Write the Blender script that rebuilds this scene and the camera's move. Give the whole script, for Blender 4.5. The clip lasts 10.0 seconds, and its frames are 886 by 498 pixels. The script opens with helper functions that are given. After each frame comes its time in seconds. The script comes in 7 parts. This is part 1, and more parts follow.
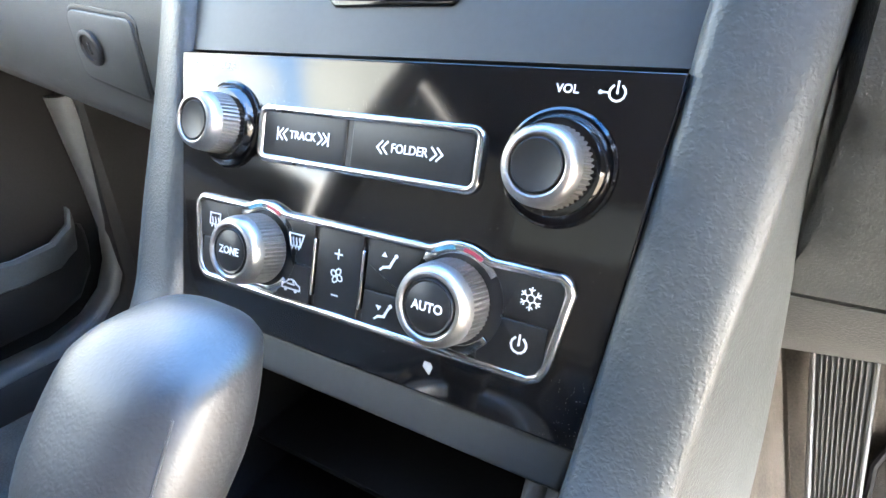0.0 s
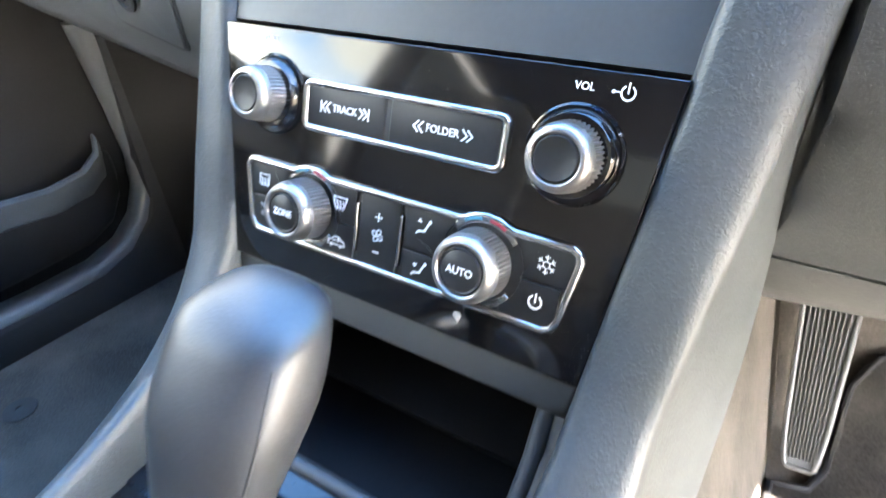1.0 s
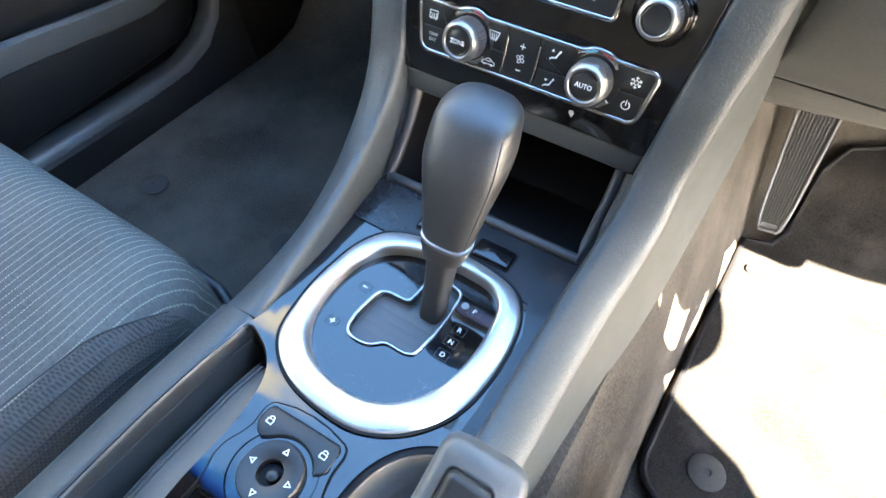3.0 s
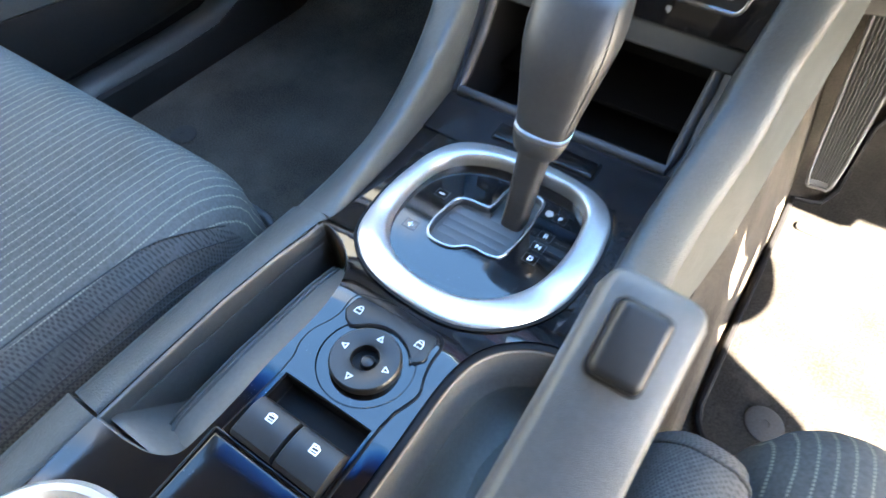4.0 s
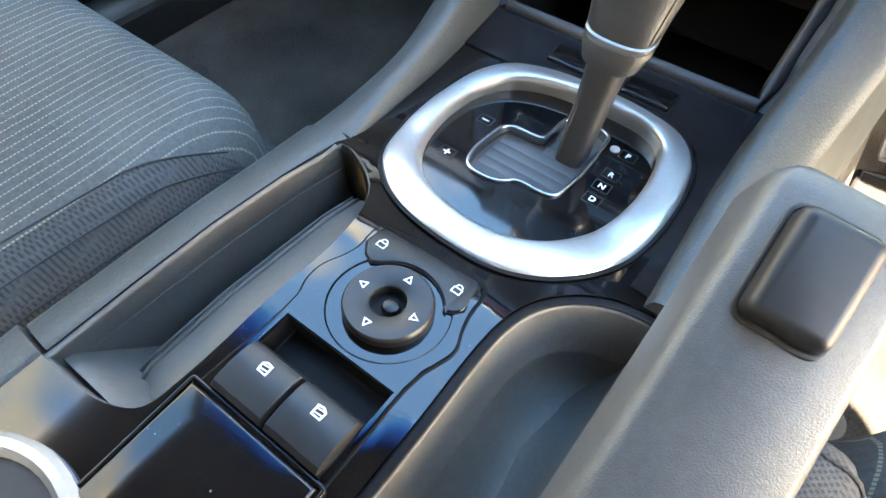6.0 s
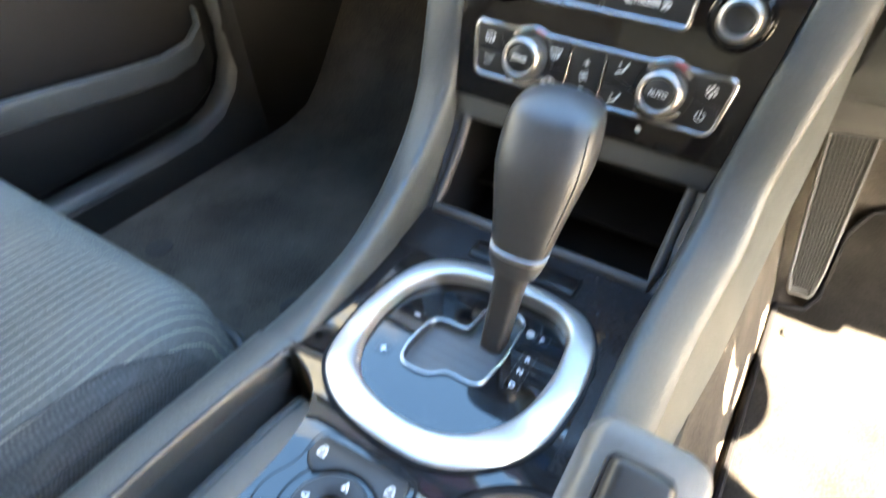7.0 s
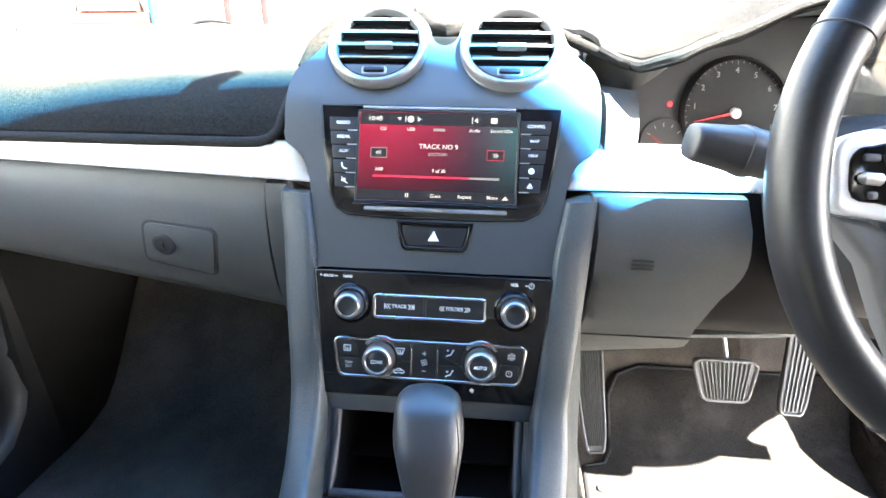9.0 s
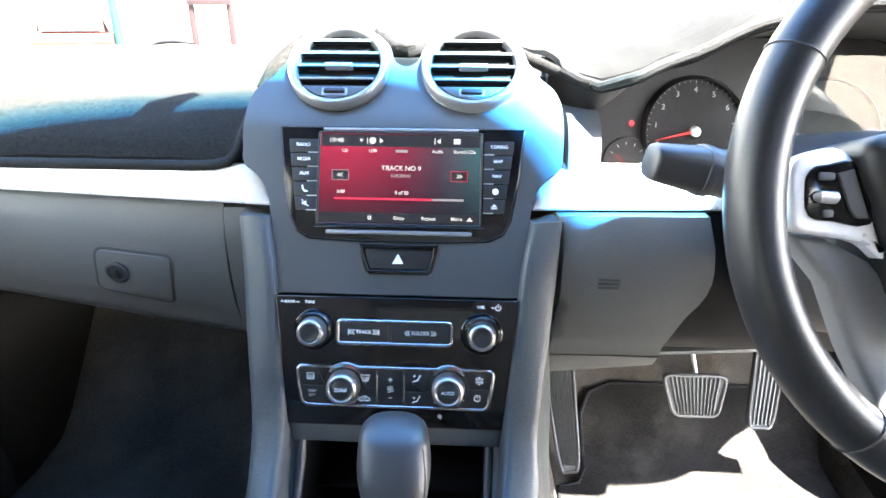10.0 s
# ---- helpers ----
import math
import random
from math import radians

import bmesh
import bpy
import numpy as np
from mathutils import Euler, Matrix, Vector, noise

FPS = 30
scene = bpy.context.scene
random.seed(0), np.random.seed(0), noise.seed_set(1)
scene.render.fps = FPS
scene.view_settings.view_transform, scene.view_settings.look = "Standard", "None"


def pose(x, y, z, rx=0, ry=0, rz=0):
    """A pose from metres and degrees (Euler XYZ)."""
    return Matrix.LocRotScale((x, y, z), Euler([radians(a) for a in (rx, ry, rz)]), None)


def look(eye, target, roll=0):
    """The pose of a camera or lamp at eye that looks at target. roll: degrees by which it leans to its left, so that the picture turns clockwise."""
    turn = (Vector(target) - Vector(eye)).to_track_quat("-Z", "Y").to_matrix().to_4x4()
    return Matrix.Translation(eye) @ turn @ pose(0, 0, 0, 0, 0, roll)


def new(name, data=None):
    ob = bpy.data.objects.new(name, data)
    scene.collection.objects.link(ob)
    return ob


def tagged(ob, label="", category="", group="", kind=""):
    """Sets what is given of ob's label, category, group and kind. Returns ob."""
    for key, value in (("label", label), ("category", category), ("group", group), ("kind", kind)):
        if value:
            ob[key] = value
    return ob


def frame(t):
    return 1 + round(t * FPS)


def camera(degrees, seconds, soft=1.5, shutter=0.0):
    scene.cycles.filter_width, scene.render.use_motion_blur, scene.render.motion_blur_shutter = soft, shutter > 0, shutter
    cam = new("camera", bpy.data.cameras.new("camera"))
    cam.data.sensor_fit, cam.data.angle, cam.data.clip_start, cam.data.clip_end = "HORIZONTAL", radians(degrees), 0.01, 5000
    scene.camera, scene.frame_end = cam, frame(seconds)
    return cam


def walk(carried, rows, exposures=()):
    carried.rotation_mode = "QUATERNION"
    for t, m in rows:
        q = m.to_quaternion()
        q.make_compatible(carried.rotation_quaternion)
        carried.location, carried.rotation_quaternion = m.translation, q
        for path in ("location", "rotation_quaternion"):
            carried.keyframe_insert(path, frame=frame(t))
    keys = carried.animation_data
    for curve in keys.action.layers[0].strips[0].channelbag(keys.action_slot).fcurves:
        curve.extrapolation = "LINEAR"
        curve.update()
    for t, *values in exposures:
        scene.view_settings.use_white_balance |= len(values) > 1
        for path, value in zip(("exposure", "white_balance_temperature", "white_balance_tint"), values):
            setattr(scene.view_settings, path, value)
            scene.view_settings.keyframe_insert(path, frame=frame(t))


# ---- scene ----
cam = camera(76.02, 10.0, shutter=0.35)
PATH = [
    (0, (0.1372, 0.0021, 0.5230), (-0.3454, 0.7661, 0.0947), -2.24),
    (0.5, (0.1379, 0.0028, 0.5300), (-0.3487, 0.7515, 0.0799), -2.12),
    (1, (0.1412, -0.0171, 0.5571), (-0.3199, 0.6713, -0.0028), -2.67),
    (1.5, (0.1440, -0.0829, 0.6059), (-0.2510, 0.4944, -0.1088), -2.99),
    (2, (0.1405, -0.1368, 0.6409), (-0.2141, 0.3765, -0.1407), -2.88),
    (3.5, (0.1359, -0.1851, 0.6669), (-0.1961, 0.2851, -0.1509), -2.83),
    (4, (0.1101, -0.2257, 0.6106), (-0.2193, 0.2496, -0.2053), -1.58),
    (4.5, (0.0825, -0.2266, 0.5538), (-0.2424, 0.2388, -0.2695), -0.82),
    (5, (0.0794, -0.2206, 0.5376), (-0.2438, 0.2219, -0.2989), -0.97),
    (6.5, (0.0974, -0.2196, 0.5625), (-0.2420, 0.2144, -0.2721), -1.14),
    (7, (0.1036, -0.2048, 0.6041), (-0.2759, 0.4011, -0.0951), -0.36),
    (7.5, (0.0950, -0.2164, 0.6779), (-0.2039, 0.5628, 0.1270), 0.47),
    (8, (0.0675, -0.2643, 0.7355), (-0.1283, 0.5993, 0.2709), 0.39),
    (8.5, (0.0584, -0.2883, 0.7366), (-0.0682, 0.6092, 0.3141), 0.27),
    (9, (0.0570, -0.2888, 0.7308), (-0.0337, 0.6205, 0.3246), 0.19),
    (9.5, (0.0551, -0.2865, 0.7289), (-0.0102, 0.6308, 0.3361), 0.17),
    (10, (0.0641, -0.2779, 0.7312), (0.0192, 0.6470, 0.3537), 0.28),
]
walk(cam, [(t, look(eye, target, roll)) for t, eye, target, roll in PATH], [(0, 6.78, 7000, 10), (1, 6.84, 7200, 10), (2, 6.64, 8000, 10), (3.5, 6.21, 7900, 10), (5, 6.34, 8850, 10), (6.5, 6.30, 9700, 10), (7, 6.40, 9300, 10), (7.5, 7.13, 8100, 10), (8, 7.12, 7650, 10), (8.5, 6.54, 7300, 10), (10, 6.01, 6600, 10)])

# ---- light and exposure ----
SUN_AZ, SUN_EL = 41.2, 53.3   # degrees behind the car's right-hand side, degrees high
to_sun = Vector((math.cos(radians(SUN_AZ)) * math.cos(radians(SUN_EL)), -math.sin(radians(SUN_AZ)) * math.cos(radians(SUN_EL)), math.sin(radians(SUN_EL))))
world = bpy.data.worlds.new("sky")
scene.world = world
world.use_nodes = True
wn = world.node_tree.nodes
sky = wn.new("ShaderNodeTexSky")
sky.sky_type, sky.sun_disc = "NISHITA", False
sky.ozone_density, sky.air_density, sky.dust_density = 3.0, 1.0, 0.3
sky.sun_elevation, sky.sun_rotation = radians(SUN_EL), math.atan2(to_sun.x, to_sun.y)
deep = wn.new("ShaderNodeHueSaturation")   # a deep, clear blue
deep.inputs["Saturation"].default_value = 1.2
world.node_tree.links.new(sky.outputs[0], deep.inputs["Color"])
# scattered white clouds, denser towards the horizon
wl = world.node_tree.links
where, split, puffs = wn.new("ShaderNodeTexCoord"), wn.new("ShaderNodeSeparateXYZ"), wn.new("ShaderNodeTexNoise")
puffs.inputs["Scale"].default_value, puffs.inputs["Detail"].default_value = 3.0, 6.0
wl.new(where.outputs["Generated"], puffs.inputs["Vector"])
wl.new(where.outputs["Generated"], split.inputs[0])
low_sky, cover, edge_ = wn.new("ShaderNodeMath"), wn.new("ShaderNodeMath"), wn.new("ShaderNodeMapRange")
low_sky.operation = "MULTIPLY_ADD"
low_sky.inputs[1].default_value, low_sky.inputs[2].default_value = -0.40, 0.275
wl.new(split.outputs["Z"], low_sky.inputs[0])
wl.new(low_sky.outputs[0], cover.inputs[0])
wl.new(puffs.outputs["Fac"], cover.inputs[1])
edge_.interpolation_type = "SMOOTHSTEP"
edge_.inputs["From Min"].default_value, edge_.inputs["From Max"].default_value = 0.50, 0.64
wl.new(cover.outputs[0], edge_.inputs["Value"])
pale, bright, clouds = wn.new("ShaderNodeRGBToBW"), wn.new("ShaderNodeMath"), wn.new("ShaderNodeMix")
bright.operation = "MULTIPLY"
bright.inputs[1].default_value = 1.6
wl.new(sky.outputs[0], pale.inputs[0])
wl.new(pale.outputs[0], bright.inputs[0])
clouds.data_type = "RGBA"
wl.new(edge_.outputs[0], clouds.inputs["Factor"])
wl.new(deep.outputs[0], clouds.inputs["A"])
wl.new(bright.outputs[0], clouds.inputs["B"])
wl.new(clouds.outputs["Result"], wn["Background"].inputs[0])
wn["Background"].inputs[1].default_value = 0.073
sun = new("sun", bpy.data.lights.new("sun", "SUN"))
sun.data.energy, sun.data.angle, sun.data.color = 4.7, radians(0.53), (1.0, 0.965, 0.905)
sun.matrix_world = look(to_sun * 20, (0, 0, 0))

# ---- materials ----


def material(name, base, rough=0.5, metal=0.0, grain=0.0, cells=700.0, vary=0.12, blotch=14.0, coat=0.0, fibre=0.0, rough_vary=0.08, fine=400.0, gloss=0.5):
    """A surface with colour variation at two sizes; grain: leather-like cells; fibre: fuzzy relief."""
    m = bpy.data.materials.new(name)
    m.use_nodes = True
    nt = m.node_tree
    n, l = nt.nodes, nt.links
    b = n["Principled BSDF"]
    tc = n.new("ShaderNodeTexCoord")
    big, small = n.new("ShaderNodeTexNoise"), n.new("ShaderNodeTexNoise")
    big.inputs["Scale"].default_value, small.inputs["Scale"].default_value = blotch, fine
    big.inputs["Detail"].default_value, small.inputs["Detail"].default_value = 5, 3
    mix = n.new("ShaderNodeMath")
    mix.operation = "ADD"
    half = n.new("ShaderNodeMath")
    half.operation = "MULTIPLY"
    half.inputs[1].default_value = 0.5
    for node in (big, small):
        l.new(tc.outputs["Object"], node.inputs["Vector"])
    l.new(big.outputs["Fac"], mix.inputs[0])
    l.new(small.outputs["Fac"], mix.inputs[1])
    l.new(mix.outputs[0], half.inputs[0])
    ramp = n.new("ShaderNodeValToRGB")
    lo, hi = [c * (1 - vary) for c in base], [min(1, c * (1 + vary)) for c in base]
    ramp.color_ramp.elements[0].position, ramp.color_ramp.elements[1].position = 0.35, 0.65
    ramp.color_ramp.elements[0].color, ramp.color_ramp.elements[1].color = (*lo, 1), (*hi, 1)
    l.new(half.outputs[0], ramp.inputs[0])
    l.new(ramp.outputs[0], b.inputs["Base Color"])
    rr = n.new("ShaderNodeMapRange")
    rr.inputs["From Min"].default_value, rr.inputs["From Max"].default_value = 0.3, 0.7
    rr.inputs["To Min"].default_value, rr.inputs["To Max"].default_value = max(0.02, rough - rough_vary), min(1, rough + rough_vary)
    l.new(big.outputs["Fac"], rr.inputs["Value"])
    l.new(rr.outputs[0], b.inputs["Roughness"])
    b.inputs["Metallic"].default_value = metal
    b.inputs["Coat Weight"].default_value = coat
    b.inputs["Coat Roughness"].default_value = 0.06
    b.inputs["Specular IOR Level"].default_value = 0.08 if fibre else gloss
    if grain:
        v = n.new("ShaderNodeTexVoronoi")
        v.feature = "F1"
        v.inputs["Scale"].default_value = cells
        bump = n.new("ShaderNodeBump")
        crease = n.new("ShaderNodeMapRange")
        crease.interpolation_type = "SMOOTHSTEP"
        crease.inputs["From Min"].default_value, crease.inputs["From Max"].default_value = 0.75, 0.0
        bump.inputs["Strength"].default_value, bump.inputs["Distance"].default_value = grain, 0.0005
        warp = n.new("ShaderNodeTexNoise")
        warp.inputs["Scale"].default_value, warp.inputs["Detail"].default_value = cells * 0.6, 2
        push = n.new("ShaderNodeMix")
        push.data_type, push.blend_type = "RGBA", "LINEAR_LIGHT"
        push.inputs["Factor"].default_value = 0.9 / cells
        l.new(tc.outputs["Object"], warp.inputs["Vector"])
        l.new(tc.outputs["Object"], push.inputs["A"])
        l.new(warp.outputs["Color"], push.inputs["B"])
        l.new(push.outputs["Result"], v.inputs["Vector"])
        l.new(v.outputs["Distance"], crease.inputs["Value"])
        l.new(crease.outputs[0], bump.inputs["Height"])
        l.new(bump.outputs[0], b.inputs["Normal"])
    elif fibre:
        f = n.new("ShaderNodeTexNoise")
        f.inputs["Scale"].default_value, f.inputs["Detail"].default_value, f.inputs["Distortion"].default_value = cells, 4, 1.0
        bump = n.new("ShaderNodeBump")
        bump.inputs["Strength"].default_value, bump.inputs["Distance"].default_value = fibre, 0.002
        l.new(tc.outputs["Object"], f.inputs["Vector"])
        l.new(f.outputs["Fac"], bump.inputs["Height"])
        l.new(bump.outputs[0], b.inputs["Normal"])
    return m


def dusty(m, scale=900.0, much=0.62, colour=(0.35, 0.33, 0.3)):
    """Sparse specks of dust and fine scratches over a glossy surface."""
    nt = m.node_tree
    n, l = nt.nodes, nt.links
    b = n["Principled BSDF"]
    tc = n.new("ShaderNodeTexCoord")
    v = n.new("ShaderNodeTexVoronoi")
    v.inputs["Scale"].default_value = scale
    l.new(tc.outputs["Object"], v.inputs["Vector"])
    zone = n.new("ShaderNodeTexNoise")
    zone.inputs["Scale"].default_value, zone.inputs["Detail"].default_value = 45, 4
    l.new(tc.outputs["Object"], zone.inputs["Vector"])
    lim = n.new("ShaderNodeMapRange")
    lim.inputs["From Min"].default_value, lim.inputs["From Max"].default_value = 0.45, 0.75
    lim.inputs["To Min"].default_value, lim.inputs["To Max"].default_value = 0.0, 0.15
    l.new(zone.outputs["Fac"], lim.inputs["Value"])
    less = n.new("ShaderNodeMath")
    less.operation = "LESS_THAN"
    l.new(v.outputs["Distance"], less.inputs[0])
    l.new(lim.outputs[0], less.inputs[1])
    amount = n.new("ShaderNodeMath")
    amount.operation = "MULTIPLY"
    amount.inputs[1].default_value = much
    l.new(less.outputs[0], amount.inputs[0])
    old = b.inputs["Base Color"].links[0].from_socket
    mx = n.new("ShaderNodeMix")
    mx.data_type = "RGBA"
    l.new(amount.outputs[0], mx.inputs["Factor"])
    l.new(old, mx.inputs["A"])
    mx.inputs["B"].default_value = (*colour, 1)
    l.new(mx.outputs["Result"], b.inputs["Base Color"])
    return m


def mottled(m, colour, scale=5.0, much=0.55, spread=(0.48, 0.70), stretch=(1, 1, 1)):
    """Pale, uneven dust that has settled into a pile surface."""
    n, l = m.node_tree.nodes, m.node_tree.links
    b = n["Principled BSDF"]
    tc, mp, z = n.new("ShaderNodeTexCoord"), n.new("ShaderNodeMapping"), n.new("ShaderNodeTexNoise")
    mp.inputs["Scale"].default_value = stretch
    z.inputs["Scale"].default_value, z.inputs["Detail"].default_value, z.inputs["Roughness"].default_value = scale, 7, 0.62
    l.new(tc.outputs["Object"], mp.inputs["Vector"])
    l.new(mp.outputs[0], z.inputs["Vector"])
    r = n.new("ShaderNodeMapRange")
    r.inputs["From Min"].default_value, r.inputs["From Max"].default_value, r.inputs["To Max"].default_value = spread[0], spread[1], much
    l.new(z.outputs["Fac"], r.inputs["Value"])
    mx = n.new("ShaderNodeMix")
    mx.data_type = "RGBA"
    l.new(r.outputs[0], mx.inputs["Factor"])
    l.new(b.inputs["Base Color"].links[0].from_socket, mx.inputs["A"])
    mx.inputs["B"].default_value = (*colour, 1)
    l.new(mx.outputs["Result"], b.inputs["Base Color"])
    return m


def glowing(name, colour, strength):
    m = bpy.data.materials.new(name)
    m.use_nodes = True
    b = m.node_tree.nodes["Principled BSDF"]
    b.inputs["Base Color"].default_value = (0.01, 0.01, 0.01, 1)
    b.inputs["Roughness"].default_value = 0.3
    b.inputs["Emission Color"].default_value = (*colour, 1)
    b.inputs["Emission Strength"].default_value = strength
    return m


def clear_glass(name, gloss=0.06, tint=(0.97, 0.99, 0.98)):
    m = bpy.data.materials.new(name)
    m.use_nodes = True
    n, l = m.node_tree.nodes, m.node_tree.links
    t, g, mx = n.new("ShaderNodeBsdfTransparent"), n.new("ShaderNodeBsdfGlossy"), n.new("ShaderNodeMixShader")
    t.inputs[0].default_value = (*tint, 1)
    g.inputs["Roughness"].default_value = 0.01
    mx.inputs[0].default_value = gloss
    l.new(t.outputs[0], mx.inputs[1])
    l.new(g.outputs[0], mx.inputs[2])
    l.new(mx.outputs[0], n["Material Output"].inputs[0])
    return m


def fading_tint(name, gloss=0.01):
    """Glass whose blue tint is deep along one edge and fades out at the other (attribute "fade")."""
    m = clear_glass(name, gloss)
    n, l = m.node_tree.nodes, m.node_tree.links
    at, ramp = n.new("ShaderNodeAttribute"), n.new("ShaderNodeValToRGB")
    at.attribute_name = "fade"
    cr = ramp.color_ramp
    cr.elements[0].position, cr.elements[0].color = 0.0, (0.006, 0.05, 0.12, 1)
    cr.elements[1].position, cr.elements[1].color = 1.0, (0.97, 0.99, 0.98, 1)
    for p, c in ((0.22, (0.09, 0.34, 0.56, 1)), (0.45, (0.26, 0.58, 0.78, 1)), (0.75, (0.60, 0.82, 0.91, 1))):
        cr.elements.new(p).color = c
    l.new(at.outputs["Fac"], ramp.inputs[0])
    l.new(ramp.outputs[0], n["Transparent BSDF"].inputs[0])
    return m


def seat_cloth(name, stripes, base=(0.100, 0.098, 0.090)):
    """Woven seat cloth; stripes: pale thin threads that run from back to front, 8.5 mm apart."""
    m = material(name, base, rough=0.9, vary=0.25, blotch=9, fibre=0.5, cells=1300)
    nt = m.node_tree
    n, l = nt.nodes, nt.links
    b = n["Principled BSDF"]
    tc = n.new("ShaderNodeTexCoord")
    sep = n.new("ShaderNodeSeparateXYZ")
    l.new(tc.outputs["Object"], sep.inputs[0])

    def saw(socket, pitch, duty):
        d = n.new("ShaderNodeMath")
        d.operation = "MULTIPLY"
        d.inputs[1].default_value = 1 / pitch
        l.new(socket, d.inputs[0])
        fr = n.new("ShaderNodeMath")
        fr.operation = "FRACT"
        l.new(d.outputs[0], fr.inputs[0])
        lt = n.new("ShaderNodeMath")
        lt.operation = "LESS_THAN"
        lt.inputs[1].default_value = duty
        l.new(fr.outputs[0], lt.inputs[0])
        return lt.outputs[0]

    if stripes:
        wob = n.new("ShaderNodeTexNoise")
        wob.inputs["Scale"].default_value = 7
        l.new(tc.outputs["Object"], wob.inputs["Vector"])
        wm = n.new("ShaderNodeMath")
        wm.operation = "MULTIPLY_ADD"
        wm.inputs[1].default_value = 0.006
        l.new(wob.outputs["Fac"], wm.inputs[0])
        l.new(sep.outputs["X"], wm.inputs[2])
        line, dots = saw(wm.outputs[0], 0.0085, 0.13), saw(sep.outputs["Y"], 0.0026, 0.7)
        both = n.new("ShaderNodeMath")
        both.operation = "MULTIPLY"
        l.new(line, both.inputs[0])
        l.new(dots, both.inputs[1])
        soft = n.new("ShaderNodeMath")
        soft.operation = "MULTIPLY"
        soft.inputs[1].default_value = 0.8
        l.new(both.outputs[0], soft.inputs[0])
        old = b.inputs["Base Color"].links[0].from_socket
        mx = n.new("ShaderNodeMix")
        mx.data_type = "RGBA"
        l.new(soft.outputs[0], mx.inputs["Factor"])
        l.new(old, mx.inputs["A"])
        mx.inputs["B"].default_value = (0.31, 0.29, 0.22, 1)
        l.new(mx.outputs["Result"], b.inputs["Base Color"])
    else:
        # a coarse basket weave, 2.4 mm from thread to thread
        slope = n.new("ShaderNodeMath")
        slope.operation = "ADD"
        l.new(sep.outputs["X"], slope.inputs[0])
        l.new(sep.outputs["Z"], slope.inputs[1])
        threads = []
        for socket in (sep.outputs["Y"], slope.outputs[0]):
            k, w = n.new("ShaderNodeMath"), n.new("ShaderNodeMath")
            k.operation, w.operation = "MULTIPLY", "SINE"
            k.inputs[1].default_value = 2 * math.pi / 0.0034
            l.new(socket, k.inputs[0])
            l.new(k.outputs[0], w.inputs[0])
            threads.append(w.outputs[0])
        weave, dark = n.new("ShaderNodeMath"), n.new("ShaderNodeMapRange")
        weave.operation = "MULTIPLY"
        l.new(threads[0], weave.inputs[0])
        l.new(threads[1], weave.inputs[1])
        dark.inputs["From Min"].default_value, dark.inputs["From Max"].default_value, dark.inputs["To Max"].default_value = 0.0, 0.6, 0.6
        l.new(weave.outputs[0], dark.inputs["Value"])
        mx = n.new("ShaderNodeMix")
        mx.data_type = "RGBA"
        l.new(dark.outputs[0], mx.inputs["Factor"])
        l.new(b.inputs["Base Color"].links[0].from_socket, mx.inputs["A"])
        mx.inputs["B"].default_value = (0.022, 0.022, 0.023, 1)
        l.new(mx.outputs["Result"], b.inputs["Base Color"])
    return m


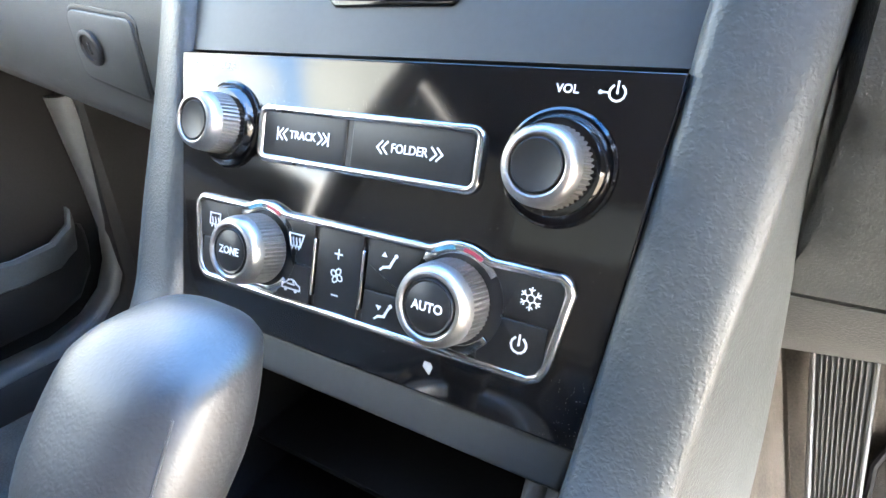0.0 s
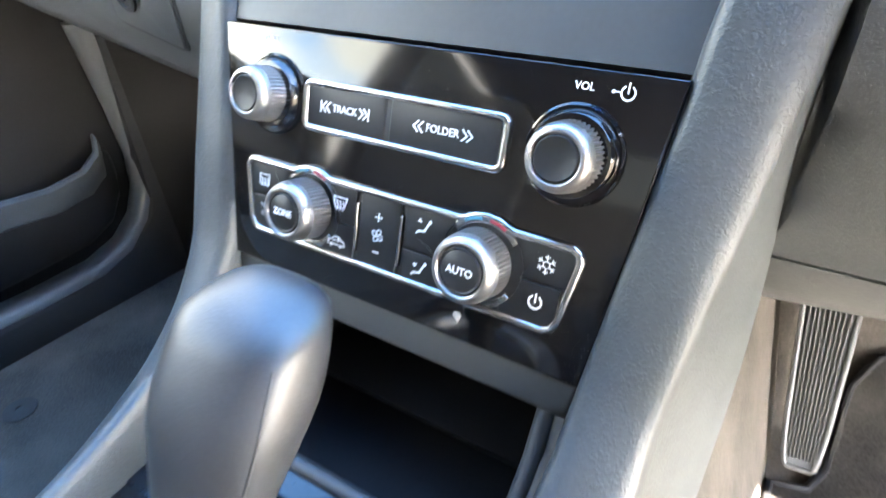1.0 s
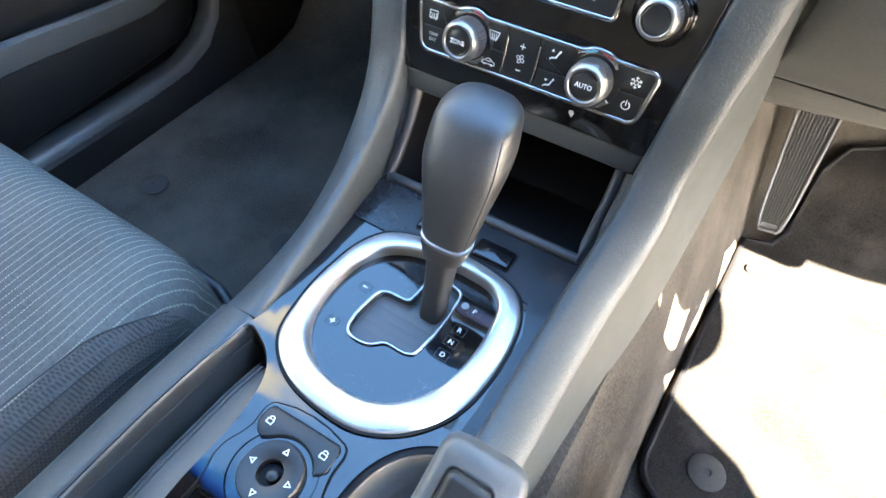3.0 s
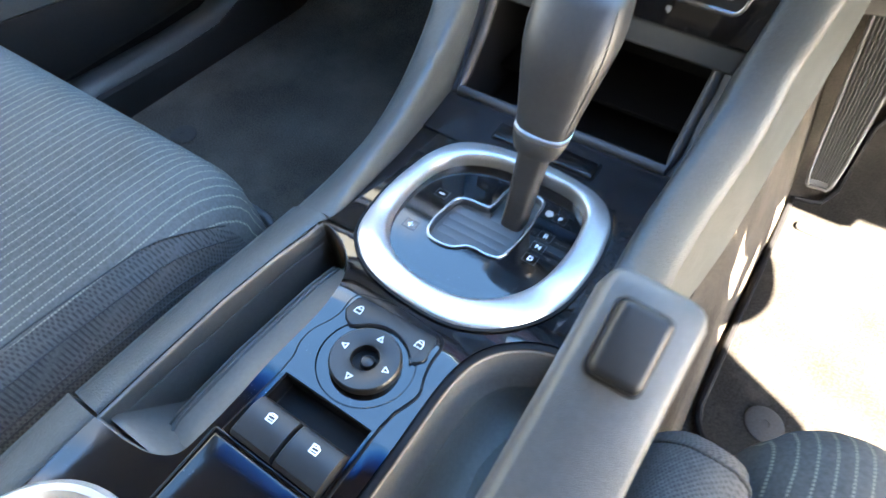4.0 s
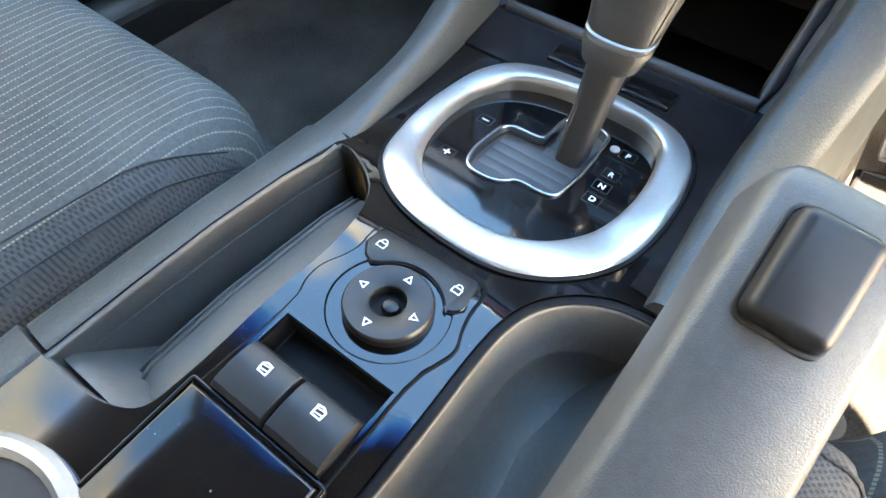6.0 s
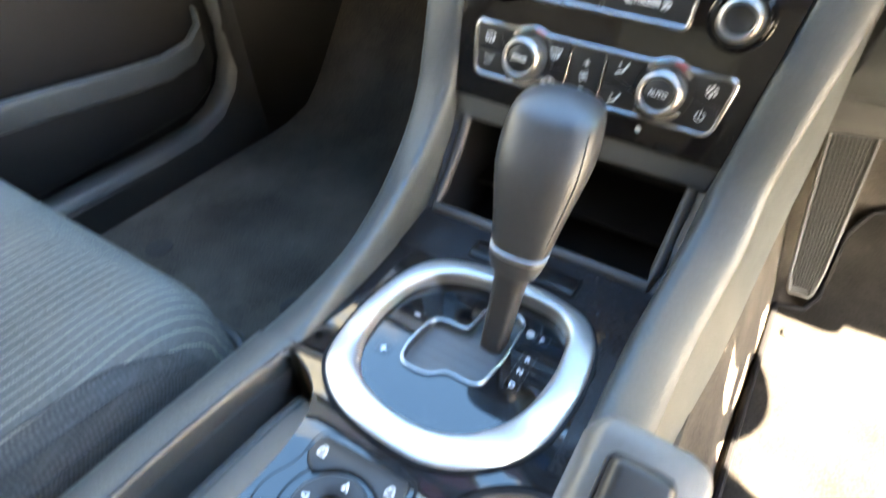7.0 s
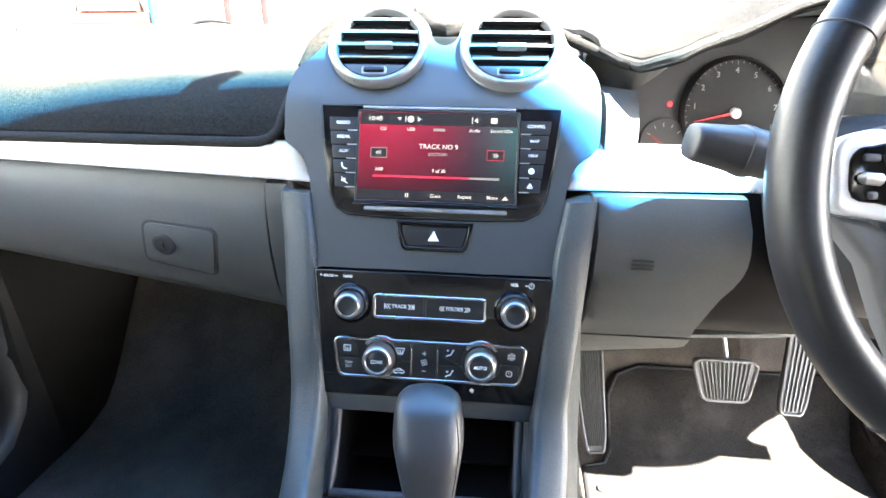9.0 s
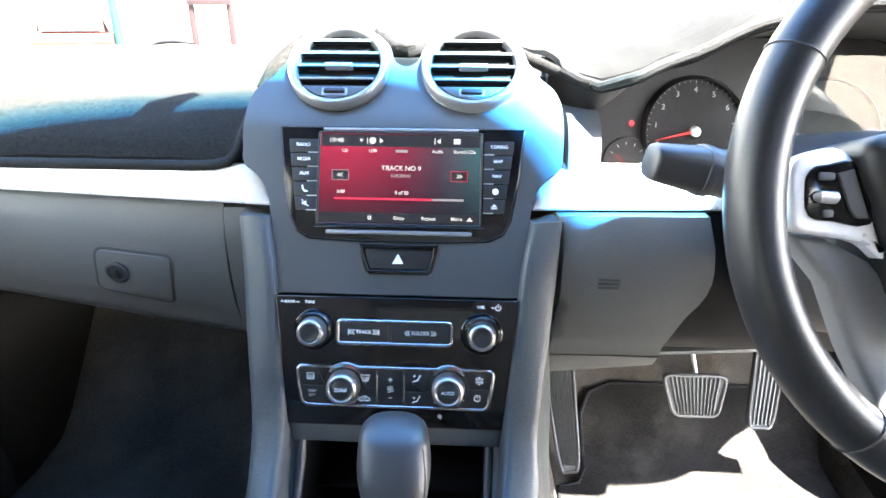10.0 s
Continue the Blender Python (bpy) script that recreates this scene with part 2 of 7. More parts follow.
M = {
    "dash": material("grained dash plastic", (0.062, 0.0655, 0.066), 0.44, grain=0.26, cells=1000, vary=0.1),
    "rail": material("grained console plastic", (0.048, 0.0535, 0.0535), 0.46, grain=0.24, cells=660, vary=0.14, gloss=0.36),
    "fascia": material("satin charcoal paint", (0.042, 0.0462, 0.0470), 0.46, metal=0.15, vary=0.06, gloss=0.42),
    "black": material("black plastic", (0.018, 0.018, 0.019), 0.5, vary=0.2),
    "dark": material("dark moulded plastic", (0.027, 0.027, 0.0275), 0.5, grain=0.2, cells=1300),
    "rubber": material("grey rubber liner", (0.054, 0.054, 0.0525), 0.42, vary=0.15, blotch=20, grain=0.12, cells=1600),
    "cup_rubber": material("brown grey rubber liner", (0.090, 0.084, 0.076), 0.5, vary=0.15, blotch=20, grain=0.1, cells=1600),
    "piano": dusty(material("gloss black", (0.0045, 0.0045, 0.005), 0.09, vary=0.3, rough_vary=0.04, gloss=0.42)),
    "lacquer": dusty(material("gloss black lacquer", (0.004, 0.004, 0.0045), 0.06, vary=0.3, rough_vary=0.03, gloss=0.6), much=0.8),
    "speckled": dusty(dusty(dusty(material("dusty gloss black", (0.0045, 0.0045, 0.005), 0.08, vary=0.3, rough_vary=0.04, gloss=0.45), 420.0, 0.75), 1500.0, 0.5), 240.0, 0.7),
    "plate": dusty(material("polished black plate", (0.0045, 0.0048, 0.0055), 0.06, vary=0.3, rough_vary=0.03, gloss=0.62), 700.0, 0.8),
    "front": material("satin black console plate", (0.010, 0.0105, 0.012), 0.17, vary=0.15, gloss=0.32),
    "button": material("matt black button", (0.013, 0.0138, 0.0148), 0.4, vary=0.15, gloss=0.34),
    "chrome": material("chrome", (0.42, 0.42, 0.42), 0.24, metal=1.0, vary=0.08, rough_vary=0.06),
    "satin": material("satin silver", (0.52, 0.52, 0.515), 0.33, metal=0.8, vary=0.05, rough_vary=0.05),
    "satin_dark": material("grey satin paint", (0.22, 0.225, 0.23), 0.4, metal=0.4, vary=0.05),
    "knurl": material("brushed silver knob", (0.31, 0.30, 0.29), 0.38, metal=0.9, vary=0.1),
    "trim": material("pale silver trim paint", (0.84, 0.845, 0.85), 0.28, metal=0.25, vary=0.03),
    "leather": material("worn black leather", (0.025, 0.0258, 0.0266), 0.42, grain=0.08, cells=800, vary=0.15),
    "wheel_leather": material("smooth black leather", (0.012, 0.0125, 0.0135), 0.36, grain=0.07, cells=1000, vary=0.3, gloss=0.36),
    "carpet": mottled(material("dusty black carpet", (0.062, 0.054, 0.046), 0.95, vary=0.6, blotch=7, fibre=0.7, cells=900), (0.150, 0.130, 0.108)),
    "mat": mottled(material("dusty charcoal floor mat", (0.023, 0.0215, 0.020), 0.95, vary=0.5, blotch=12, fibre=1.0, cells=1100), (0.085, 0.077, 0.070), 9.0, 0.5, (0.52, 0.75)),
    "felt": material("grey felt dash mat", (0.0108, 0.0106, 0.0098), 0.97, vary=0.7, blotch=320, fibre=1.0, cells=700, fine=1100),
    "felt_edge": material("dark felt binding", (0.022, 0.0225, 0.023), 0.95, vary=0.3, fibre=1.0, cells=900),
    "stripe": seat_cloth("striped seat cloth", True),
    "cloth": seat_cloth("plain seat cloth", False, (0.090, 0.088, 0.084)),
    "vent_black": material("black vent plastic", (0.008, 0.008, 0.009), 0.5, vary=0.2, gloss=0.1),
    "vent_lip": material("pale vent edge", (0.20, 0.20, 0.205), 0.35, vary=0.2),
    "ring_grey": material("satin grey vent ring", (0.19, 0.195, 0.20), 0.34, metal=0.5, vary=0.04),
    "grip": material("fine grained grip", (0.06, 0.064, 0.065), 0.42, grain=0.2, cells=2200, vary=0.12),
    "sill_grey": material("smooth grey sill plastic", (0.070, 0.072, 0.072), 0.40, vary=0.1),
    "door_black": material("black grained door plastic", (0.014, 0.0132, 0.0128), 0.55, grain=0.2, cells=1300, vary=0.2, gloss=0.2),
    "disc": material("dull grey mat fixing", (0.040, 0.0375, 0.035), 0.75, vary=0.2, gloss=0.2),
    "gate": material("grey gate floor", (0.045, 0.047, 0.049), 0.45, vary=0.1),
    "white": material("white print", (0.8, 0.8, 0.8), 0.5, vary=0.02),
    "blue": material("blue print", (0.04, 0.20, 0.28), 0.4, vary=0.05),
    "red": material("red print", (0.28, 0.03, 0.05), 0.4, vary=0.05),
    "steel": material("painted steel", (0.5, 0.5, 0.5), 0.4, metal=0.6),
    "pedal": material("worn pedal rubber", (0.055, 0.056, 0.057), 0.6, vary=0.25, blotch=40),
    "headliner": material("grey headliner", (0.064, 0.064, 0.064), 0.95, vary=0.06, fibre=0.3),
    "glass": clear_glass("window glass", 0.012),
    "tint": fading_tint("blue tinted glass"),
    "side_glass": clear_glass("light green tinted glass", 0.012, (0.80, 0.83, 0.815)),
    "glare_tint": clear_glass("smoke tinted glass", 0.012, (0.17, 0.18, 0.18)),
    "lens": clear_glass("clear lens", 0.065),
    "gauge": material("gauge face", (0.02, 0.02, 0.022), 0.6, vary=0.2),
    "warn": glowing("red warning light", (1.0, 0.02, 0.03), 0.08),
    "needle": glowing("red needle", (1.0, 0.05, 0.05), 0.03),
    "rust": material("spilt stain", (0.16, 0.085, 0.03), 0.8, vary=0.5, blotch=120),
    "concrete": material("pale concrete", (0.106, 0.090, 0.072), 0.9, vary=0.12, blotch=0.6, fine=30, fibre=0.4, cells=60),
    "pale_glass": material("pale tinted car window", (0.016, 0.020, 0.022), 0.4, vary=0.2, gloss=0.1),
    "paint_orange": material("orange red car paint", (0.046, 0.0130, 0.0100), 0.6, vary=0.05, gloss=0.04),
    "paint_red": material("dark red painted steel", (0.0190, 0.0130, 0.0135), 0.7, gloss=0.02),
    "paint_blue": material("blue painted steel", (0.011, 0.028, 0.032), 0.6, gloss=0.02),
    "grey_steel": material("weathered dark steel", (0.014, 0.014, 0.014), 0.8, metal=0.0, gloss=0.1),
    "tan": material("dry earth bank", (0.42, 0.33, 0.25), 0.95, vary=0.2, blotch=0.8, fine=20),
    "print_grey": material("grey print", (0.35, 0.35, 0.35), 0.5),
}

# ---- builders ----
X, Y, Z = Vector((1, 0, 0)), Vector((0, 1, 0)), Vector((0, 0, 1))
WORLD_OF = {}


def thing(name, label, category, base=(0, 0, 0), group="", kind=""):
    """An Empty at the thing's base, to hold its parts."""
    e = new(name)
    e.empty_display_size = 0.02
    e.location = base
    WORLD_OF[e] = Matrix.Translation(base)
    return tagged(e, label, category, group, kind)


def mesh_of(name, bm, mat, sharp=38):
    me = bpy.data.meshes.new(name)
    bmesh.ops.recalc_face_normals(bm, faces=bm.faces)
    bm.to_mesh(me)
    bm.free()
    me.materials.append(M[mat] if isinstance(mat, str) else mat)
    me.shade_smooth()
    me.set_sharp_from_angle(angle=radians(sharp))
    return me


def part(name, bm, mat, parent, label="", sharp=38):
    ob = new(name, mesh_of(name, bm, mat, sharp))
    if parent is not None:
        ob.parent = parent
        if parent in WORLD_OF:
            ob.matrix_parent_inverse = WORLD_OF[parent].inverted()
    return tagged(ob, label)


def solid(name, bm, mat, label, category="", kind="", group="", sharp=38):
    """A thing or a piece of the setting that is one mesh."""
    return tagged(new(name, mesh_of(name, bm, mat, sharp)), label, category, group, kind)


def flat(x, y, h):
    return Vector((x, y, h))


PANEL_AT, PANEL_LEAN = Vector((0, 0.150, 0.425)), radians(19)
PANEL_UP, PANEL_OUT = Vector((0, math.sin(PANEL_LEAN), math.cos(PANEL_LEAN))), Vector((0, -math.cos(PANEL_LEAN), math.sin(PANEL_LEAN)))


def on_panel(u, v, h=0.0):
    return PANEL_AT + u * X + v * PANEL_UP + h * PANEL_OUT


FASCIA_AT, LEAN_LOW, LEAN_TOP, BEND = Vector((0, 0.180, 0.497)), radians(25), radians(44), (0.150, 0.168)


def on_fascia(u, v, h=0.0):
    """The centre fascia: a plane that leans back further round the air vents."""
    y, z, a = 0.0, 0.0, LEAN_LOW
    lo, hi = BEND
    steps = 6
    if v <= lo:
        y, z = v * math.sin(a), v * math.cos(a)
    else:
        y, z = lo * math.sin(a), lo * math.cos(a)
        top = min(v, hi)
        for i in range(steps):
            a = LEAN_LOW + (LEAN_TOP - LEAN_LOW) * ((i + 0.5) / steps) * (top - lo) / (hi - lo)
            y += (top - lo) / steps * math.sin(a)
            z += (top - lo) / steps * math.cos(a)
        a = LEAN_LOW + (LEAN_TOP - LEAN_LOW) * (top - lo) / (hi - lo)
        if v > hi:
            y += (v - hi) * math.sin(a)
            z += (v - hi) * math.cos(a)
    return FASCIA_AT + Vector((u, y - h * math.cos(a), z + h * math.sin(a)))


def curve_at(t, rows):
    """Straight between rows of (t, value, value...)."""
    if t <= rows[0][0]:
        return rows[0][1:]
    for a, b in zip(rows, rows[1:]):
        if t <= b[0]:
            w = (t - a[0]) / (b[0] - a[0])
            w = w * w * (3 - 2 * w) * 0.5 + w * 0.5
            return tuple(p + (q - p) * w for p, q in zip(a[1:], b[1:]))
    return rows[-1][1:]


CONSOLE = [(-0.5, 0.353), (-0.25, 0.349), (-0.18, 0.346), (-0.13, 0.339), (-0.09, 0.3285), (-0.05, 0.3195), (0.0, 0.315), (0.05, 0.313), (0.2, 0.313)]


def console_z(y):
    return curve_at(y, CONSOLE)[0]


def on_console(x, y, h=0.0):
    return Vector((x, y, console_z(y) + h))


def rrect(w, h, r, n=5, cx=0.0, cy=0.0):
    """A rounded rectangle, anticlockwise."""
    out = []
    for k, (sx, sy) in enumerate(((1, 1), (-1, 1), (-1, -1), (1, -1))):
        for i in range(n + 1):
            a = radians(90 * (k + i / n))
            out.append((cx + sx * (w / 2 - r) + r * math.cos(a), cy + sy * (h / 2 - r) + r * math.sin(a)))
    return out


def circle(r, n=32, cx=0.0, cy=0.0):
    return [(cx + r * math.cos(math.tau * i / n), cy + r * math.sin(math.tau * i / n)) for i in range(n)]


def oval(a, b, p=2.8, n=64, cx=0.0, cy=0.0, taper=0.0):
    """A superellipse, narrower towards +y by taper."""
    out = []
    for i in range(n):
        c, s = math.cos(math.tau * i / n), math.sin(math.tau * i / n)
        x, y = math.copysign(abs(c) ** (2 / p), c), math.copysign(abs(s) ** (2 / p), s)
        out.append((cx + a * x * (1 - taper * y), cy + b * y))
    return out


def offset(poly, d):
    """The outline moved inwards by d (outwards: minus)."""
    n, out = len(poly), []
    area = sum(poly[i][0] * poly[(i + 1) % n][1] - poly[(i + 1) % n][0] * poly[i][1] for i in range(n))
    s = 1 if area > 0 else -1
    for i in range(n):
        (x0, y0), (x1, y1), (x2, y2) = poly[i - 1], poly[i], poly[(i + 1) % n]
        a, b = Vector((x1 - x0, y1 - y0)), Vector((x2 - x1, y2 - y1))
        if a.length < 1e-9 or b.length < 1e-9:
            out.append((x1, y1))
            continue
        a.normalize(), b.normalize()
        na, nb = Vector((-a.y, a.x)) * s, Vector((-b.y, b.x)) * s
        m = na + nb
        m = m / max(0.35, m.dot(na)) if m.length > 1e-6 else na
        out.append((x1 + m.x * d, y1 + m.y * d))
    return out


def smooth(poly, n=4, sharp=0.35):
    """A closed outline with rounded bends; corners sharper than the cosine given stay."""
    out, m = [], len(poly)
    pts = [Vector((x, y, 0)) for x, y in poly]

    def tangent(i):
        a, b, c = pts[i - 1], pts[i], pts[(i + 1) % m]
        u, v = (b - a).normalized(), (c - b).normalized()
        return None if u.dot(v) < sharp else (u + v).normalized()

    for i in range(m):
        p, q = pts[i], pts[(i + 1) % m]
        d = (q - p).length
        tp, tq = tangent(i), tangent((i + 1) % m)
        tp, tq = tp if tp else (q - p).normalized(), tq if tq else (q - p).normalized()
        for k in range(n):
            t = k / n
            h = p * (2 * t ** 3 - 3 * t ** 2 + 1) + tp * d * (t ** 3 - 2 * t ** 2 + t) + q * (3 * t ** 2 - 2 * t ** 3) + tq * d * (t ** 3 - t ** 2)
            out.append((h.x, h.y))
    return out


def eased(poly, r):
    """An outline with its corners cut and rounded by r."""
    out = []
    for i, b in enumerate(poly):
        a, c = poly[i - 1], poly[(i + 1) % len(poly)]
        for k in (0.0, 0.25, 0.5, 0.75, 1.0):
            pa = [b[j] + (a[j] - b[j]) * r / math.dist(a, b) for j in (0, 1)]
            pc = [b[j] + (c[j] - b[j]) * r / math.dist(c, b) for j in (0, 1)]
            out.append(tuple((1 - k) ** 2 * pa[j] + 2 * k * (1 - k) * b[j] + k * k * pc[j] for j in (0, 1)))
    return out


def loft(bm, loops, closed=True, cap_start=True, cap_end=True):
    """Skin loops of points, each with the same count."""
    rings = [[bm.verts.new(p) for p in loop] for loop in loops]
    n = len(rings[0])
    for a, b in zip(rings, rings[1:]):
        for i in range(n if closed else n - 1):
            j = (i + 1) % n
            try:
                bm.faces.new((a[i], a[j], b[j], b[i]))
            except ValueError:
                pass
    if closed and cap_start:
        bm.faces.new(rings[0][::-1])
    if closed and cap_end:
        bm.faces.new(rings[-1])
    return rings


def prism(outline, at, h0, h1, bevel=0.0, bm=None):
    """An outline raised from h0 to h1 with a rounded top edge."""
    bm = bm or bmesh.new()
    loops = [[at(x, y, h0) for x, y in outline]]
    if bevel:
        for k in range(4):
            a = radians(30 * k)
            o = offset(outline, bevel * (1 - math.cos(a)))
            loops.append([at(x, y, h1 - bevel * (1 - math.sin(a))) for x, y in o])
    else:
        loops.append([at(x, y, h1) for x, y in outline])
    loft(bm, loops)
    return bm


def border(outer, width, at, h0, h1, bevel=0.0005):
    """A raised frame that follows an outline, its width inwards."""
    bm = bmesh.new()
    rows = [(0, h0), (0, h1 - bevel), (bevel * 0.4, h1 - bevel * 0.3), (bevel, h1), (width - bevel, h1), (width - bevel * 0.4, h1 - bevel * 0.3), (width, h1 - bevel), (width, h0)]
    loops = [[at(x, y, h) for x, y in offset(outer, d)] for d, h in rows]
    loft(bm, loops + [loops[0]], cap_start=False, cap_end=False)
    bmesh.ops.remove_doubles(bm, verts=bm.verts, dist=1e-6)
    return bm


def lathe(profile, at, cx=0.0, cy=0.0, n=40, bm=None, knurl=0, depth=0.0, band=(0, 0)):
    """Rows of (radius, height) turned round a centre; knurl: teeth between the heights of band."""
    bm = bm or bmesh.new()
    loops = []
    for r, h in profile:
        loop = []
        for i in range(n):
            rr = r
            if knurl and band[0] <= h <= band[1]:
                rr = r - (depth if i % 4 > 1 else 0.0)
            a = math.tau * i / n
            loop.append(at(cx + rr * math.cos(a), cy + rr * math.sin(a), h))
        loops.append(loop)
    loft(bm, loops, cap_start=profile[0][0] > 1e-5, cap_end=profile[-1][0] > 1e-5)
    bmesh.ops.remove_doubles(bm, verts=bm.verts, dist=1e-6)
    return bm


def tube(path, radius, n=12, bm=None, cap=True):
    """A round bar along points; radius: a number or one for each point."""
    bm = bm or bmesh.new()
    path = [Vector(p) for p in path]
    loops, side = [], None
    for i, p in enumerate(path):
        d = (path[min(i + 1, len(path) - 1)] - path[max(i - 1, 0)]).normalized()
        if side is None:
            side = d.orthogonal().normalized()
        side = (side - d * side.dot(d)).normalized()
        up = d.cross(side)
        r = radius[i] if isinstance(radius, (list, tuple)) else radius
        loops.append([p + (side * math.cos(math.tau * k / n) + up * math.sin(math.tau * k / n)) * r for k in range(n)])
    loft(bm, loops, cap_start=cap, cap_end=cap)
    return bm


def block(lo, hi, bevel=0.002, bm=None, segments=2):
    """A box between two corners with rounded edges."""
    own = bmesh.new()
    bmesh.ops.create_cube(own, size=1)
    lo, hi = Vector(lo), Vector(hi)
    for v in own.verts:
        v.co = Vector((lo[k] + (v.co[k] + 0.5) * (hi[k] - lo[k]) for k in range(3)))
    if bevel:
        bmesh.ops.bevel(own, geom=own.edges[:], offset=bevel, segments=segments, profile=0.6, affect="EDGES", clamp_overlap=True)
    return own


def inside(p, poly):
    x, y, hit = p[0], p[1], False
    for (x0, y0), (x1, y1) in zip(poly, poly[1:] + poly[:1]):
        if (y0 > y) != (y1 > y) and x < (x1 - x0) * (y - y0) / (y1 - y0) + x0:
            hit = not hit
    return hit


def sheet(outline, holes, at, h=0.0, depth=0.004, step=0.01, bm=None):
    """A plate over an outline with holes through it, laid on a surface and given a thickness."""
    from mathutils import geometry
    bm = bm or bmesh.new()
    pts, edges = [], []
    for loop in (outline, *holes):
        k = len(pts)
        pts += [Vector(p) for p in loop]
        edges += [(k + i, k + (i + 1) % len(loop)) for i in range(len(loop))]
    xs, ys = [p[0] for p in outline], [p[1] for p in outline]
    near = [p.copy() for p in pts]
    gx = np.arange(min(xs) + step / 2, max(xs), step)
    gy = np.arange(min(ys) + step / 2, max(ys), step)
    ref = np.array([(p.x, p.y) for p in near])
    for x in gx:
        for y in gy:
            if inside((x, y), outline) and not any(inside((x, y), q) for q in holes) and np.min(np.hypot(ref[:, 0] - x, ref[:, 1] - y)) > step * 0.4:
                pts.append(Vector((x, y)))
    verts, _, faces, *_ = geometry.delaunay_2d_cdt(pts, edges, [], 0, 1e-7)
    top = [bm.verts.new(at(v.x, v.y, h)) for v in verts]
    low = [bm.verts.new(at(v.x, v.y, h - depth)) for v in verts]
    rim = {}
    for f in faces:
        c = (sum(verts[i].x for i in f) / 3, sum(verts[i].y for i in f) / 3)
        if inside(c, outline) and not any(inside(c, q) for q in holes):
            bm.faces.new([top[i] for i in f])
            bm.faces.new([low[i] for i in reversed(f)])
            for a, b in zip(f, f[1:] + f[:1]):
                rim[(a, b)] = True
    for a, b in rim:
        if (b, a) not in rim:
            bm.faces.new((top[b], top[a], low[a], low[b]))
    bmesh.ops.delete(bm, geom=[v for v in bm.verts if not v.link_faces], context="VERTS")
    return bm


def words(text, size, mat, parent, at, cx, cy, h, name="lettering", align="CENTER", turn=0.0, thick=0.0001, wide=1.0):
    """Printed words in the built-in font, laid on a surface."""
    cu = bpy.data.curves.new(name, "FONT")
    cu.body, cu.size, cu.align_x, cu.align_y, cu.extrude, cu.offset = text, size, align, "CENTER", thick, size * 0.012
    cu.resolution_u = 3
    tmp = new(name, cu)
    me = bpy.data.meshes.new_from_object(tmp)
    bpy.data.objects.remove(tmp)
    c, s = math.cos(radians(turn)), math.sin(radians(turn))
    for v in me.vertices:
        x, y = v.co.x * wide, v.co.y
        v.co = at(cx + c * x - s * y, cy + s * x + c * y, h + v.co.z)
    me.materials.clear()
    me.materials.append(M[mat] if isinstance(mat, str) else mat)
    ob = new(name, me)
    ob.parent = parent
    if parent in WORLD_OF:
        ob.matrix_parent_inverse = WORLD_OF[parent].inverted()
    return ob


def shapes(polys, at, h, thick=0.0002):
    """Flat printed shapes from outlines."""
    bm = bmesh.new()
    for poly in polys:
        prism(poly, at, h, h + thick, 0, bm)
    return bm


def stroke(points, w, closed=False):
    """The outline quads of a drawn line of width w."""
    out = []
    pts = list(points) + ([points[0]] if closed else [])
    for (x0, y0), (x1, y1) in zip(pts, pts[1:]):
        d = math.hypot(x1 - x0, y1 - y0) or 1e-9
        ex, ey = (x1 - x0) / d * w / 2, (y1 - y0) / d * w / 2
        out.append([(x0 - ex + ey, y0 - ey - ex), (x1 + ex + ey, y1 + ey - ex), (x1 + ex - ey, y1 + ey + ex), (x0 - ex - ey, y0 - ey + ex)])
    return out


def moved(polys, cx, cy, k=1.0):
    return [[(cx + k * x, cy + k * y) for x, y in p] for p in polys]

# ---- car shell and floor ----
FLOOR = [(-1.9, 0.0), (0.46, 0.0), (0.52, 0.012), (0.60, 0.085), (0.80, 0.31), (0.92, 0.42)]


def floor_z(y):
    return curve_at(y, FLOOR)[0]


def run_x(profile, x0, x1, thick, steps=1):
    """A profile of (y, z) drawn along x as a shell with thickness."""
    bm = bmesh.new()
    back = []
    n = len(profile)
    for i, (y, z) in enumerate(profile):
        y0, z0 = profile[max(i - 1, 0)]
        y1, z1 = profile[min(i + 1, n - 1)]
        d = math.hypot(y1 - y0, z1 - z0)
        back.append((y + (z1 - z0) / d * thick, z - (y1 - y0) / d * thick))
    loop = list(profile) + back[::-1]
    loft(bm, [[Vector((x0 + (x1 - x0) * k / steps, y, z)) for y, z in loop] for k in range(steps + 1)])
    return bm


floor_line = [(-1.9, 0.0), (0.0, 0.0), (0.46, 0.0), (0.52, 0.012), (0.56, 0.042), (0.60, 0.085), (0.70, 0.20), (0.80, 0.31), (0.92, 0.42)]
solid("floor", run_x([(y, z) for y, z in floor_line], -0.76, 0.76, 0.03), "carpet", "black carpeted car floor rising to the toe board", kind="structure")


def tunnel():
    bm = bmesh.new()
    rows = []
    for y in (-1.9, -0.6, -0.3, 0.0, 0.2, 0.4, 0.6, 0.86):
        w = 0.195 if y < 0.3 else 0.205
        rows.append([Vector((-w - 0.02, y, -0.02)), Vector((-w, y, 0.05)), Vector((-0.162, y, 0.20)), Vector((-0.14, y, 0.262)), Vector((-0.05, y, 0.266)),
                     Vector((0.05, y, 0.266)), Vector((0.14, y, 0.262)), Vector((0.162, y, 0.20)), Vector((w, y, 0.05)), Vector((w + 0.02, y, -0.02))])
    loft(bm, rows)
    return bm


solid("floor_tunnel", tunnel(), "carpet", "carpeted transmission tunnel between the footwells", kind="structure")
solid("firewall", block((-0.8, 0.92, 0.0), (0.8, 0.96, 0.66), 0.004), "carpet", "dark carpeted bulkhead behind the dashboard", kind="structure")


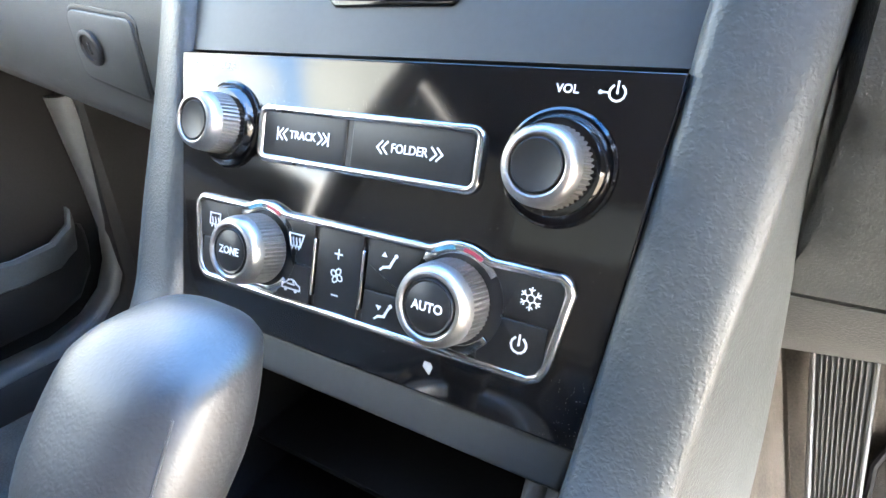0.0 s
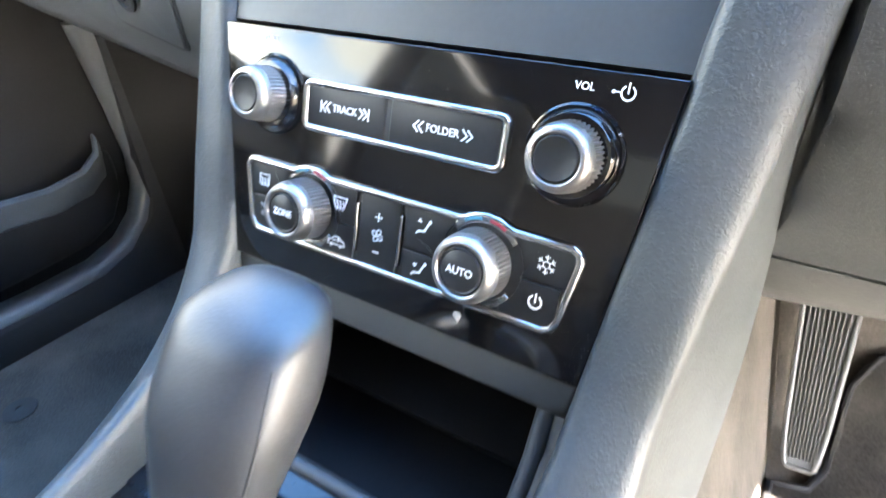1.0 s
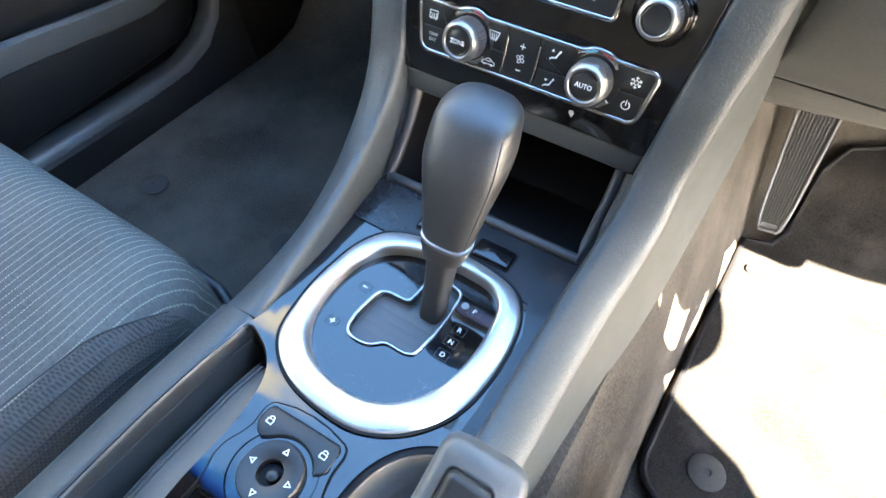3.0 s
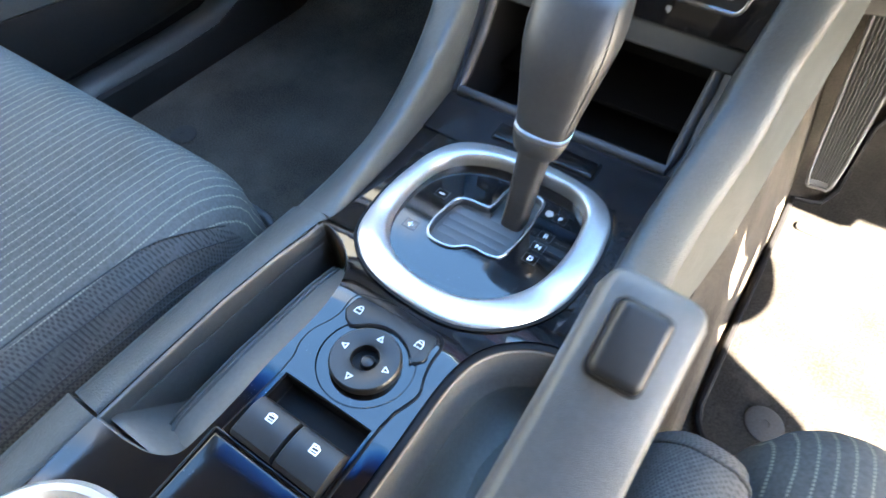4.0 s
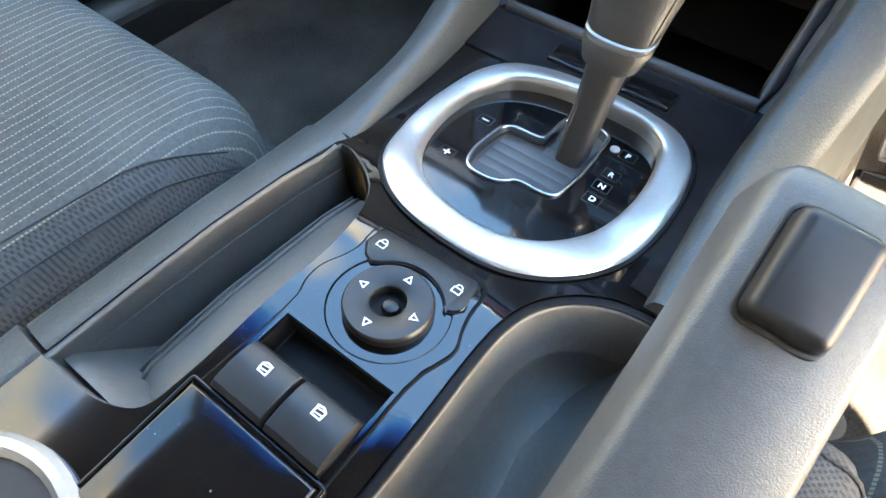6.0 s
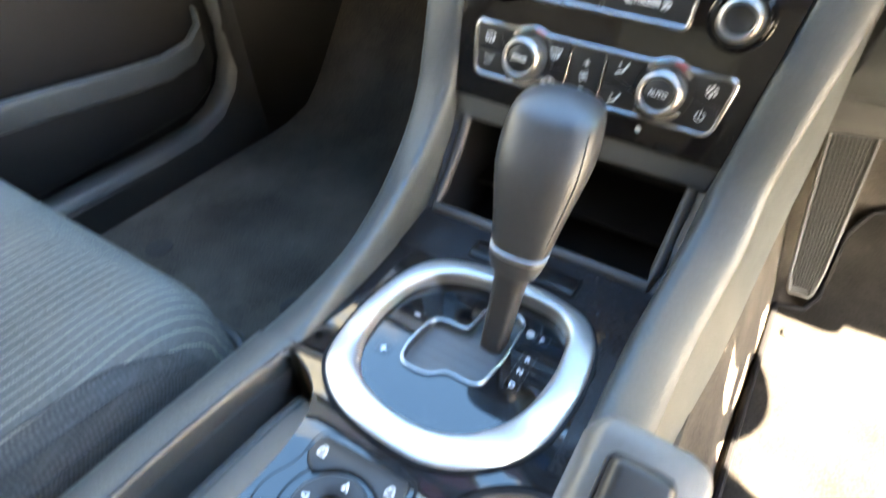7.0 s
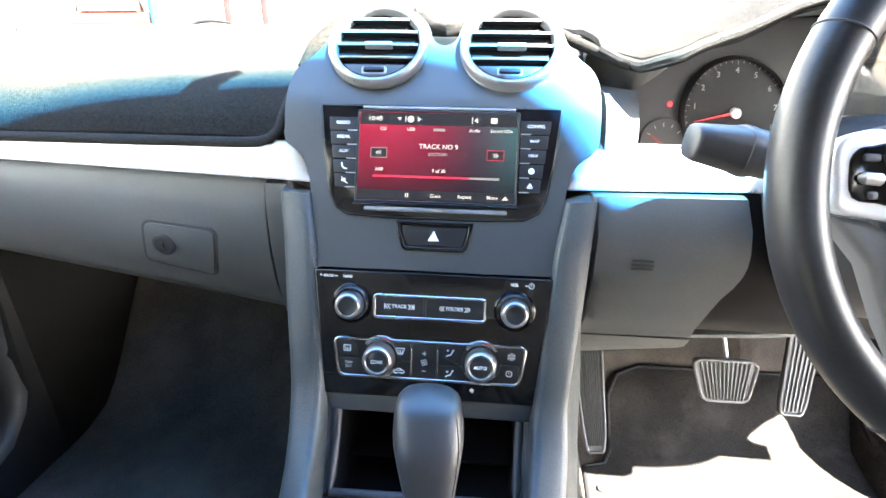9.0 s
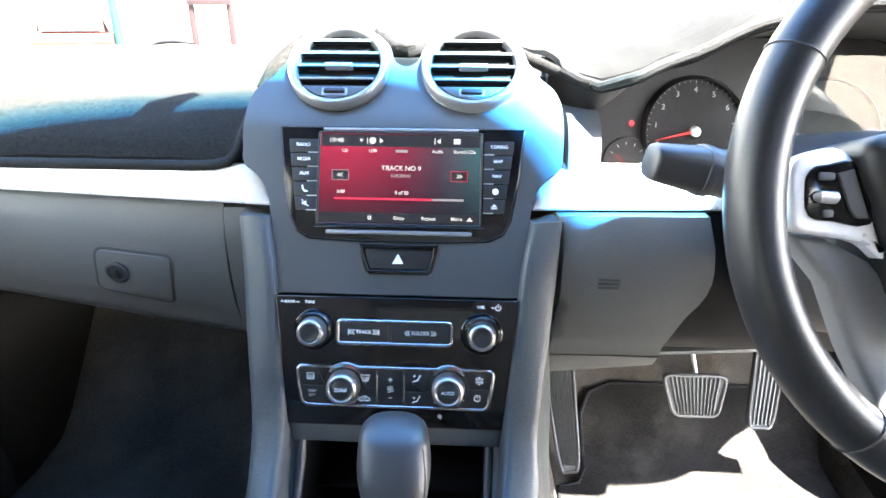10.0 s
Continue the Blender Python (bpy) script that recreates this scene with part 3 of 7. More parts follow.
def side_wall(s):
    bm = block((s * 0.755 if s > 0 else -0.80, -1.9, -0.05), (0.80 if s > 0 else -0.755, 0.95, 0.07), 0.006)
    return bm


solid("sill_right", side_wall(1), "dark", "dark plastic door sill", kind="structure")
solid("sill_left", side_wall(-1), "dark", "dark plastic door sill", kind="structure")


def body_side():
    """The body side ahead of the open driver's door: kick panel, dash end and pillar."""
    edge = smooth([(0.355, 0.05), (0.37, 0.26), (0.402, 0.325), (0.408, 0.373), (0.36, 0.47), (0.25, 0.574), (0.152, 0.68), (0.064, 0.82), (-0.02, 1.0), (-0.06, 1.14), (0.02, 1.14), (0.17, 0.90), (0.40, 0.75), (0.95, 0.66), (0.95, 0.05)], 3, 0.5)
    bm = bmesh.new()
    loft(bm, [[Vector((x, y, z)) for y, z in edge] for x in (0.745, 0.80)])
    return bm


solid("kick_panel_right", body_side(), "dark", "dark kick panel and pillar ahead of the open door", kind="structure")


def header_y(x):
    """The roof's front edge over the windscreen."""
    return max(-0.025 if x < 0.2 else -0.072, 0.058 - (0.58 if x < 0.2 else 1.65) * (x - 0.2) ** 2)


def band(x):
    """The depth of the tinted band, which grows towards the passenger's side."""
    return 0.046 + (0.14 * (x - 0.2) ** 2 if x < 0.2 else 0.0)


roof_line = [(float(x), header_y(float(x)) - 0.008) for x in np.linspace(0.655, -0.62, 40)] + [(-0.62, -1.75), (0.655, -1.75)]
solid("ceiling", sheet(roof_line, [], flat, 1.146, 0.012, 0.2), "headliner", "grey cloth headliner under the roof", kind="structure")
bm = bmesh.new()
loft(bm, [[Vector((x, header_y(x) + d, z)) for d, z in ((-0.014, 1.133), (band(x) + 0.02, 1.100), (band(x) + 0.02, 1.097), (-0.014, 1.130))] for x in [float(v) for v in np.linspace(-0.61, 0.645, 50)]])
shade = solid("windscreen_shade_band", bm, "tint", "blue tinted shade band along the top of the windscreen", kind="structure")
fade = shade.data.attributes.new("fade", "FLOAT", "POINT")
for v in shade.data.vertices:
    x = v.co.x
    fade.data[v.index].value = min(1.0, max(0.0, (v.co.y - header_y(x)) / (band(x) + 0.02)))
mirror_mount = thing("rear_view_mirror", "dark rear-view mirror on a short stem at the windscreen", "mirror", (0.03, 0.02, 1.05))
part("housing", prism(rrect(0.22, 0.058, 0.026, 6, 0.03, 1.055), lambda x, zz, h: Vector((x, -0.012 + 0.12 * (x - 0.03) - h, zz)), -0.028, 0.0, 0.008), "black", mirror_mount)
part("stem", tube([(-0.004, 0.0, 1.058), (-0.008, 0.045, 1.078), (0.000, 0.078, 1.093), (0.026, 0.102, 1.103)], [0.018, 0.019, 0.016, 0.006], 12), "black", mirror_mount)


def pillar(points, r):
    return tube(points, r, 10)


for s, side in ((1, "right"), (-1, "left")):
    solid("windscreen_pillar_" + side, pillar([(s * 0.62, -0.05, 1.14), (s * 0.71, 0.20, 0.90), (s * 0.785, 0.38, 0.66)], 0.026), "headliner", "grey windscreen pillar", kind="structure")
    # driver's side: unseen, made far deeper than a pillar to shade the floor mat
    post = bmesh.new()
    loft(post, [[Vector((s * (x + d), y, z)) for d, y in ((-0.03, y0), (0.03, y0), (0.03, y1), (-0.03, y1))] for x, y0, y1, z in (((0.62, -0.80, -0.30, 1.15), (0.665, -0.80, -0.245, 0.90), (0.69, -0.80, -0.22, 0.75), (0.765, -0.80, -0.30, 0.04)) if s > 0 else ((0.61, -0.66, -0.58, 1.15), (0.69, -0.67, -0.56, 0.75), (0.765, -0.68, -0.54, 0.04)))])
    solid("centre_pillar_" + side, post, "headliner", "grey door pillar, made deep on the driver's side for shade", kind="structure")
    solid("rear_pillar_" + side, pillar([(s * 0.56, -1.5, 1.14), (s * 0.62, -1.85, 0.9), (s * 0.66, -1.95, 0.7)], 0.07), "headliner", "grey rear pillar", kind="structure")
solid("rear_bulkhead", block((-0.78, -1.98, -0.02), (0.78, -1.9, 0.84), 0.01), "cloth", "dark cloth back of the cabin", kind="structure")


def pane(corners):
    bm = bmesh.new()
    c = [Vector(p) for p in corners]
    n = (c[1] - c[0]).cross(c[2] - c[0]).normalized() * 0.004
    loft(bm, [[p - n for p in c], [p + n for p in c]])
    return bm


glass = solid("windscreen", pane([(-0.60, 0.06, 1.13), (0.60, 0.06, 1.13), (0.74, 0.95, 0.66), (-0.74, 0.95, 0.66)]), "glass", "clear windscreen glass", kind="structure")
glass.visible_shadow = False
glass = solid("side_window_left", pane([(-0.63, -0.55, 1.12), (-0.63, -0.02, 1.12), (-0.755, 0.70, 0.64), (-0.755, -0.55, 0.64)]), "side_glass", "lightly tinted side window glass", kind="structure")
glass.visible_shadow = False

# unseen pane, added and tinted to dim the sky reflected in the control panel
glass = solid("rear_side_window_left", pane([(-0.62, -1.55, 1.12), (-0.63, -0.68, 1.12), (-0.755, -0.68, 0.64), (-0.755, -1.75, 0.64)]), "glare_tint", "rear side window glass, smoke tint added to dim panel glare", kind="structure")

# also unseen; the tint keeps the panel's reflection of it weak
solid("rear_window", pane([(0.56, -1.74, 1.14), (-0.56, -1.74, 1.14), (-0.64, -1.94, 0.83), (0.64, -1.94, 0.83)]), "glare_tint", "rear window glass, smoke tint added to dim panel glare", kind="structure")

# ---- passenger door, kick trim and sill trim ----
door = thing("passenger_door", "closed dark passenger door with a moulded map pocket", "car door", (-0.72, 0.1, 0.05))
part("door_panel", block((-0.80, -0.55, 0.06), (-0.742, 0.62, 0.63), 0.012), "door_black", door)


def door_pocket():
    """A bulging map pocket with a rounded front end."""
    bm = bmesh.new()
    loops = []
    for y, top, low, out in ((-0.6, 0.26, 0.10, 0.05), (0.0, 0.245, 0.10, 0.055), (0.2, 0.215, 0.098, 0.055), (0.29, 0.205, 0.100, 0.054), (0.335, 0.212, 0.115, 0.048), (0.365, 0.225, 0.145, 0.034), (0.38, 0.215, 0.170, 0.012)):
        x = -0.744
        loops.append([Vector((x, y, low)), Vector((x + out * 0.8, y, low + 0.006)), Vector((x + out, y, low + 0.02)), Vector((x + out, y, top - 0.01)), Vector((x + out - 0.004, y, top)), Vector((x + out - 0.014, y, top)), Vector((x, y, top - 0.03))])
    loft(bm, loops)
    return bm


part("map_pocket", door_pocket(), "door_black", door)
bm = bmesh.new()
loft(bm, [[Vector((x + dx, y, z + dz)) for dx, dz in ((-0.012, 0.004), (-0.003, 0.006), (0.003, 0.002), (0.0045, -0.006), (0.002, -0.030), (-0.002, -0.034), (-0.012, -0.034))] for x, y, z in ((-0.690, -0.6, 0.262), (-0.688, 0.0, 0.247), (-0.688, 0.10, 0.233), (-0.688, 0.2, 0.216), (-0.690, 0.27, 0.207), (-0.694, 0.32, 0.211), (-0.702, 0.350, 0.226), (-0.716, 0.362, 0.246))])
part("pocket_lip", bm, "rail", door, "lighter moulded pocket edge")
part("armrest", block((-0.765, -0.5, 0.42), (-0.69, 0.18, 0.50), 0.025, segments=4), "dash", door)


def sill_trim():
    bm = bmesh.new()
    path = [(-0.9, 0.072), (-0.3, 0.072), (0.0, 0.066), (0.20, 0.052), (0.29, 0.052), (0.345, 0.068), (0.385, 0.10), (0.408, 0.145), (0.416, 0.20), (0.412, 0.28), (0.40, 0.40)]
    loops = []
    for i, (y, z) in enumerate(path):
        y0, z0 = path[max(i - 1, 0)]
        y1, z1 = path[min(i + 1, len(path) - 1)]
        d = math.hypot(y1 - y0, z1 - z0)
        ny, nz = -(z1 - z0) / d, (y1 - y0) / d
        sec = [(-0.745, 0.0), (-0.742, 0.012), (-0.73, 0.016), (-0.712, 0.013), (-0.704, 0.006), (-0.701, -0.003), (-0.704, -0.006), (-0.745, -0.006)]
        loops.append([Vector((x, y + ny * h, z + nz * h)) for x, h in sec])
    loft(bm, loops)
    return bm


solid("sill_trim", sill_trim(), "sill_grey", "grey plastic sill trim curving up the kick panel", kind="structure")
bm = bmesh.new()   # the dark skirt below the trim, wrapping round into the toe board
loft(bm, [[Vector((x, y, z)) for x, z in ((-0.755, top), (-0.702, top), (-0.697, top - 0.006), (low, floor_z(y) + 0.004), (low, floor_z(y) - 0.01), (-0.755, floor_z(y) - 0.01))] for y, top, low in ((-0.9, 0.066, -0.702), (0.0, 0.062, -0.702), (0.20, 0.048, -0.690), (0.29, 0.048, -0.684), (0.345, 0.066, -0.680), (0.385, 0.10, -0.678), (0.400, 0.13, -0.676), (0.412, 0.56, -0.675), (0.52, 0.56, -0.675), (0.60, 0.56, -0.677), (0.90, 0.56, -0.685))])
solid("kick_panel_left", bm, "door_black", "black kick panel and sill skirt in the passenger footwell", kind="structure")


def floor_mat(name, outline, label, holes=()):
    e = thing(name, label, "floor mat", (outline[0][0], outline[0][1], 0.0))
    part("mat_sheet", sheet(outline, holes, lambda x, y, h: Vector((x, y, floor_z(y) + 0.012 + h)), 0.0, 0.009, 0.025), "mat", e)
    rim = bmesh.new()
    pts = [Vector((x, y, floor_z(y) + 0.012)) for x, y in outline]
    pts = [p for a, b in zip(pts, pts[1:] + pts[:1]) for p in (a, a.lerp(b, 0.5))]
    for p in pts:
        p.z = floor_z(p.y) + 0.0125
    tube(pts + [pts[0]], 0.0042, 8, rim, False)
    part("bound_edge", rim, "vent_black", e, "stitched black edge binding")
    return e


driver_mat = floor_mat("floor_mat", [(0.214, 0.10), (0.2175, 0.084), (0.226, 0.071), (0.240, 0.062), (0.26, 0.058), (0.66, 0.058), (0.69, 0.09), (0.69, 0.58), (0.66, 0.615), (0.33, 0.615), (0.29, 0.60), (0.272, 0.57), (0.268, 0.49), (0.255, 0.462), (0.222, 0.452), (0.217, 0.25)],
                       "charcoal carpet floor mat under the pedals")
part("heel_tab", prism(rrect(0.05, 0.012, 0.005, 4, 0.262, 0.405), flat, 0.013, 0.017, 0.001), "black", driver_mat)


def eyelet(x, y, z):
    e = thing("mat_eyelet", "round dark plastic mat fixing with a hollow centre", "eyelet", (x, y, z), group="mat fixings")
    part("flange", lathe([(0.0042, 0.0012), (0.0046, 0.0022), (0.018, 0.0020), (0.0200, 0.0010), (0.0204, 0.0), (0.0040, 0.0), (0.0042, 0.0012)], lambda u, v, h: Vector((x + u, y + v, z + h)), n=32), "disc", e)
    # black disc painted in for the dark of the hollow centre
    part("hole_shade", lathe([(0.0041, 0.0003), (0.0041, 0.0005), (0.0, 0.0005)], lambda u, v, h: Vector((x + u, y + v, z + h)), n=20), "vent_black", e)



eyelet(0.277, 0.117, 0.0125)
eyelet(-0.594, 0.092, 0.002)
eyelet(-0.336, 0.111, 0.002)

# ---- pedals ----


def pedal_pad(name, label, corners, ribs, thick, stem=None):
    """A ribbed pad between four corners: top left, top right, bottom right, bottom left."""
    tl, tr, br, bl = [Vector(c) for c in corners]
    n = (tr - tl).cross(bl - tl).normalized()
    if n.y > 0:
        n = -n
    e = thing(name, label, "pedal", tuple((bl + br) / 2))

    def at(u, v, h):
        return tl.lerp(tr, u).lerp(bl.lerp(br, u), v) + n * h

    w, hgt = (tr - tl).length, (bl - tl).length
    rows = rrect(1, 1, 0.16, 4, 0.5, 0.5)
    part("pad", prism(rows, at, -thick, 0.0), "pedal", e)
    frame_rim = bmesh.new()
    tube([at(u, v, 0.001) for u, v in rows + rows[:1]], 0.0028, 8, frame_rim, False)
    part("pad_rim", frame_rim, "pedal_rib", e)
    for k in range(ribs):
        u = 0.09 + 0.82 * (k + 0.5) / ribs
        half = 0.82 / ribs * 0.29
        bm = bmesh.new()
        loft(bm, [[at(u - half, 0.03, -0.001), at(u + half, 0.03, -0.001), at(u + half * 0.5, 0.035, 0.0035), at(u - half * 0.5, 0.035, 0.0035)],
                  [at(u - half, 0.97, -0.001), at(u + half, 0.97, -0.001), at(u + half * 0.5, 0.965, 0.0035), at(u - half * 0.5, 0.965, 0.0035)]])
        part("rib", bm, "pedal_rib", e)
    if stem:
        part("stem", tube(stem, 0.0038, 8), "steel", e, "bare steel pedal arm")
    return e


M["pedal_rib"] = material("polished pedal rib", (0.080, 0.080, 0.078), 0.5, metal=0.0, vary=0.15, blotch=60)
pedal_pad("footrest", "ribbed grey plastic footrest beside the tunnel", [(0.186, 0.665, 0.25), (0.25, 0.665, 0.25), (0.258, 0.468, 0.032), (0.226, 0.468, 0.028)], 9, 0.012)
pedal_pad("brake_pedal", "ribbed brake pedal with bright metal ribs", [(0.380, 0.505, 0.203), (0.482, 0.505, 0.203), (0.473, 0.492, 0.135), (0.403, 0.492, 0.135)], 12, 0.012, [(0.442, 0.512, 0.17), (0.436, 0.520, 0.205), (0.423, 0.535, 0.260), (0.405, 0.57, 0.42)])
pedal_pad("accelerator_pedal", "tall narrow ribbed accelerator pedal", [(0.545, 0.56, 0.26), (0.592, 0.56, 0.26), (0.562, 0.49, 0.118), (0.524, 0.49, 0.118)], 5, 0.012, [(0.565, 0.575, 0.2), (0.57, 0.62, 0.42)])

# ---- dashboard ----
dash = thing("dashboard", "grey grained plastic dashboard with silver trim", "dashboard", (0, 0.3, 0.4))


def dash_run(rows, x0, x1, thick, ends=(0, 0), steps=8, shift=None):
    """A (y, z) profile drawn along x, moved by shift(x) -> (dy, dz)."""
    bm = bmesh.new()
    loops = []
    n = len(rows)
    for k in range(steps + 1):
        x = x0 + (x1 - x0) * k / steps
        dy, dz = shift(x) if shift else (0, 0)
        pts = [(y + dy, z + dz) for y, z in rows]
        loop = [Vector((x, y, z)) for y, z in pts]
        loop += [Vector((x, y + thick, z + 0.001)) for y, z in pts[::-1]]
        loops.append(loop)
    loft(bm, loops)
    return bm


part("upper_dash_left", dash_run([(0.262, 0.585), (0.26, 0.60), (0.27, 0.625), (0.31, 0.648), (0.40, 0.660), (0.60, 0.666), (0.94, 0.667)], -0.76, -0.152, 0.02), "dash", dash)


def trim_strip(x0, x1, low0, low1, top0, top1, y0, y1, steps=22):
    """The silver strip: tall and rounded at its inner end, tapering outwards."""
    bm = bmesh.new()
    loops = []
    for k in range(steps + 1):
        w = (k / steps) ** 2
        x = x0 + (x1 - x0) * w
        zl, zt, y = low0 + (low1 - low0) * w, top0 + (top1 - top0) * w, y0 + (y1 - y0) * w
        e = min(1.0, abs(x - x0) / 0.030)
        zt -= (1 - math.sqrt(1 - (1 - e) ** 2)) * (top0 - low0 - 0.004)
        loops.append([Vector((x, y + 0.03, zl)), Vector((x, y + 0.002, zl)), Vector((x, y, zl + 0.002)), Vector((x, y + 0.0015, (zl + zt) / 2)), Vector((x, y + 0.009, zt - 0.003)), Vector((x, y + 0.012, zt)), Vector((x, y + 0.035, zt + 0.002))])
    loft(bm, loops)
    return bm


part("trim_strip", trim_strip(-0.1255, -0.76, 0.5645, 0.588, 0.602, 0.603, 0.229, 0.236), "trim", dash, "pale silver painted trim strip")
part("trim_strip", trim_strip(0.1225, 0.76, 0.566, 0.578, 0.602, 0.601, 0.224, 0.228), "trim", dash, "pale silver painted trim strip")
part("end_block_left", dash_run([(0.236, 0.56), (0.232, 0.55), (0.23, 0.52), (0.232, 0.48), (0.238, 0.44), (0.25, 0.405)], -0.1745, -0.150, 0.06), "dash", dash)

glove = thing("glove_box", "grey grained glove box with a recessed latch plate", "glove box", (-0.45, 0.25, 0.4))
GLOVE = [(0.243, 0.5635), (0.237, 0.556), (0.232, 0.535), (0.230, 0.505), (0.235, 0.475), (0.247, 0.448), (0.268, 0.428), (0.31, 0.412), (0.40, 0.40), (0.55, 0.40)]


def glove_rows(x):
    """The lid's outline at x: its top edge follows the trim, its foot falls towards the console."""
    w = min(1, max(0, (x + 0.76) / 0.585))
    top, foot = 0.024 * (1 - w), 0.010 - 0.150 * (x + 0.43)
    rows = []
    for y, z in GLOVE:
        k = min(1.0, (0.5635 - z) / 0.12)
        rows.append((y + 0.012 * (1 - w), z + top + (foot - top) * k))
    return rows


def glove_lid():
    bm = bmesh.new()
    loops = []
    for x in np.linspace(-0.75, -0.1765, 24):
        rows = glove_rows(float(x))
        loops.append([Vector((x, y, z)) for y, z in rows] + [Vector((x, y + 0.02, z + 0.001)) for y, z in rows[::-1]])
    loft(bm, loops)
    return bm


part("lid", glove_lid(), "dash", glove)
lock_plate = eased([(-0.3104, 0.5145), (-0.2342, 0.5071), (-0.2445, 0.4530), (-0.3195, 0.4690)][::-1], 0.008)


def on_glove(x, z, h):
    y = curve_at(-z, [(-b, a) for a, b in glove_rows(x)])[0]
    return Vector((x, y - h, z))


part("latch_plate", prism(lock_plate, on_glove, -0.004, 0.0022, 0.001), "dash", glove)
part("plate_gap", border(offset(lock_plate, -0.0034), 0.0034, on_glove, -0.003, 0.0008, 0.0002), "black", glove)
part("key_lock", lathe([(0.0125, 0.001), (0.0125, 0.0035), (0.011, 0.0045), (0.009, 0.0045), (0.0085, 0.003), (0.0, 0.003)], on_glove, -0.2938, 0.4886, 28), "black", glove, "round black key lock")
part("key_slot", prism(rrect(0.002, 0.009, 0.0008, 3, -0.2938, 0.4886), on_glove, 0.002, 0.0036), "chrome", glove)
part("passenger_underdash", dash_run([(0.51, 0.404), (0.70, 0.404), (0.92, 0.41)], -0.75, -0.15, 0.02, shift=lambda x: (0.0, 0.010 - 0.150 * (x + 0.43))), "carpet", dash)

# panel below the steering column
knee_outline = [(0.1450, 0.565), (0.2800, 0.5665), (0.2855, 0.5400), (0.2880, 0.5180), (0.2880, 0.5060), (0.2855, 0.4950), (0.2800, 0.4830), (0.2720, 0.4690), (0.2665, 0.4540), (0.2610, 0.4370), (0.2590, 0.4280), (0.2580, 0.4160), (0.1450, 0.4145)]
KNEE = [(0.215, 0.5665), (0.208, 0.555), (0.203, 0.53), (0.203, 0.49), (0.211, 0.45), (0.2225, 0.4145)]


def on_knee(x, z, h=0.0):
    y = curve_at(-z, [(-b, a) for a, b in KNEE])[0]
    return Vector((x, y - h, z))


knee = thing("knee_panel", "grey grained panel below the steering column", "dash panel", (0.2, 0.22, 0.39))
part("panel", sheet(knee_outline, [], lambda x, z, h: on_knee(x, z, h), 0.0, 0.014, 0.012), "dash", knee)


def lip_mesh():
    """The panel's foot, sweeping forward and rising away from the console."""
    bm = bmesh.new()
    loops = []
    for x in np.linspace(0.1475, 0.2585, 12):
        rows = [(0.2235, 0.4128), (0.2240, 0.4115), (0.2345, 0.391), (0.252, 0.372), (0.280, 0.355), (0.316, 0.345)]
        pts = [(y, z + (x - 0.1475) * 0.2 * (0.4128 - z) / 0.073) for y, z in rows]
        loops.append([Vector((x, y, z)) for y, z in pts] + [Vector((x, y + 0.02, z + 0.001)) for y, z in pts[::-1]])
    loft(bm, loops)
    return bm


part("lower_lip", lip_mesh(), "dash", knee)
for k in range(3):
    part("slot", prism(rrect(0.020, 0.0016, 0.0007, 3, 0.1945, 0.508 - 0.0042 * k), lambda x, z, h: on_knee(x, z, h), 0.0004, 0.0012), "black", knee)
bm = bmesh.new()   # the foot of the panel runs on below the column
loft(bm, [[Vector((x, y, z + k)) for y, z in ((0.296, 0.0), (0.297, 0.0035), (0.301, 0.0045), (0.34, 0.004), (0.34, -0.001), (0.30, -0.001))] for x, k in ((0.2560, 0.3690), (0.30, 0.3715), (0.36, 0.3755), (0.42, 0.3810), (0.475, 0.3870), (0.540, 0.3930))])
part("lower_edge", bm, "dash", knee)
part("column_cover", dash_run([(0.228, 0.566), (0.219, 0.54), (0.218, 0.50), (0.221, 0.465), (0.228, 0.437), (0.246, 0.4125), (0.285, 0.394), (0.33, 0.384)], 0.262, 0.523, 0.03), "vent_black", knee, "dark lower cover of the steering column")
part("driver_underdash", dash_run([(0.34, 0.375), (0.45, 0.40), (0.92, 0.42)], 0.15, 0.64, 0.02), "carpet", dash)
part("outer_dash_right", dash_run([(0.275, 0.565), (0.285, 0.50), (0.295, 0.43), (0.31, 0.39)], 0.525, 0.745, 0.03), "black", dash)

# ---- dash mat ----


def mat_edge_right(x):
    """Height of the mat's rear edge over the instrument hood."""
    return curve_at(x, [(0.150, 0.684), (0.165, 0.676), (0.18, 0.673), (0.20, 0.682), (0.235, 0.698), (0.306, 0.729), (0.36, 0.742), (0.42, 0.744), (0.50, 0.735), (0.60, 0.70), (0.76, 0.66)])[0]


def mat_front(x):
    """How far forward the mat's rear edge lies: it runs back from behind the vent to the hood."""
    return curve_at(x, [(0.150, 0.305), (0.165, 0.278), (0.18, 0.254), (0.195, 0.238), (0.21, 0.232), (0.76, 0.232)])[0]


def felt_surface(x0, x1, nx, rows_at, thick=0.006):
    bm = bmesh.new()
    loops = []
    for k in range(nx + 1):
        x = x0 + (x1 - x0) * k / nx
        top = rows_at(x)
        loop = []
        for y, z in top:
            j = noise.noise(Vector((x * 30, y * 30, 1.7))) * 0.0025
            loop.append(Vector((x, y, z + j)))
        loops.append(loop + [p - Vector((0, -0.002, thick)) for p in loop[::-1]])
    loft(bm, loops)
    return bm


dash_mat = thing("dash_mat", "grey felt dash mat with bound edges over the dashboard top", "dash mat", (0, 0.5, 0.65))


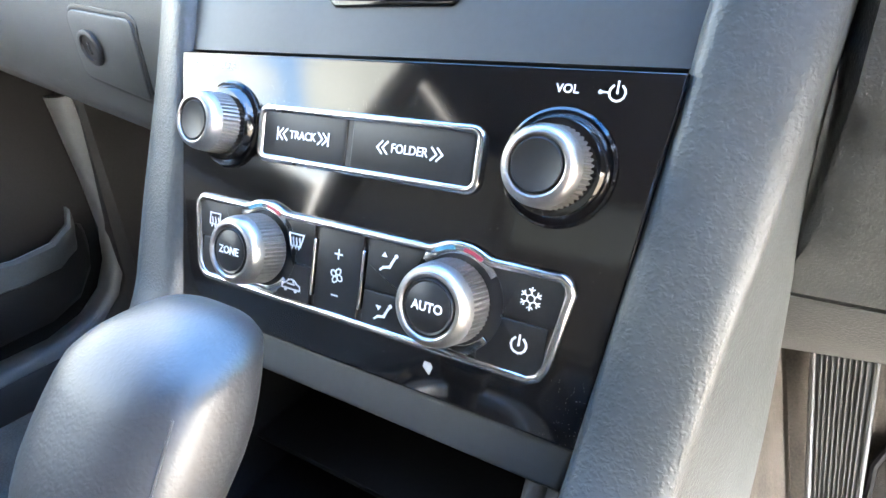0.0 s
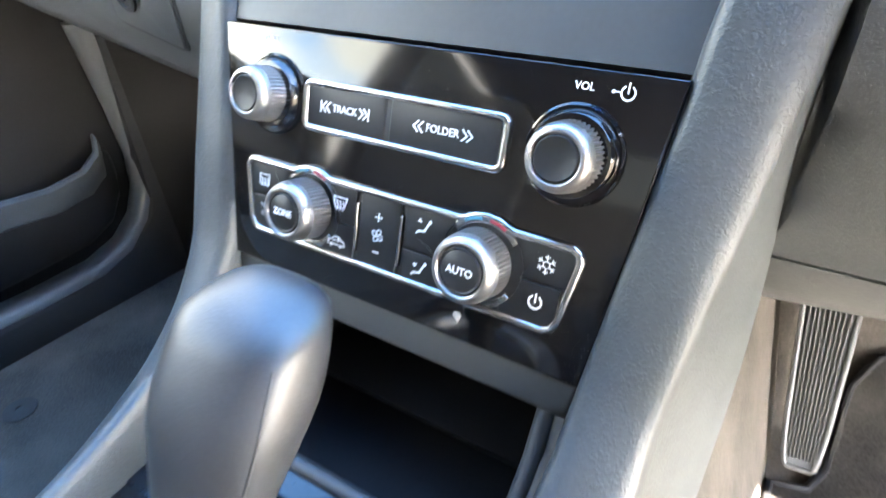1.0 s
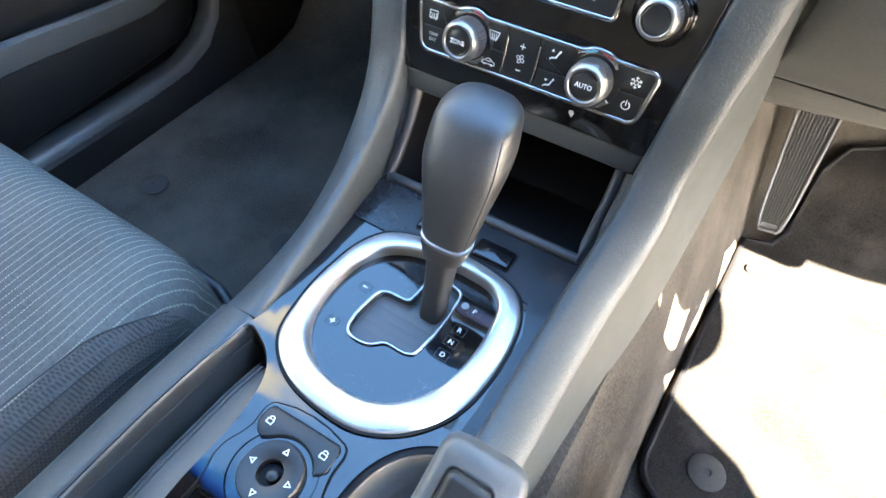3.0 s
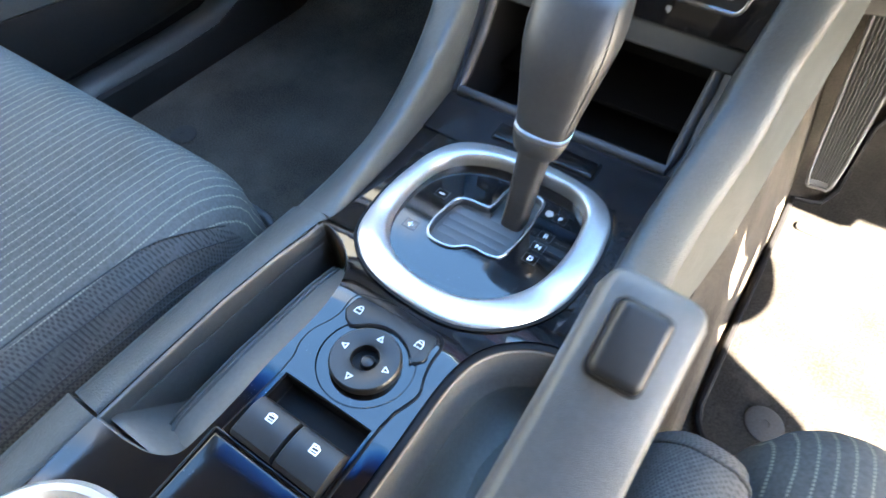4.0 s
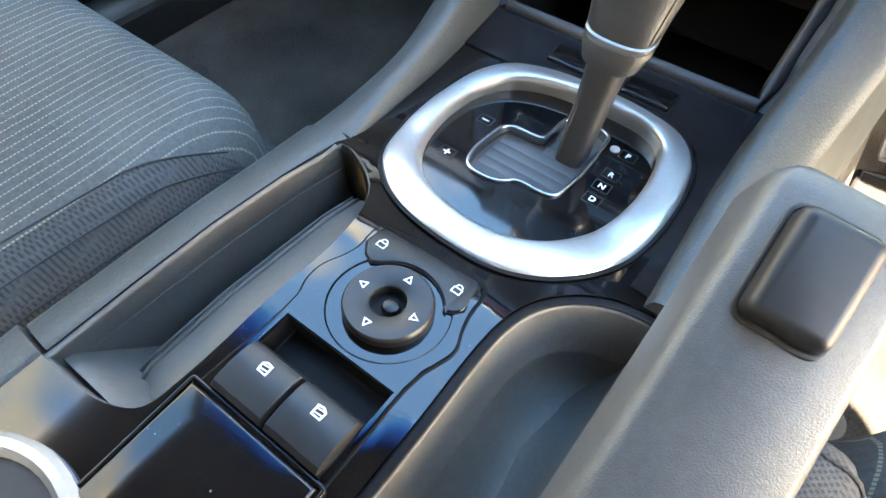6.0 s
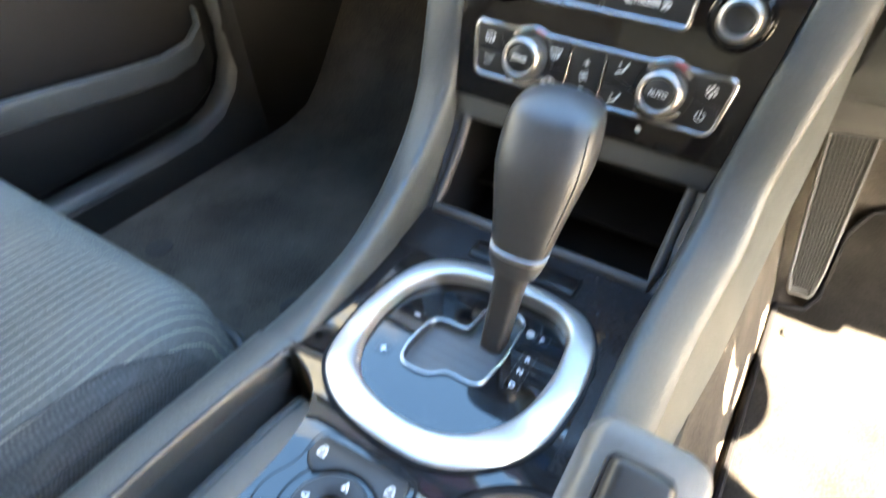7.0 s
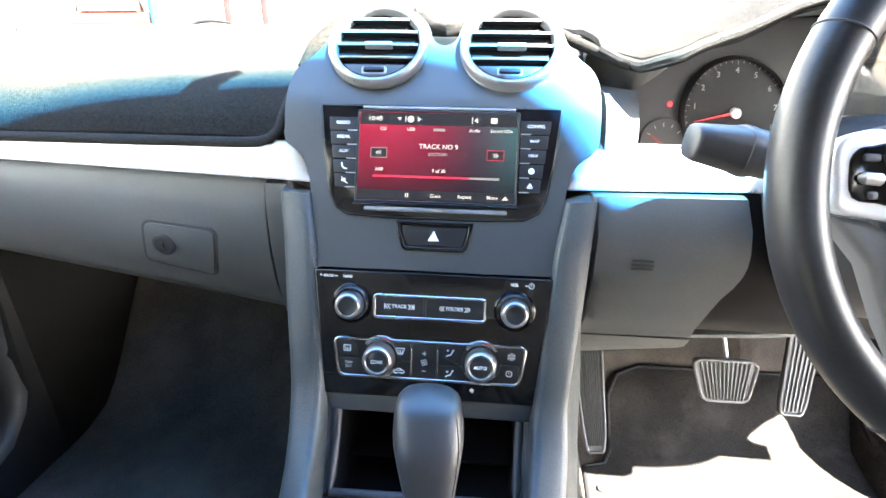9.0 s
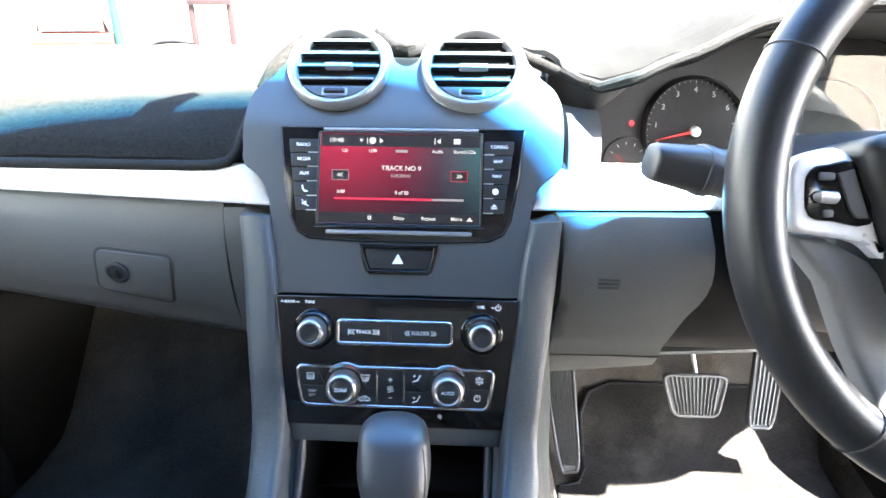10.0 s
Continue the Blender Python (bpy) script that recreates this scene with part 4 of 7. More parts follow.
def left_rows(x):
    e = max(0, (x + 0.170) / 0.018) if x > -0.170 else 0.0
    lift = 0.011 * e * e
    return [(0.243, 0.597 + lift), (0.241, 0.607 + lift), (0.250, 0.622 + lift * 0.7), (0.272, 0.637), (0.300, 0.651), (0.345, 0.663), (0.42, 0.671), (0.55, 0.675), (0.75, 0.677), (0.94, 0.677)]


part("felt_left", felt_surface(-0.76, -0.152, 76, left_rows), "felt", dash_mat)
hem = [Vector((-0.76, 0.239, 0.600)), Vector((-0.5, 0.239, 0.600)), Vector((-0.3, 0.239, 0.600)), Vector((-0.20, 0.239, 0.600)), Vector((-0.178, 0.239, 0.601)), Vector((-0.166, 0.240, 0.604)), Vector((-0.157, 0.242, 0.612)), Vector((-0.153, 0.248, 0.624)), Vector((-0.152, 0.270, 0.639)), Vector((-0.151, 0.30, 0.654)), Vector((-0.149, 0.335, 0.669))]
part("hem_left", tube(hem, 0.0052, 10), "felt_edge", dash_mat, "dark stitched hem of the dash mat")


def centre_rows(x):
    k = max(0.0, 1 - (x / 0.153) ** 2)
    return [(0.350, 0.664 + 0.030 * k), (0.355, 0.668 + 0.034 * k), (0.38, 0.671 + 0.034 * k), (0.45, 0.676 + 0.024 * k), (0.6, 0.680 + 0.012 * k), (0.94, 0.680)]


part("felt_centre", felt_surface(-0.156, 0.150, 30, centre_rows), "felt", dash_mat)


def right_rows(x):
    z, y = mat_edge_right(x), mat_front(x)
    return [(y, z), (y + 0.004, z + 0.007), (y * 0.65 + 0.12, z + 0.011), (0.36, z + 0.012), (0.45, z * 0.6 + 0.286), (0.6, z * 0.3 + 0.484), (0.94, 0.68)]


part("felt_right", felt_surface(0.150, 0.76, 60, right_rows), "felt", dash_mat)
hem = [Vector((x, mat_front(x), mat_edge_right(x) + 0.002)) for x in np.linspace(0.152, 0.7, 40)]
part("hem_right", tube(hem, 0.0045, 8), "felt_edge", dash_mat, "dark stitched hem of the dash mat")


def tufts(path, count, reach, seed):
    """Short loose fibres along an edge."""
    rnd = random.Random(seed)
    bm = bmesh.new()
    for _ in range(count):
        t = rnd.random() * (len(path) - 1.001)
        i = int(t)
        p = Vector(path[i]).lerp(Vector(path[i + 1]), t - i)
        d = Vector((rnd.uniform(-1, 1), rnd.uniform(-1.2, 0.2), rnd.uniform(-0.9, 1))).normalized() * reach * rnd.uniform(0.4, 1)
        s = d.orthogonal().normalized() * 0.0004
        a, b, c = bm.verts.new(p - s), bm.verts.new(p + s), bm.verts.new(p + d)
        bm.faces.new((a, b, c))
    return bm


edge = [(-0.150, 0.335, 0.672), (-0.135, 0.335, 0.685), (-0.115, 0.335, 0.70)]
part("rolled_edge", tube([(-0.152, 0.315, 0.662), (-0.140, 0.330, 0.680), (-0.122, 0.345, 0.697), (-0.11, 0.36, 0.71)], [0.006, 0.011, 0.012, 0.008], 10), "felt", dash_mat, "frayed rolled edge of the felt")
part("rolled_edge", tube([(-0.034, 0.356, 0.718), (-0.024, 0.342, 0.711), (-0.013, 0.332, 0.705), (-0.001, 0.328, 0.703), (0.010, 0.333, 0.706), (0.020, 0.346, 0.713), (0.028, 0.358, 0.719)], [0.007, 0.010, 0.012, 0.013, 0.012, 0.010, 0.007], 14), "felt_edge", dash_mat, "frayed rolled edge of the felt")
part("rolled_edge", tube([(0.112, 0.356, 0.698), (0.130, 0.340, 0.689), (0.146, 0.316, 0.683), (0.160, 0.290, 0.678), (0.174, 0.262, 0.675)], [0.005, 0.006, 0.0055, 0.005, 0.0045], 10), "felt", dash_mat, "frayed rolled edge of the felt")
# the shaded gap below the curl, put in as a black block
part("curl_shadow", block((-0.036, 0.312, 0.640), (0.032, 0.345, 0.694), 0.003), "vent_black", dash_mat, "black block for the shade under the curled felt")
fr = part("loose_fibres", tufts(edge + [(-0.026, 0.335, 0.716), (-0.014, 0.322, 0.706), (0.000, 0.316, 0.703), (0.014, 0.326, 0.708)], 1200, 0.006, 3), "felt", dash_mat)
tagged(fr, kind="stuff")
fr = part("loose_fibres", tufts([(x, mat_front(x) - 0.001, mat_edge_right(x) + 0.003) for x in np.linspace(0.155, 0.5, 30)], 1500, 0.005, 4), "felt", dash_mat)
tagged(fr, kind="stuff")

# ---- centre fascia ----
left_edge = [(-0.1105, 0.001), (-0.1135, 0.027), (-0.1195, 0.076), (-0.1225, 0.090), (-0.128, 0.102), (-0.1365, 0.1115), (-0.1460, 0.119), (-0.1480, 0.135), (-0.1480, 0.165), (-0.1460, 0.184), (-0.140, 0.198), (-0.1285, 0.210)]
arc = [(-0.064 + 0.0545 * math.cos(radians(a)), 0.2195 + 0.0545 * math.sin(radians(a))) for a in (172, 150, 130, 110, 90, 70, 50, 30, 10)]
half = left_edge + [p for p in arc if p[0] < -0.004]
fascia_outline = smooth(half + [(0.0, 0.2235)] + [(-x, y) for x, y in reversed(half)], 3, 0.3)
vent_c = [(-0.064, 0.2195), (0.064, 0.2195)]
screen_outline = [(-0.1135, 0.1555), (0.1145, 0.1555), (0.1085, 0.105), (0.1025, 0.070), (0.096, 0.0575), (0.083, 0.0505), (0.04, 0.0485), (-0.04, 0.0485), (-0.083, 0.0505), (-0.095, 0.0575), (-0.1015, 0.070), (-0.108, 0.105)]
haz_outline = [(-0.0355, 0.0468), (0.0362, 0.0468), (0.0345, 0.034), (0.031, 0.0225), (0.0275, 0.0198), (-0.026, 0.0198), (-0.0295, 0.0225), (-0.0335, 0.034)]
fascia = thing("centre_fascia", "satin charcoal centre fascia round screen and vents", "dash fascia", (0, 0.2, 0.5))
part("fascia_body", sheet(fascia_outline, [circle(0.0408, 40, *c) for c in vent_c] + [screen_outline, haz_outline], on_fascia, 0.0, 0.02, 0.008), "fascia", fascia)

hazard = thing("hazard_switch", "black hazard light switch with a white triangle", "switch", tuple(on_fascia(0, 0.03)))
part("surround", border(offset(haz_outline, -0.0004), 0.0038, on_fascia, -0.012, 0.0012, 0.0008), "piano", hazard, "gloss black surround")
inner = offset(haz_outline, 0.0042)
part("button", prism(inner, on_fascia, -0.012, -0.0004, 0.0012), "button", hazard)
tri = [(-0.0052, 0.0292), (0.0052, 0.0292), (0.0, 0.0385)]
part("triangle", shapes([tri], on_fascia, -0.0003), "white", hazard)

unit = thing("infotainment_unit", "gloss black infotainment unit with a lit red screen", "car stereo", tuple(on_fascia(0, 0.1)))
part("bezel", prism(screen_outline[::-1], on_fascia, -0.02, 0.0012, 0.0014), "piano", unit)
part("bezel_line", border(offset(screen_outline[::-1], 0.0012), 0.0007, on_fascia, 0.0, 0.0017, 0.0002), "button", unit)
part("disc_slot", prism(rrect(0.134, 0.0042, 0.002, 4, 0.0, 0.0576), on_fascia, 0.0, 0.0026, 0.0012), "satin_dark", unit, "satin strip over the disc slot")
part("chin", prism([(-0.076, 0.0632), (0.077, 0.0632), (0.079, 0.0612), (-0.078, 0.0612)][::-1], on_fascia, 0.0, 0.004, 0.0006), "piano", unit)


SCREEN = 0.022


def screen_glow():
    m = bpy.data.materials.new("lit screen")
    m.use_nodes = True
    n, l = m.node_tree.nodes, m.node_tree.links
    b = n["Principled BSDF"]
    b.inputs["Base Color"].default_value = (0.01, 0.01, 0.012, 1)
    b.inputs["Roughness"].default_value = 0.12
    tc, sep = n.new("ShaderNodeTexCoord"), n.new("ShaderNodeSeparateXYZ")
    l.new(tc.outputs["Object"], sep.inputs[0])
    rng = n.new("ShaderNodeMapRange")
    rng.inputs["From Min"].default_value, rng.inputs["From Max"].default_value = -0.075, 0.075
    l.new(sep.outputs["X"], rng.inputs["Value"])
    ramp = n.new("ShaderNodeValToRGB")
    cr = ramp.color_ramp
    cr.elements[0].position, cr.elements[0].color = 0.0, (0.36, 0.012, 0.042, 1)
    cr.elements[1].position, cr.elements[1].color = 1.0, (0.035, 0.11, 0.12, 1)
    for p, c in ((0.22, (0.38, 0.013, 0.046, 1)), (0.5, (0.22, 0.011, 0.035, 1)), (0.72, (0.07, 0.03, 0.045, 1))):
        e = cr.elements.new(p)
        e.color = c
    l.new(rng.outputs[0], ramp.inputs[0])
    up = n.new("ShaderNodeMapRange")
    up.inputs["From Min"].default_value, up.inputs["From Max"].default_value = 0.563, 0.622
    up.inputs["To Min"].default_value, up.inputs["To Max"].default_value = 0.12, 1.2
    l.new(sep.outputs["Z"], up.inputs["Value"])
    mul = n.new("ShaderNodeMix")
    mul.data_type, mul.blend_type = "RGBA", "MULTIPLY"
    mul.inputs["Factor"].default_value = 1.0
    l.new(ramp.outputs[0], mul.inputs["A"])
    l.new(up.outputs[0], mul.inputs["B"])
    l.new(mul.outputs["Result"], b.inputs["Emission Color"])
    b.inputs["Emission Strength"].default_value = SCREEN
    return m


lit_white, lit_dim, lit_red = glowing("lit screen white", (0.8, 0.8, 0.8), 1.05 * SCREEN), glowing("lit screen grey", (0.5, 0.48, 0.5), 0.7 * SCREEN), glowing("lit screen red", (0.75, 0.03, 0.09), 1.0 * SCREEN)
lit_dark = glowing("unlit screen bar", (0.02, 0.018, 0.02), 0.5 * SCREEN)
screen = part("screen", prism(rrect(0.1475, 0.083, 0.0015, 3, -0.0005, 0.107), on_fascia, 0.0, 0.0018), screen_glow(), unit, "lit red and teal screen")


part("screen_frame", border(rrect(0.1515, 0.0868, 0.002, 4, -0.0005, 0.107), 0.0021, on_fascia, 0.0, 0.0028, 0.0007), "button", unit, "dark frame round the screen")
# grey colour stands for the sky that this glossy ledge reflects
part("ledge_glint", prism(rrect(0.1430, 0.0026, 0.0012, 4, -0.0005, 0.1523), on_fascia, 0.0, 0.0030, 0.0010), "satin_dark", unit, "thin ledge over the screen, its sky reflection painted grey")


def mark(name, polys, mat, parent=screen, h=0.0019):
    return part(name, shapes(polys, on_fascia, h, 0.0001), mat, parent)


def bar(x0, y0, x1, y1):
    return [(x0, y0), (x1, y0), (x1, y1), (x0, y1)]


mark("status_bar", [bar(-0.0735, 0.1365, 0.0725, 0.1478)], lit_dark)
mark("menu_bar", [bar(-0.0735, 0.0665, 0.0725, 0.0755)], lit_dark)
for text, x, y, size, m, al in (("10:48", -0.0665, 0.142, 0.0062, lit_white, "LEFT"), ("CD", -0.0515, 0.1325, 0.0042, lit_white, "CENTER"), ("USB", -0.0255, 0.1325, 0.0042, lit_white, "CENTER"),
                                ("Audio", 0.034, 0.1325, 0.0042, lit_white, "CENTER"), ("Stored CDs", 0.0585, 0.1325, 0.0042, lit_white, "CENTER"), ("TRACK NO 9", 0.001, 0.1165, 0.0062, lit_white, "CENTER"),
                                ("DISC00001", 0.001, 0.1095, 0.004, lit_dim, "CENTER"), ("3:08", -0.058, 0.0945, 0.0044, lit_white, "LEFT"), ("9 of 20", 0.002, 0.094, 0.0044, lit_white, "CENTER"),
                                ("Discs", 0.0, 0.0708, 0.0046, lit_white, "CENTER"), ("Repeat", 0.027, 0.0708, 0.0046, lit_white, "CENTER"), ("More", 0.0525, 0.0708, 0.0046, lit_white, "CENTER")):
    words(text, size, m, screen, on_fascia, x, y, 0.0021, align=al)
mark("progress_bar", [bar(-0.060, 0.0872, 0.030, 0.0892)], lit_red, h=0.0021)
mark("progress_rest", [bar(0.030, 0.0872, 0.0585, 0.0892)], lit_dim)
mark("pause_mark", [bar(-0.0285, 0.069, -0.0275, 0.0728), bar(-0.0265, 0.069, -0.0255, 0.0728)], lit_white, h=0.0021)
mark("more_mark", [[(0.0615, 0.0692), (0.0675, 0.0692), (0.0645, 0.0728)]], lit_white, h=0.0021)
mark("unread_label", [bar(-0.0045, 0.1312, 0.0065, 0.1338)], lit_dim, h=0.0021)
for shape in (circle(0.0032, 14, -0.026, 0.142), [(-0.0195, 0.1395), (-0.0195, 0.1445), (-0.016, 0.142)], [(-0.0385, 0.1435), (-0.0345, 0.1435), (-0.0365, 0.1405)], bar(-0.0312, 0.139, -0.0304, 0.145),
                      bar(0.031, 0.139, 0.0318, 0.145), [(0.0365, 0.1395), (0.0365, 0.1445), (0.033, 0.142)], bar(0.0485, 0.1395, 0.0545, 0.1445)):
    mark("status_mark", [shape], lit_white, h=0.0021)
for sx in (-1, 1):
    c = sx * 0.0545 - 0.0005
    mark("key_box", stroke([(c - 0.0075, 0.1055), (c + 0.0075, 0.1055), (c + 0.0075, 0.1145), (c - 0.0075, 0.1145)], 0.0006, True), lit_dim if sx < 0 else lit_red, h=0.0021)
    mark("key_back", [bar(c - 0.007, 0.106, c + 0.007, 0.114)], lit_dark)
    mark("key_arrow", stroke([(c + sx * 0.0005, 0.1085), (c - sx * -0.0025, 0.11), (c + sx * 0.0005, 0.1115)], 0.0007) + stroke([(c - sx * 0.002, 0.1085), (c + sx * 0.0, 0.11), (c - sx * 0.002, 0.1115)], 0.0007), lit_white, h=0.0021)

# side keys of the unit
side_text = {-1: ("RADIO", "MEDIA", "AUX", None, None), 1: ("CONFIG", "MAP", "NAV", None, None)}
for sx in (-1, 1):
    for k in range(5):
        yc = 0.1365 - 0.01335 * k
        xin, xout = 0.0765, 0.1035 - 0.0018 * k
        hgt = 0.0122
        out = [(sx * xin, yc - hgt / 2), (sx * xout - sx * 0.0009, yc - hgt / 2), (sx * xout, yc + hgt / 2), (sx * xin, yc + hgt / 2)]
        key = part("side_key", prism(out if sx > 0 else out[::-1], on_fascia, 0.0, 0.0030, 0.0006), "button", unit)
        xm = sx * (xin + xout) / 2
        part("key_edge", prism([(sx * xin + min(0, sx * 0.009), yc - hgt / 2 - 0.0004), (sx * xin + max(0, sx * 0.009), yc - hgt / 2 - 0.0004), (sx * xin + max(0, sx * 0.009), yc - hgt / 2 + 0.0003), (sx * xin + min(0, sx * 0.009), yc - hgt / 2 + 0.0003)], on_fascia, 0.001, 0.0034), "satin", key, "thin bright key edge")
        t = side_text[sx][k]
        if t:
            words(t, 0.0042, "white", key, on_fascia, xm, yc + 0.0008, 0.0032)
        elif k in (1, 2):
            part("unread_bar", shapes([bar(xm - 0.0045, yc - 0.0008, xm + 0.0045, yc + 0.0018)], on_fascia, 0.0031), "print_grey", key)
        elif sx < 0 and k == 3:
            part("phone_symbol", shapes(stroke([(xm - 0.0022, yc + 0.0026), (xm - 0.002, yc), (xm, yc - 0.0022), (xm + 0.0024, yc - 0.0026)], 0.0013), on_fascia, 0.0031), "white", key)
        elif sx < 0:
            part("mute_symbol", shapes([[(xm - 0.003, yc - 0.001), (xm - 0.001, yc - 0.001), (xm + 0.001, yc - 0.0025), (xm + 0.001, yc + 0.0025), (xm - 0.001, yc + 0.001), (xm - 0.003, yc + 0.001)]] + stroke([(xm - 0.003, yc + 0.003), (xm + 0.003, yc - 0.003)], 0.0006), on_fascia, 0.0031), "white", key)
        elif k == 3:
            part("clock_symbol", shapes([circle(0.0028, 16, xm, yc)], on_fascia, 0.0031), "white", key)
        else:
            part("eject_symbol", shapes([[(xm - 0.0026, yc - 0.0008), (xm + 0.0026, yc - 0.0008), (xm, yc + 0.0024)], bar(xm - 0.0026, yc - 0.0024, xm + 0.0026, yc - 0.0014)], on_fascia, 0.0031), "white", key)
        if k < 4:
            part("key_line", shapes([bar(sx * (xin + 0.0005), yc - hgt / 2 - 0.0006, sx * (xin + 0.009), yc - hgt / 2 - 0.0001)] if sx > 0 else [bar(sx * (xin + 0.009), yc - hgt / 2 - 0.0006, sx * (xin + 0.0005), yc - hgt / 2 - 0.0001)], on_fascia, 0.0022), "print_grey", unit)


def air_vent(cx):
    """A round vent: silver ring, louvres, a slider and a thumb wheel."""
    cy = 0.2195
    e = thing("air_vent", "round air vent with silver ring and dark louvres", "air vent", tuple(on_fascia(cx, cy)), group="centre air vents")
    part("ring", lathe([(0.0486, -0.004), (0.0486, 0.005), (0.0482, 0.0090), (0.0472, 0.0114), (0.0458, 0.0122), (0.0440, 0.0118), (0.0418, 0.0104), (0.0404, 0.0080), (0.0400, 0.0), (0.0412, -0.02), (0.0486, -0.004)], on_fascia, cx, cy, 56), "ring_grey", e, "satin silver outer ring")
    part("barrel", lathe([(0.0404, 0.0), (0.0398, -0.03), (0.036, -0.05), (0.0, -0.052)], on_fascia, cx, cy, 40), "vent_black", e)
    for k, v in enumerate((0.0275, 0.0125, -0.0025, -0.0175)):
        w = math.sqrt(max(1e-6, 0.0394 ** 2 - v * v))
        bm = bmesh.new()
        loops = []
        for x in np.linspace(-w, w, 9):
            c = on_fascia(cx + x, cy + v, 0.006)
            up, out = (on_fascia(cx, cy + 0.01) - on_fascia(cx, cy)).normalized(), (on_fascia(cx, cy, 0.01) - on_fascia(cx, cy)).normalized()
            d = (out * 0.93 - up * 0.37).normalized()
            nrm = d.cross(X).normalized()
            loops.append([c + nrm * 0.0008, c + d * 0.002, c - nrm * 0.0008, c - d * 0.026])
        loft(bm, loops)
        blade = part("louvre", bm, "vent_black", e)
        # much paler than the black blade behind it
        part("louvre_lip", tube([on_fascia(cx - w, cy + v, 0.0085), on_fascia(cx, cy + v, 0.0088), on_fascia(cx + w, cy + v, 0.0085)], 0.0012, 6), "vent_lip", blade, "pale front edge")
    for v, mtl in ((-0.0025, "satin"),):
        part("slider", prism(rrect(0.0270, 0.0044, 0.0016, 4, cx + 0.001, cy + v), on_fascia, 0.004, 0.0110, 0.0010), "satin_dark", e, "small silver slider")
    low = [(cx + 0.0398 * math.cos(radians(a)), cy + 0.0398 * math.sin(radians(a))) for a in range(220, 321, 10)]
    part("lower_plate", prism(low, on_fascia, -0.02, 0.0085, 0.0008), "fascia", e)
    part("wheel_slot", prism(rrect(0.024, 0.0085, 0.002, 4, cx, cy - 0.0325), on_fascia, 0.006, 0.0092, 0.0004), "ring_grey", e)
    part("thumb_wheel", prism(rrect(0.0205, 0.0055, 0.002, 4, cx, cy - 0.0322), on_fascia, 0.006, 0.0118, 0.0016), "button", e)


air_vent(-0.064)
air_vent(0.064)

# ---- control panel ----
panel = thing("control_panel", "gloss black audio and climate control panel", "control panel", tuple(on_panel(0, -0.04)))
panel_outline = [(-0.0985, -0.0412), (0.0985, -0.0412), (0.1103, 0.0768), (-0.1103, 0.0768)]
part("face_plate", prism(panel_outline, on_panel, -0.02, 0.0, 0.001), "piano", panel)
part("lower_strip", prism([(-0.0925, -0.058), (0.0955, -0.058), (0.0985, -0.0416), (-0.0985, -0.0416)], on_panel, -0.03, -0.0015, 0.002), "fascia", panel, "grey strip under the controls")
part("scuff", prism([(0.0395, -0.0305), (0.0425, -0.033), (0.0435, -0.030), (0.0425, -0.0285), (0.040, -0.0285)], on_panel, 0.0, 0.0004), "print_grey", panel, "pale scuff mark")

# audio keys in a chrome frame
tf = rrect(0.1062, 0.0236, 0.0050, 6, -0.0008, 0.0452)
audio = part("audio_frame", border(tf, 0.0033, on_panel, 0.0, 0.0028, 0.0013), "chrome", panel, "bright chrome key frame")
for x0, x1 in ((-0.0508, -0.0063), (-0.0035, 0.0492)):
    key = part("audio_key", prism(rrect(x1 - x0, 0.0185, 0.0015, 3, (x0 + x1) / 2, 0.0452), on_panel, 0.0, 0.0019, 0.0007), "button", panel)
    xm = (x0 + x1) / 2
    track = x0 < -0.04
    words("TRACK" if track else "FOLDER", 0.0046, "white", key, on_panel, xm, 0.0455, 0.0020, wide=0.95)
    reach = 0.0085 if track else 0.0095
    chev = []
    for sx in (-1, 1):
        for k in range(2):
            bx = xm + sx * (reach + 0.0024 * k)
            chev += stroke([(bx, 0.0455 + 0.0021), (bx + sx * 0.0021, 0.0455), (bx, 0.0455 - 0.0021)], 0.0007)
        if track:
            chev += stroke([(xm + sx * (reach + 0.0052), 0.0455 - 0.0023), (xm + sx * (reach + 0.0052), 0.0455 + 0.0023)], 0.0007)
    part("arrow_marks", shapes(chev, on_panel, 0.0020), "white", key)
part("key_gap", prism(rrect(0.0024, 0.0182, 0.0004, 2, -0.0049, 0.0452), on_panel, 0.0, 0.0012), "black", panel)


def audio_knob(cx, cy):
    e = part("audio_knob", lathe([(0.0118, 0.003), (0.0123, 0.005), (0.0130, 0.0055), (0.0124, 0.0134), (0.0123, 0.0136), (0.0122, 0.0150), (0.0118, 0.0167), (0.0111, 0.0182), (0.0101, 0.0191), (0.0092, 0.0193), (0.0088, 0.0191), (0.0084, 0.0184), (0.0083, 0.0172), (0.0, 0.0172)], on_panel, cx, cy, 176, knurl=1, depth=0.0009, band=(0.0052, 0.0135)), "knurl", panel, "knurled silver audio knob", sharp=30)
    part("knob_base", lathe([(0.0190, 0.0), (0.0187, 0.0012), (0.0178, 0.0018), (0.0172, 0.0014), (0.0165, 0.0035), (0.0150, 0.0052), (0.0115, 0.0054)], on_panel, cx, cy, 56), "piano", e, "gloss black collar")
    part("knob_face", lathe([(0.0082, 0.0168), (0.0081, 0.0186), (0.0075, 0.0190), (0.0066, 0.0187), (0.0, 0.0178)], on_panel, cx, cy, 48), "button", e, "black dished centre")


audio_knob(-0.0738, 0.0463)
audio_knob(0.0775, 0.0463)
words("VOL", 0.0038, "white", panel, on_panel, 0.0765, 0.0705, 0.0001)
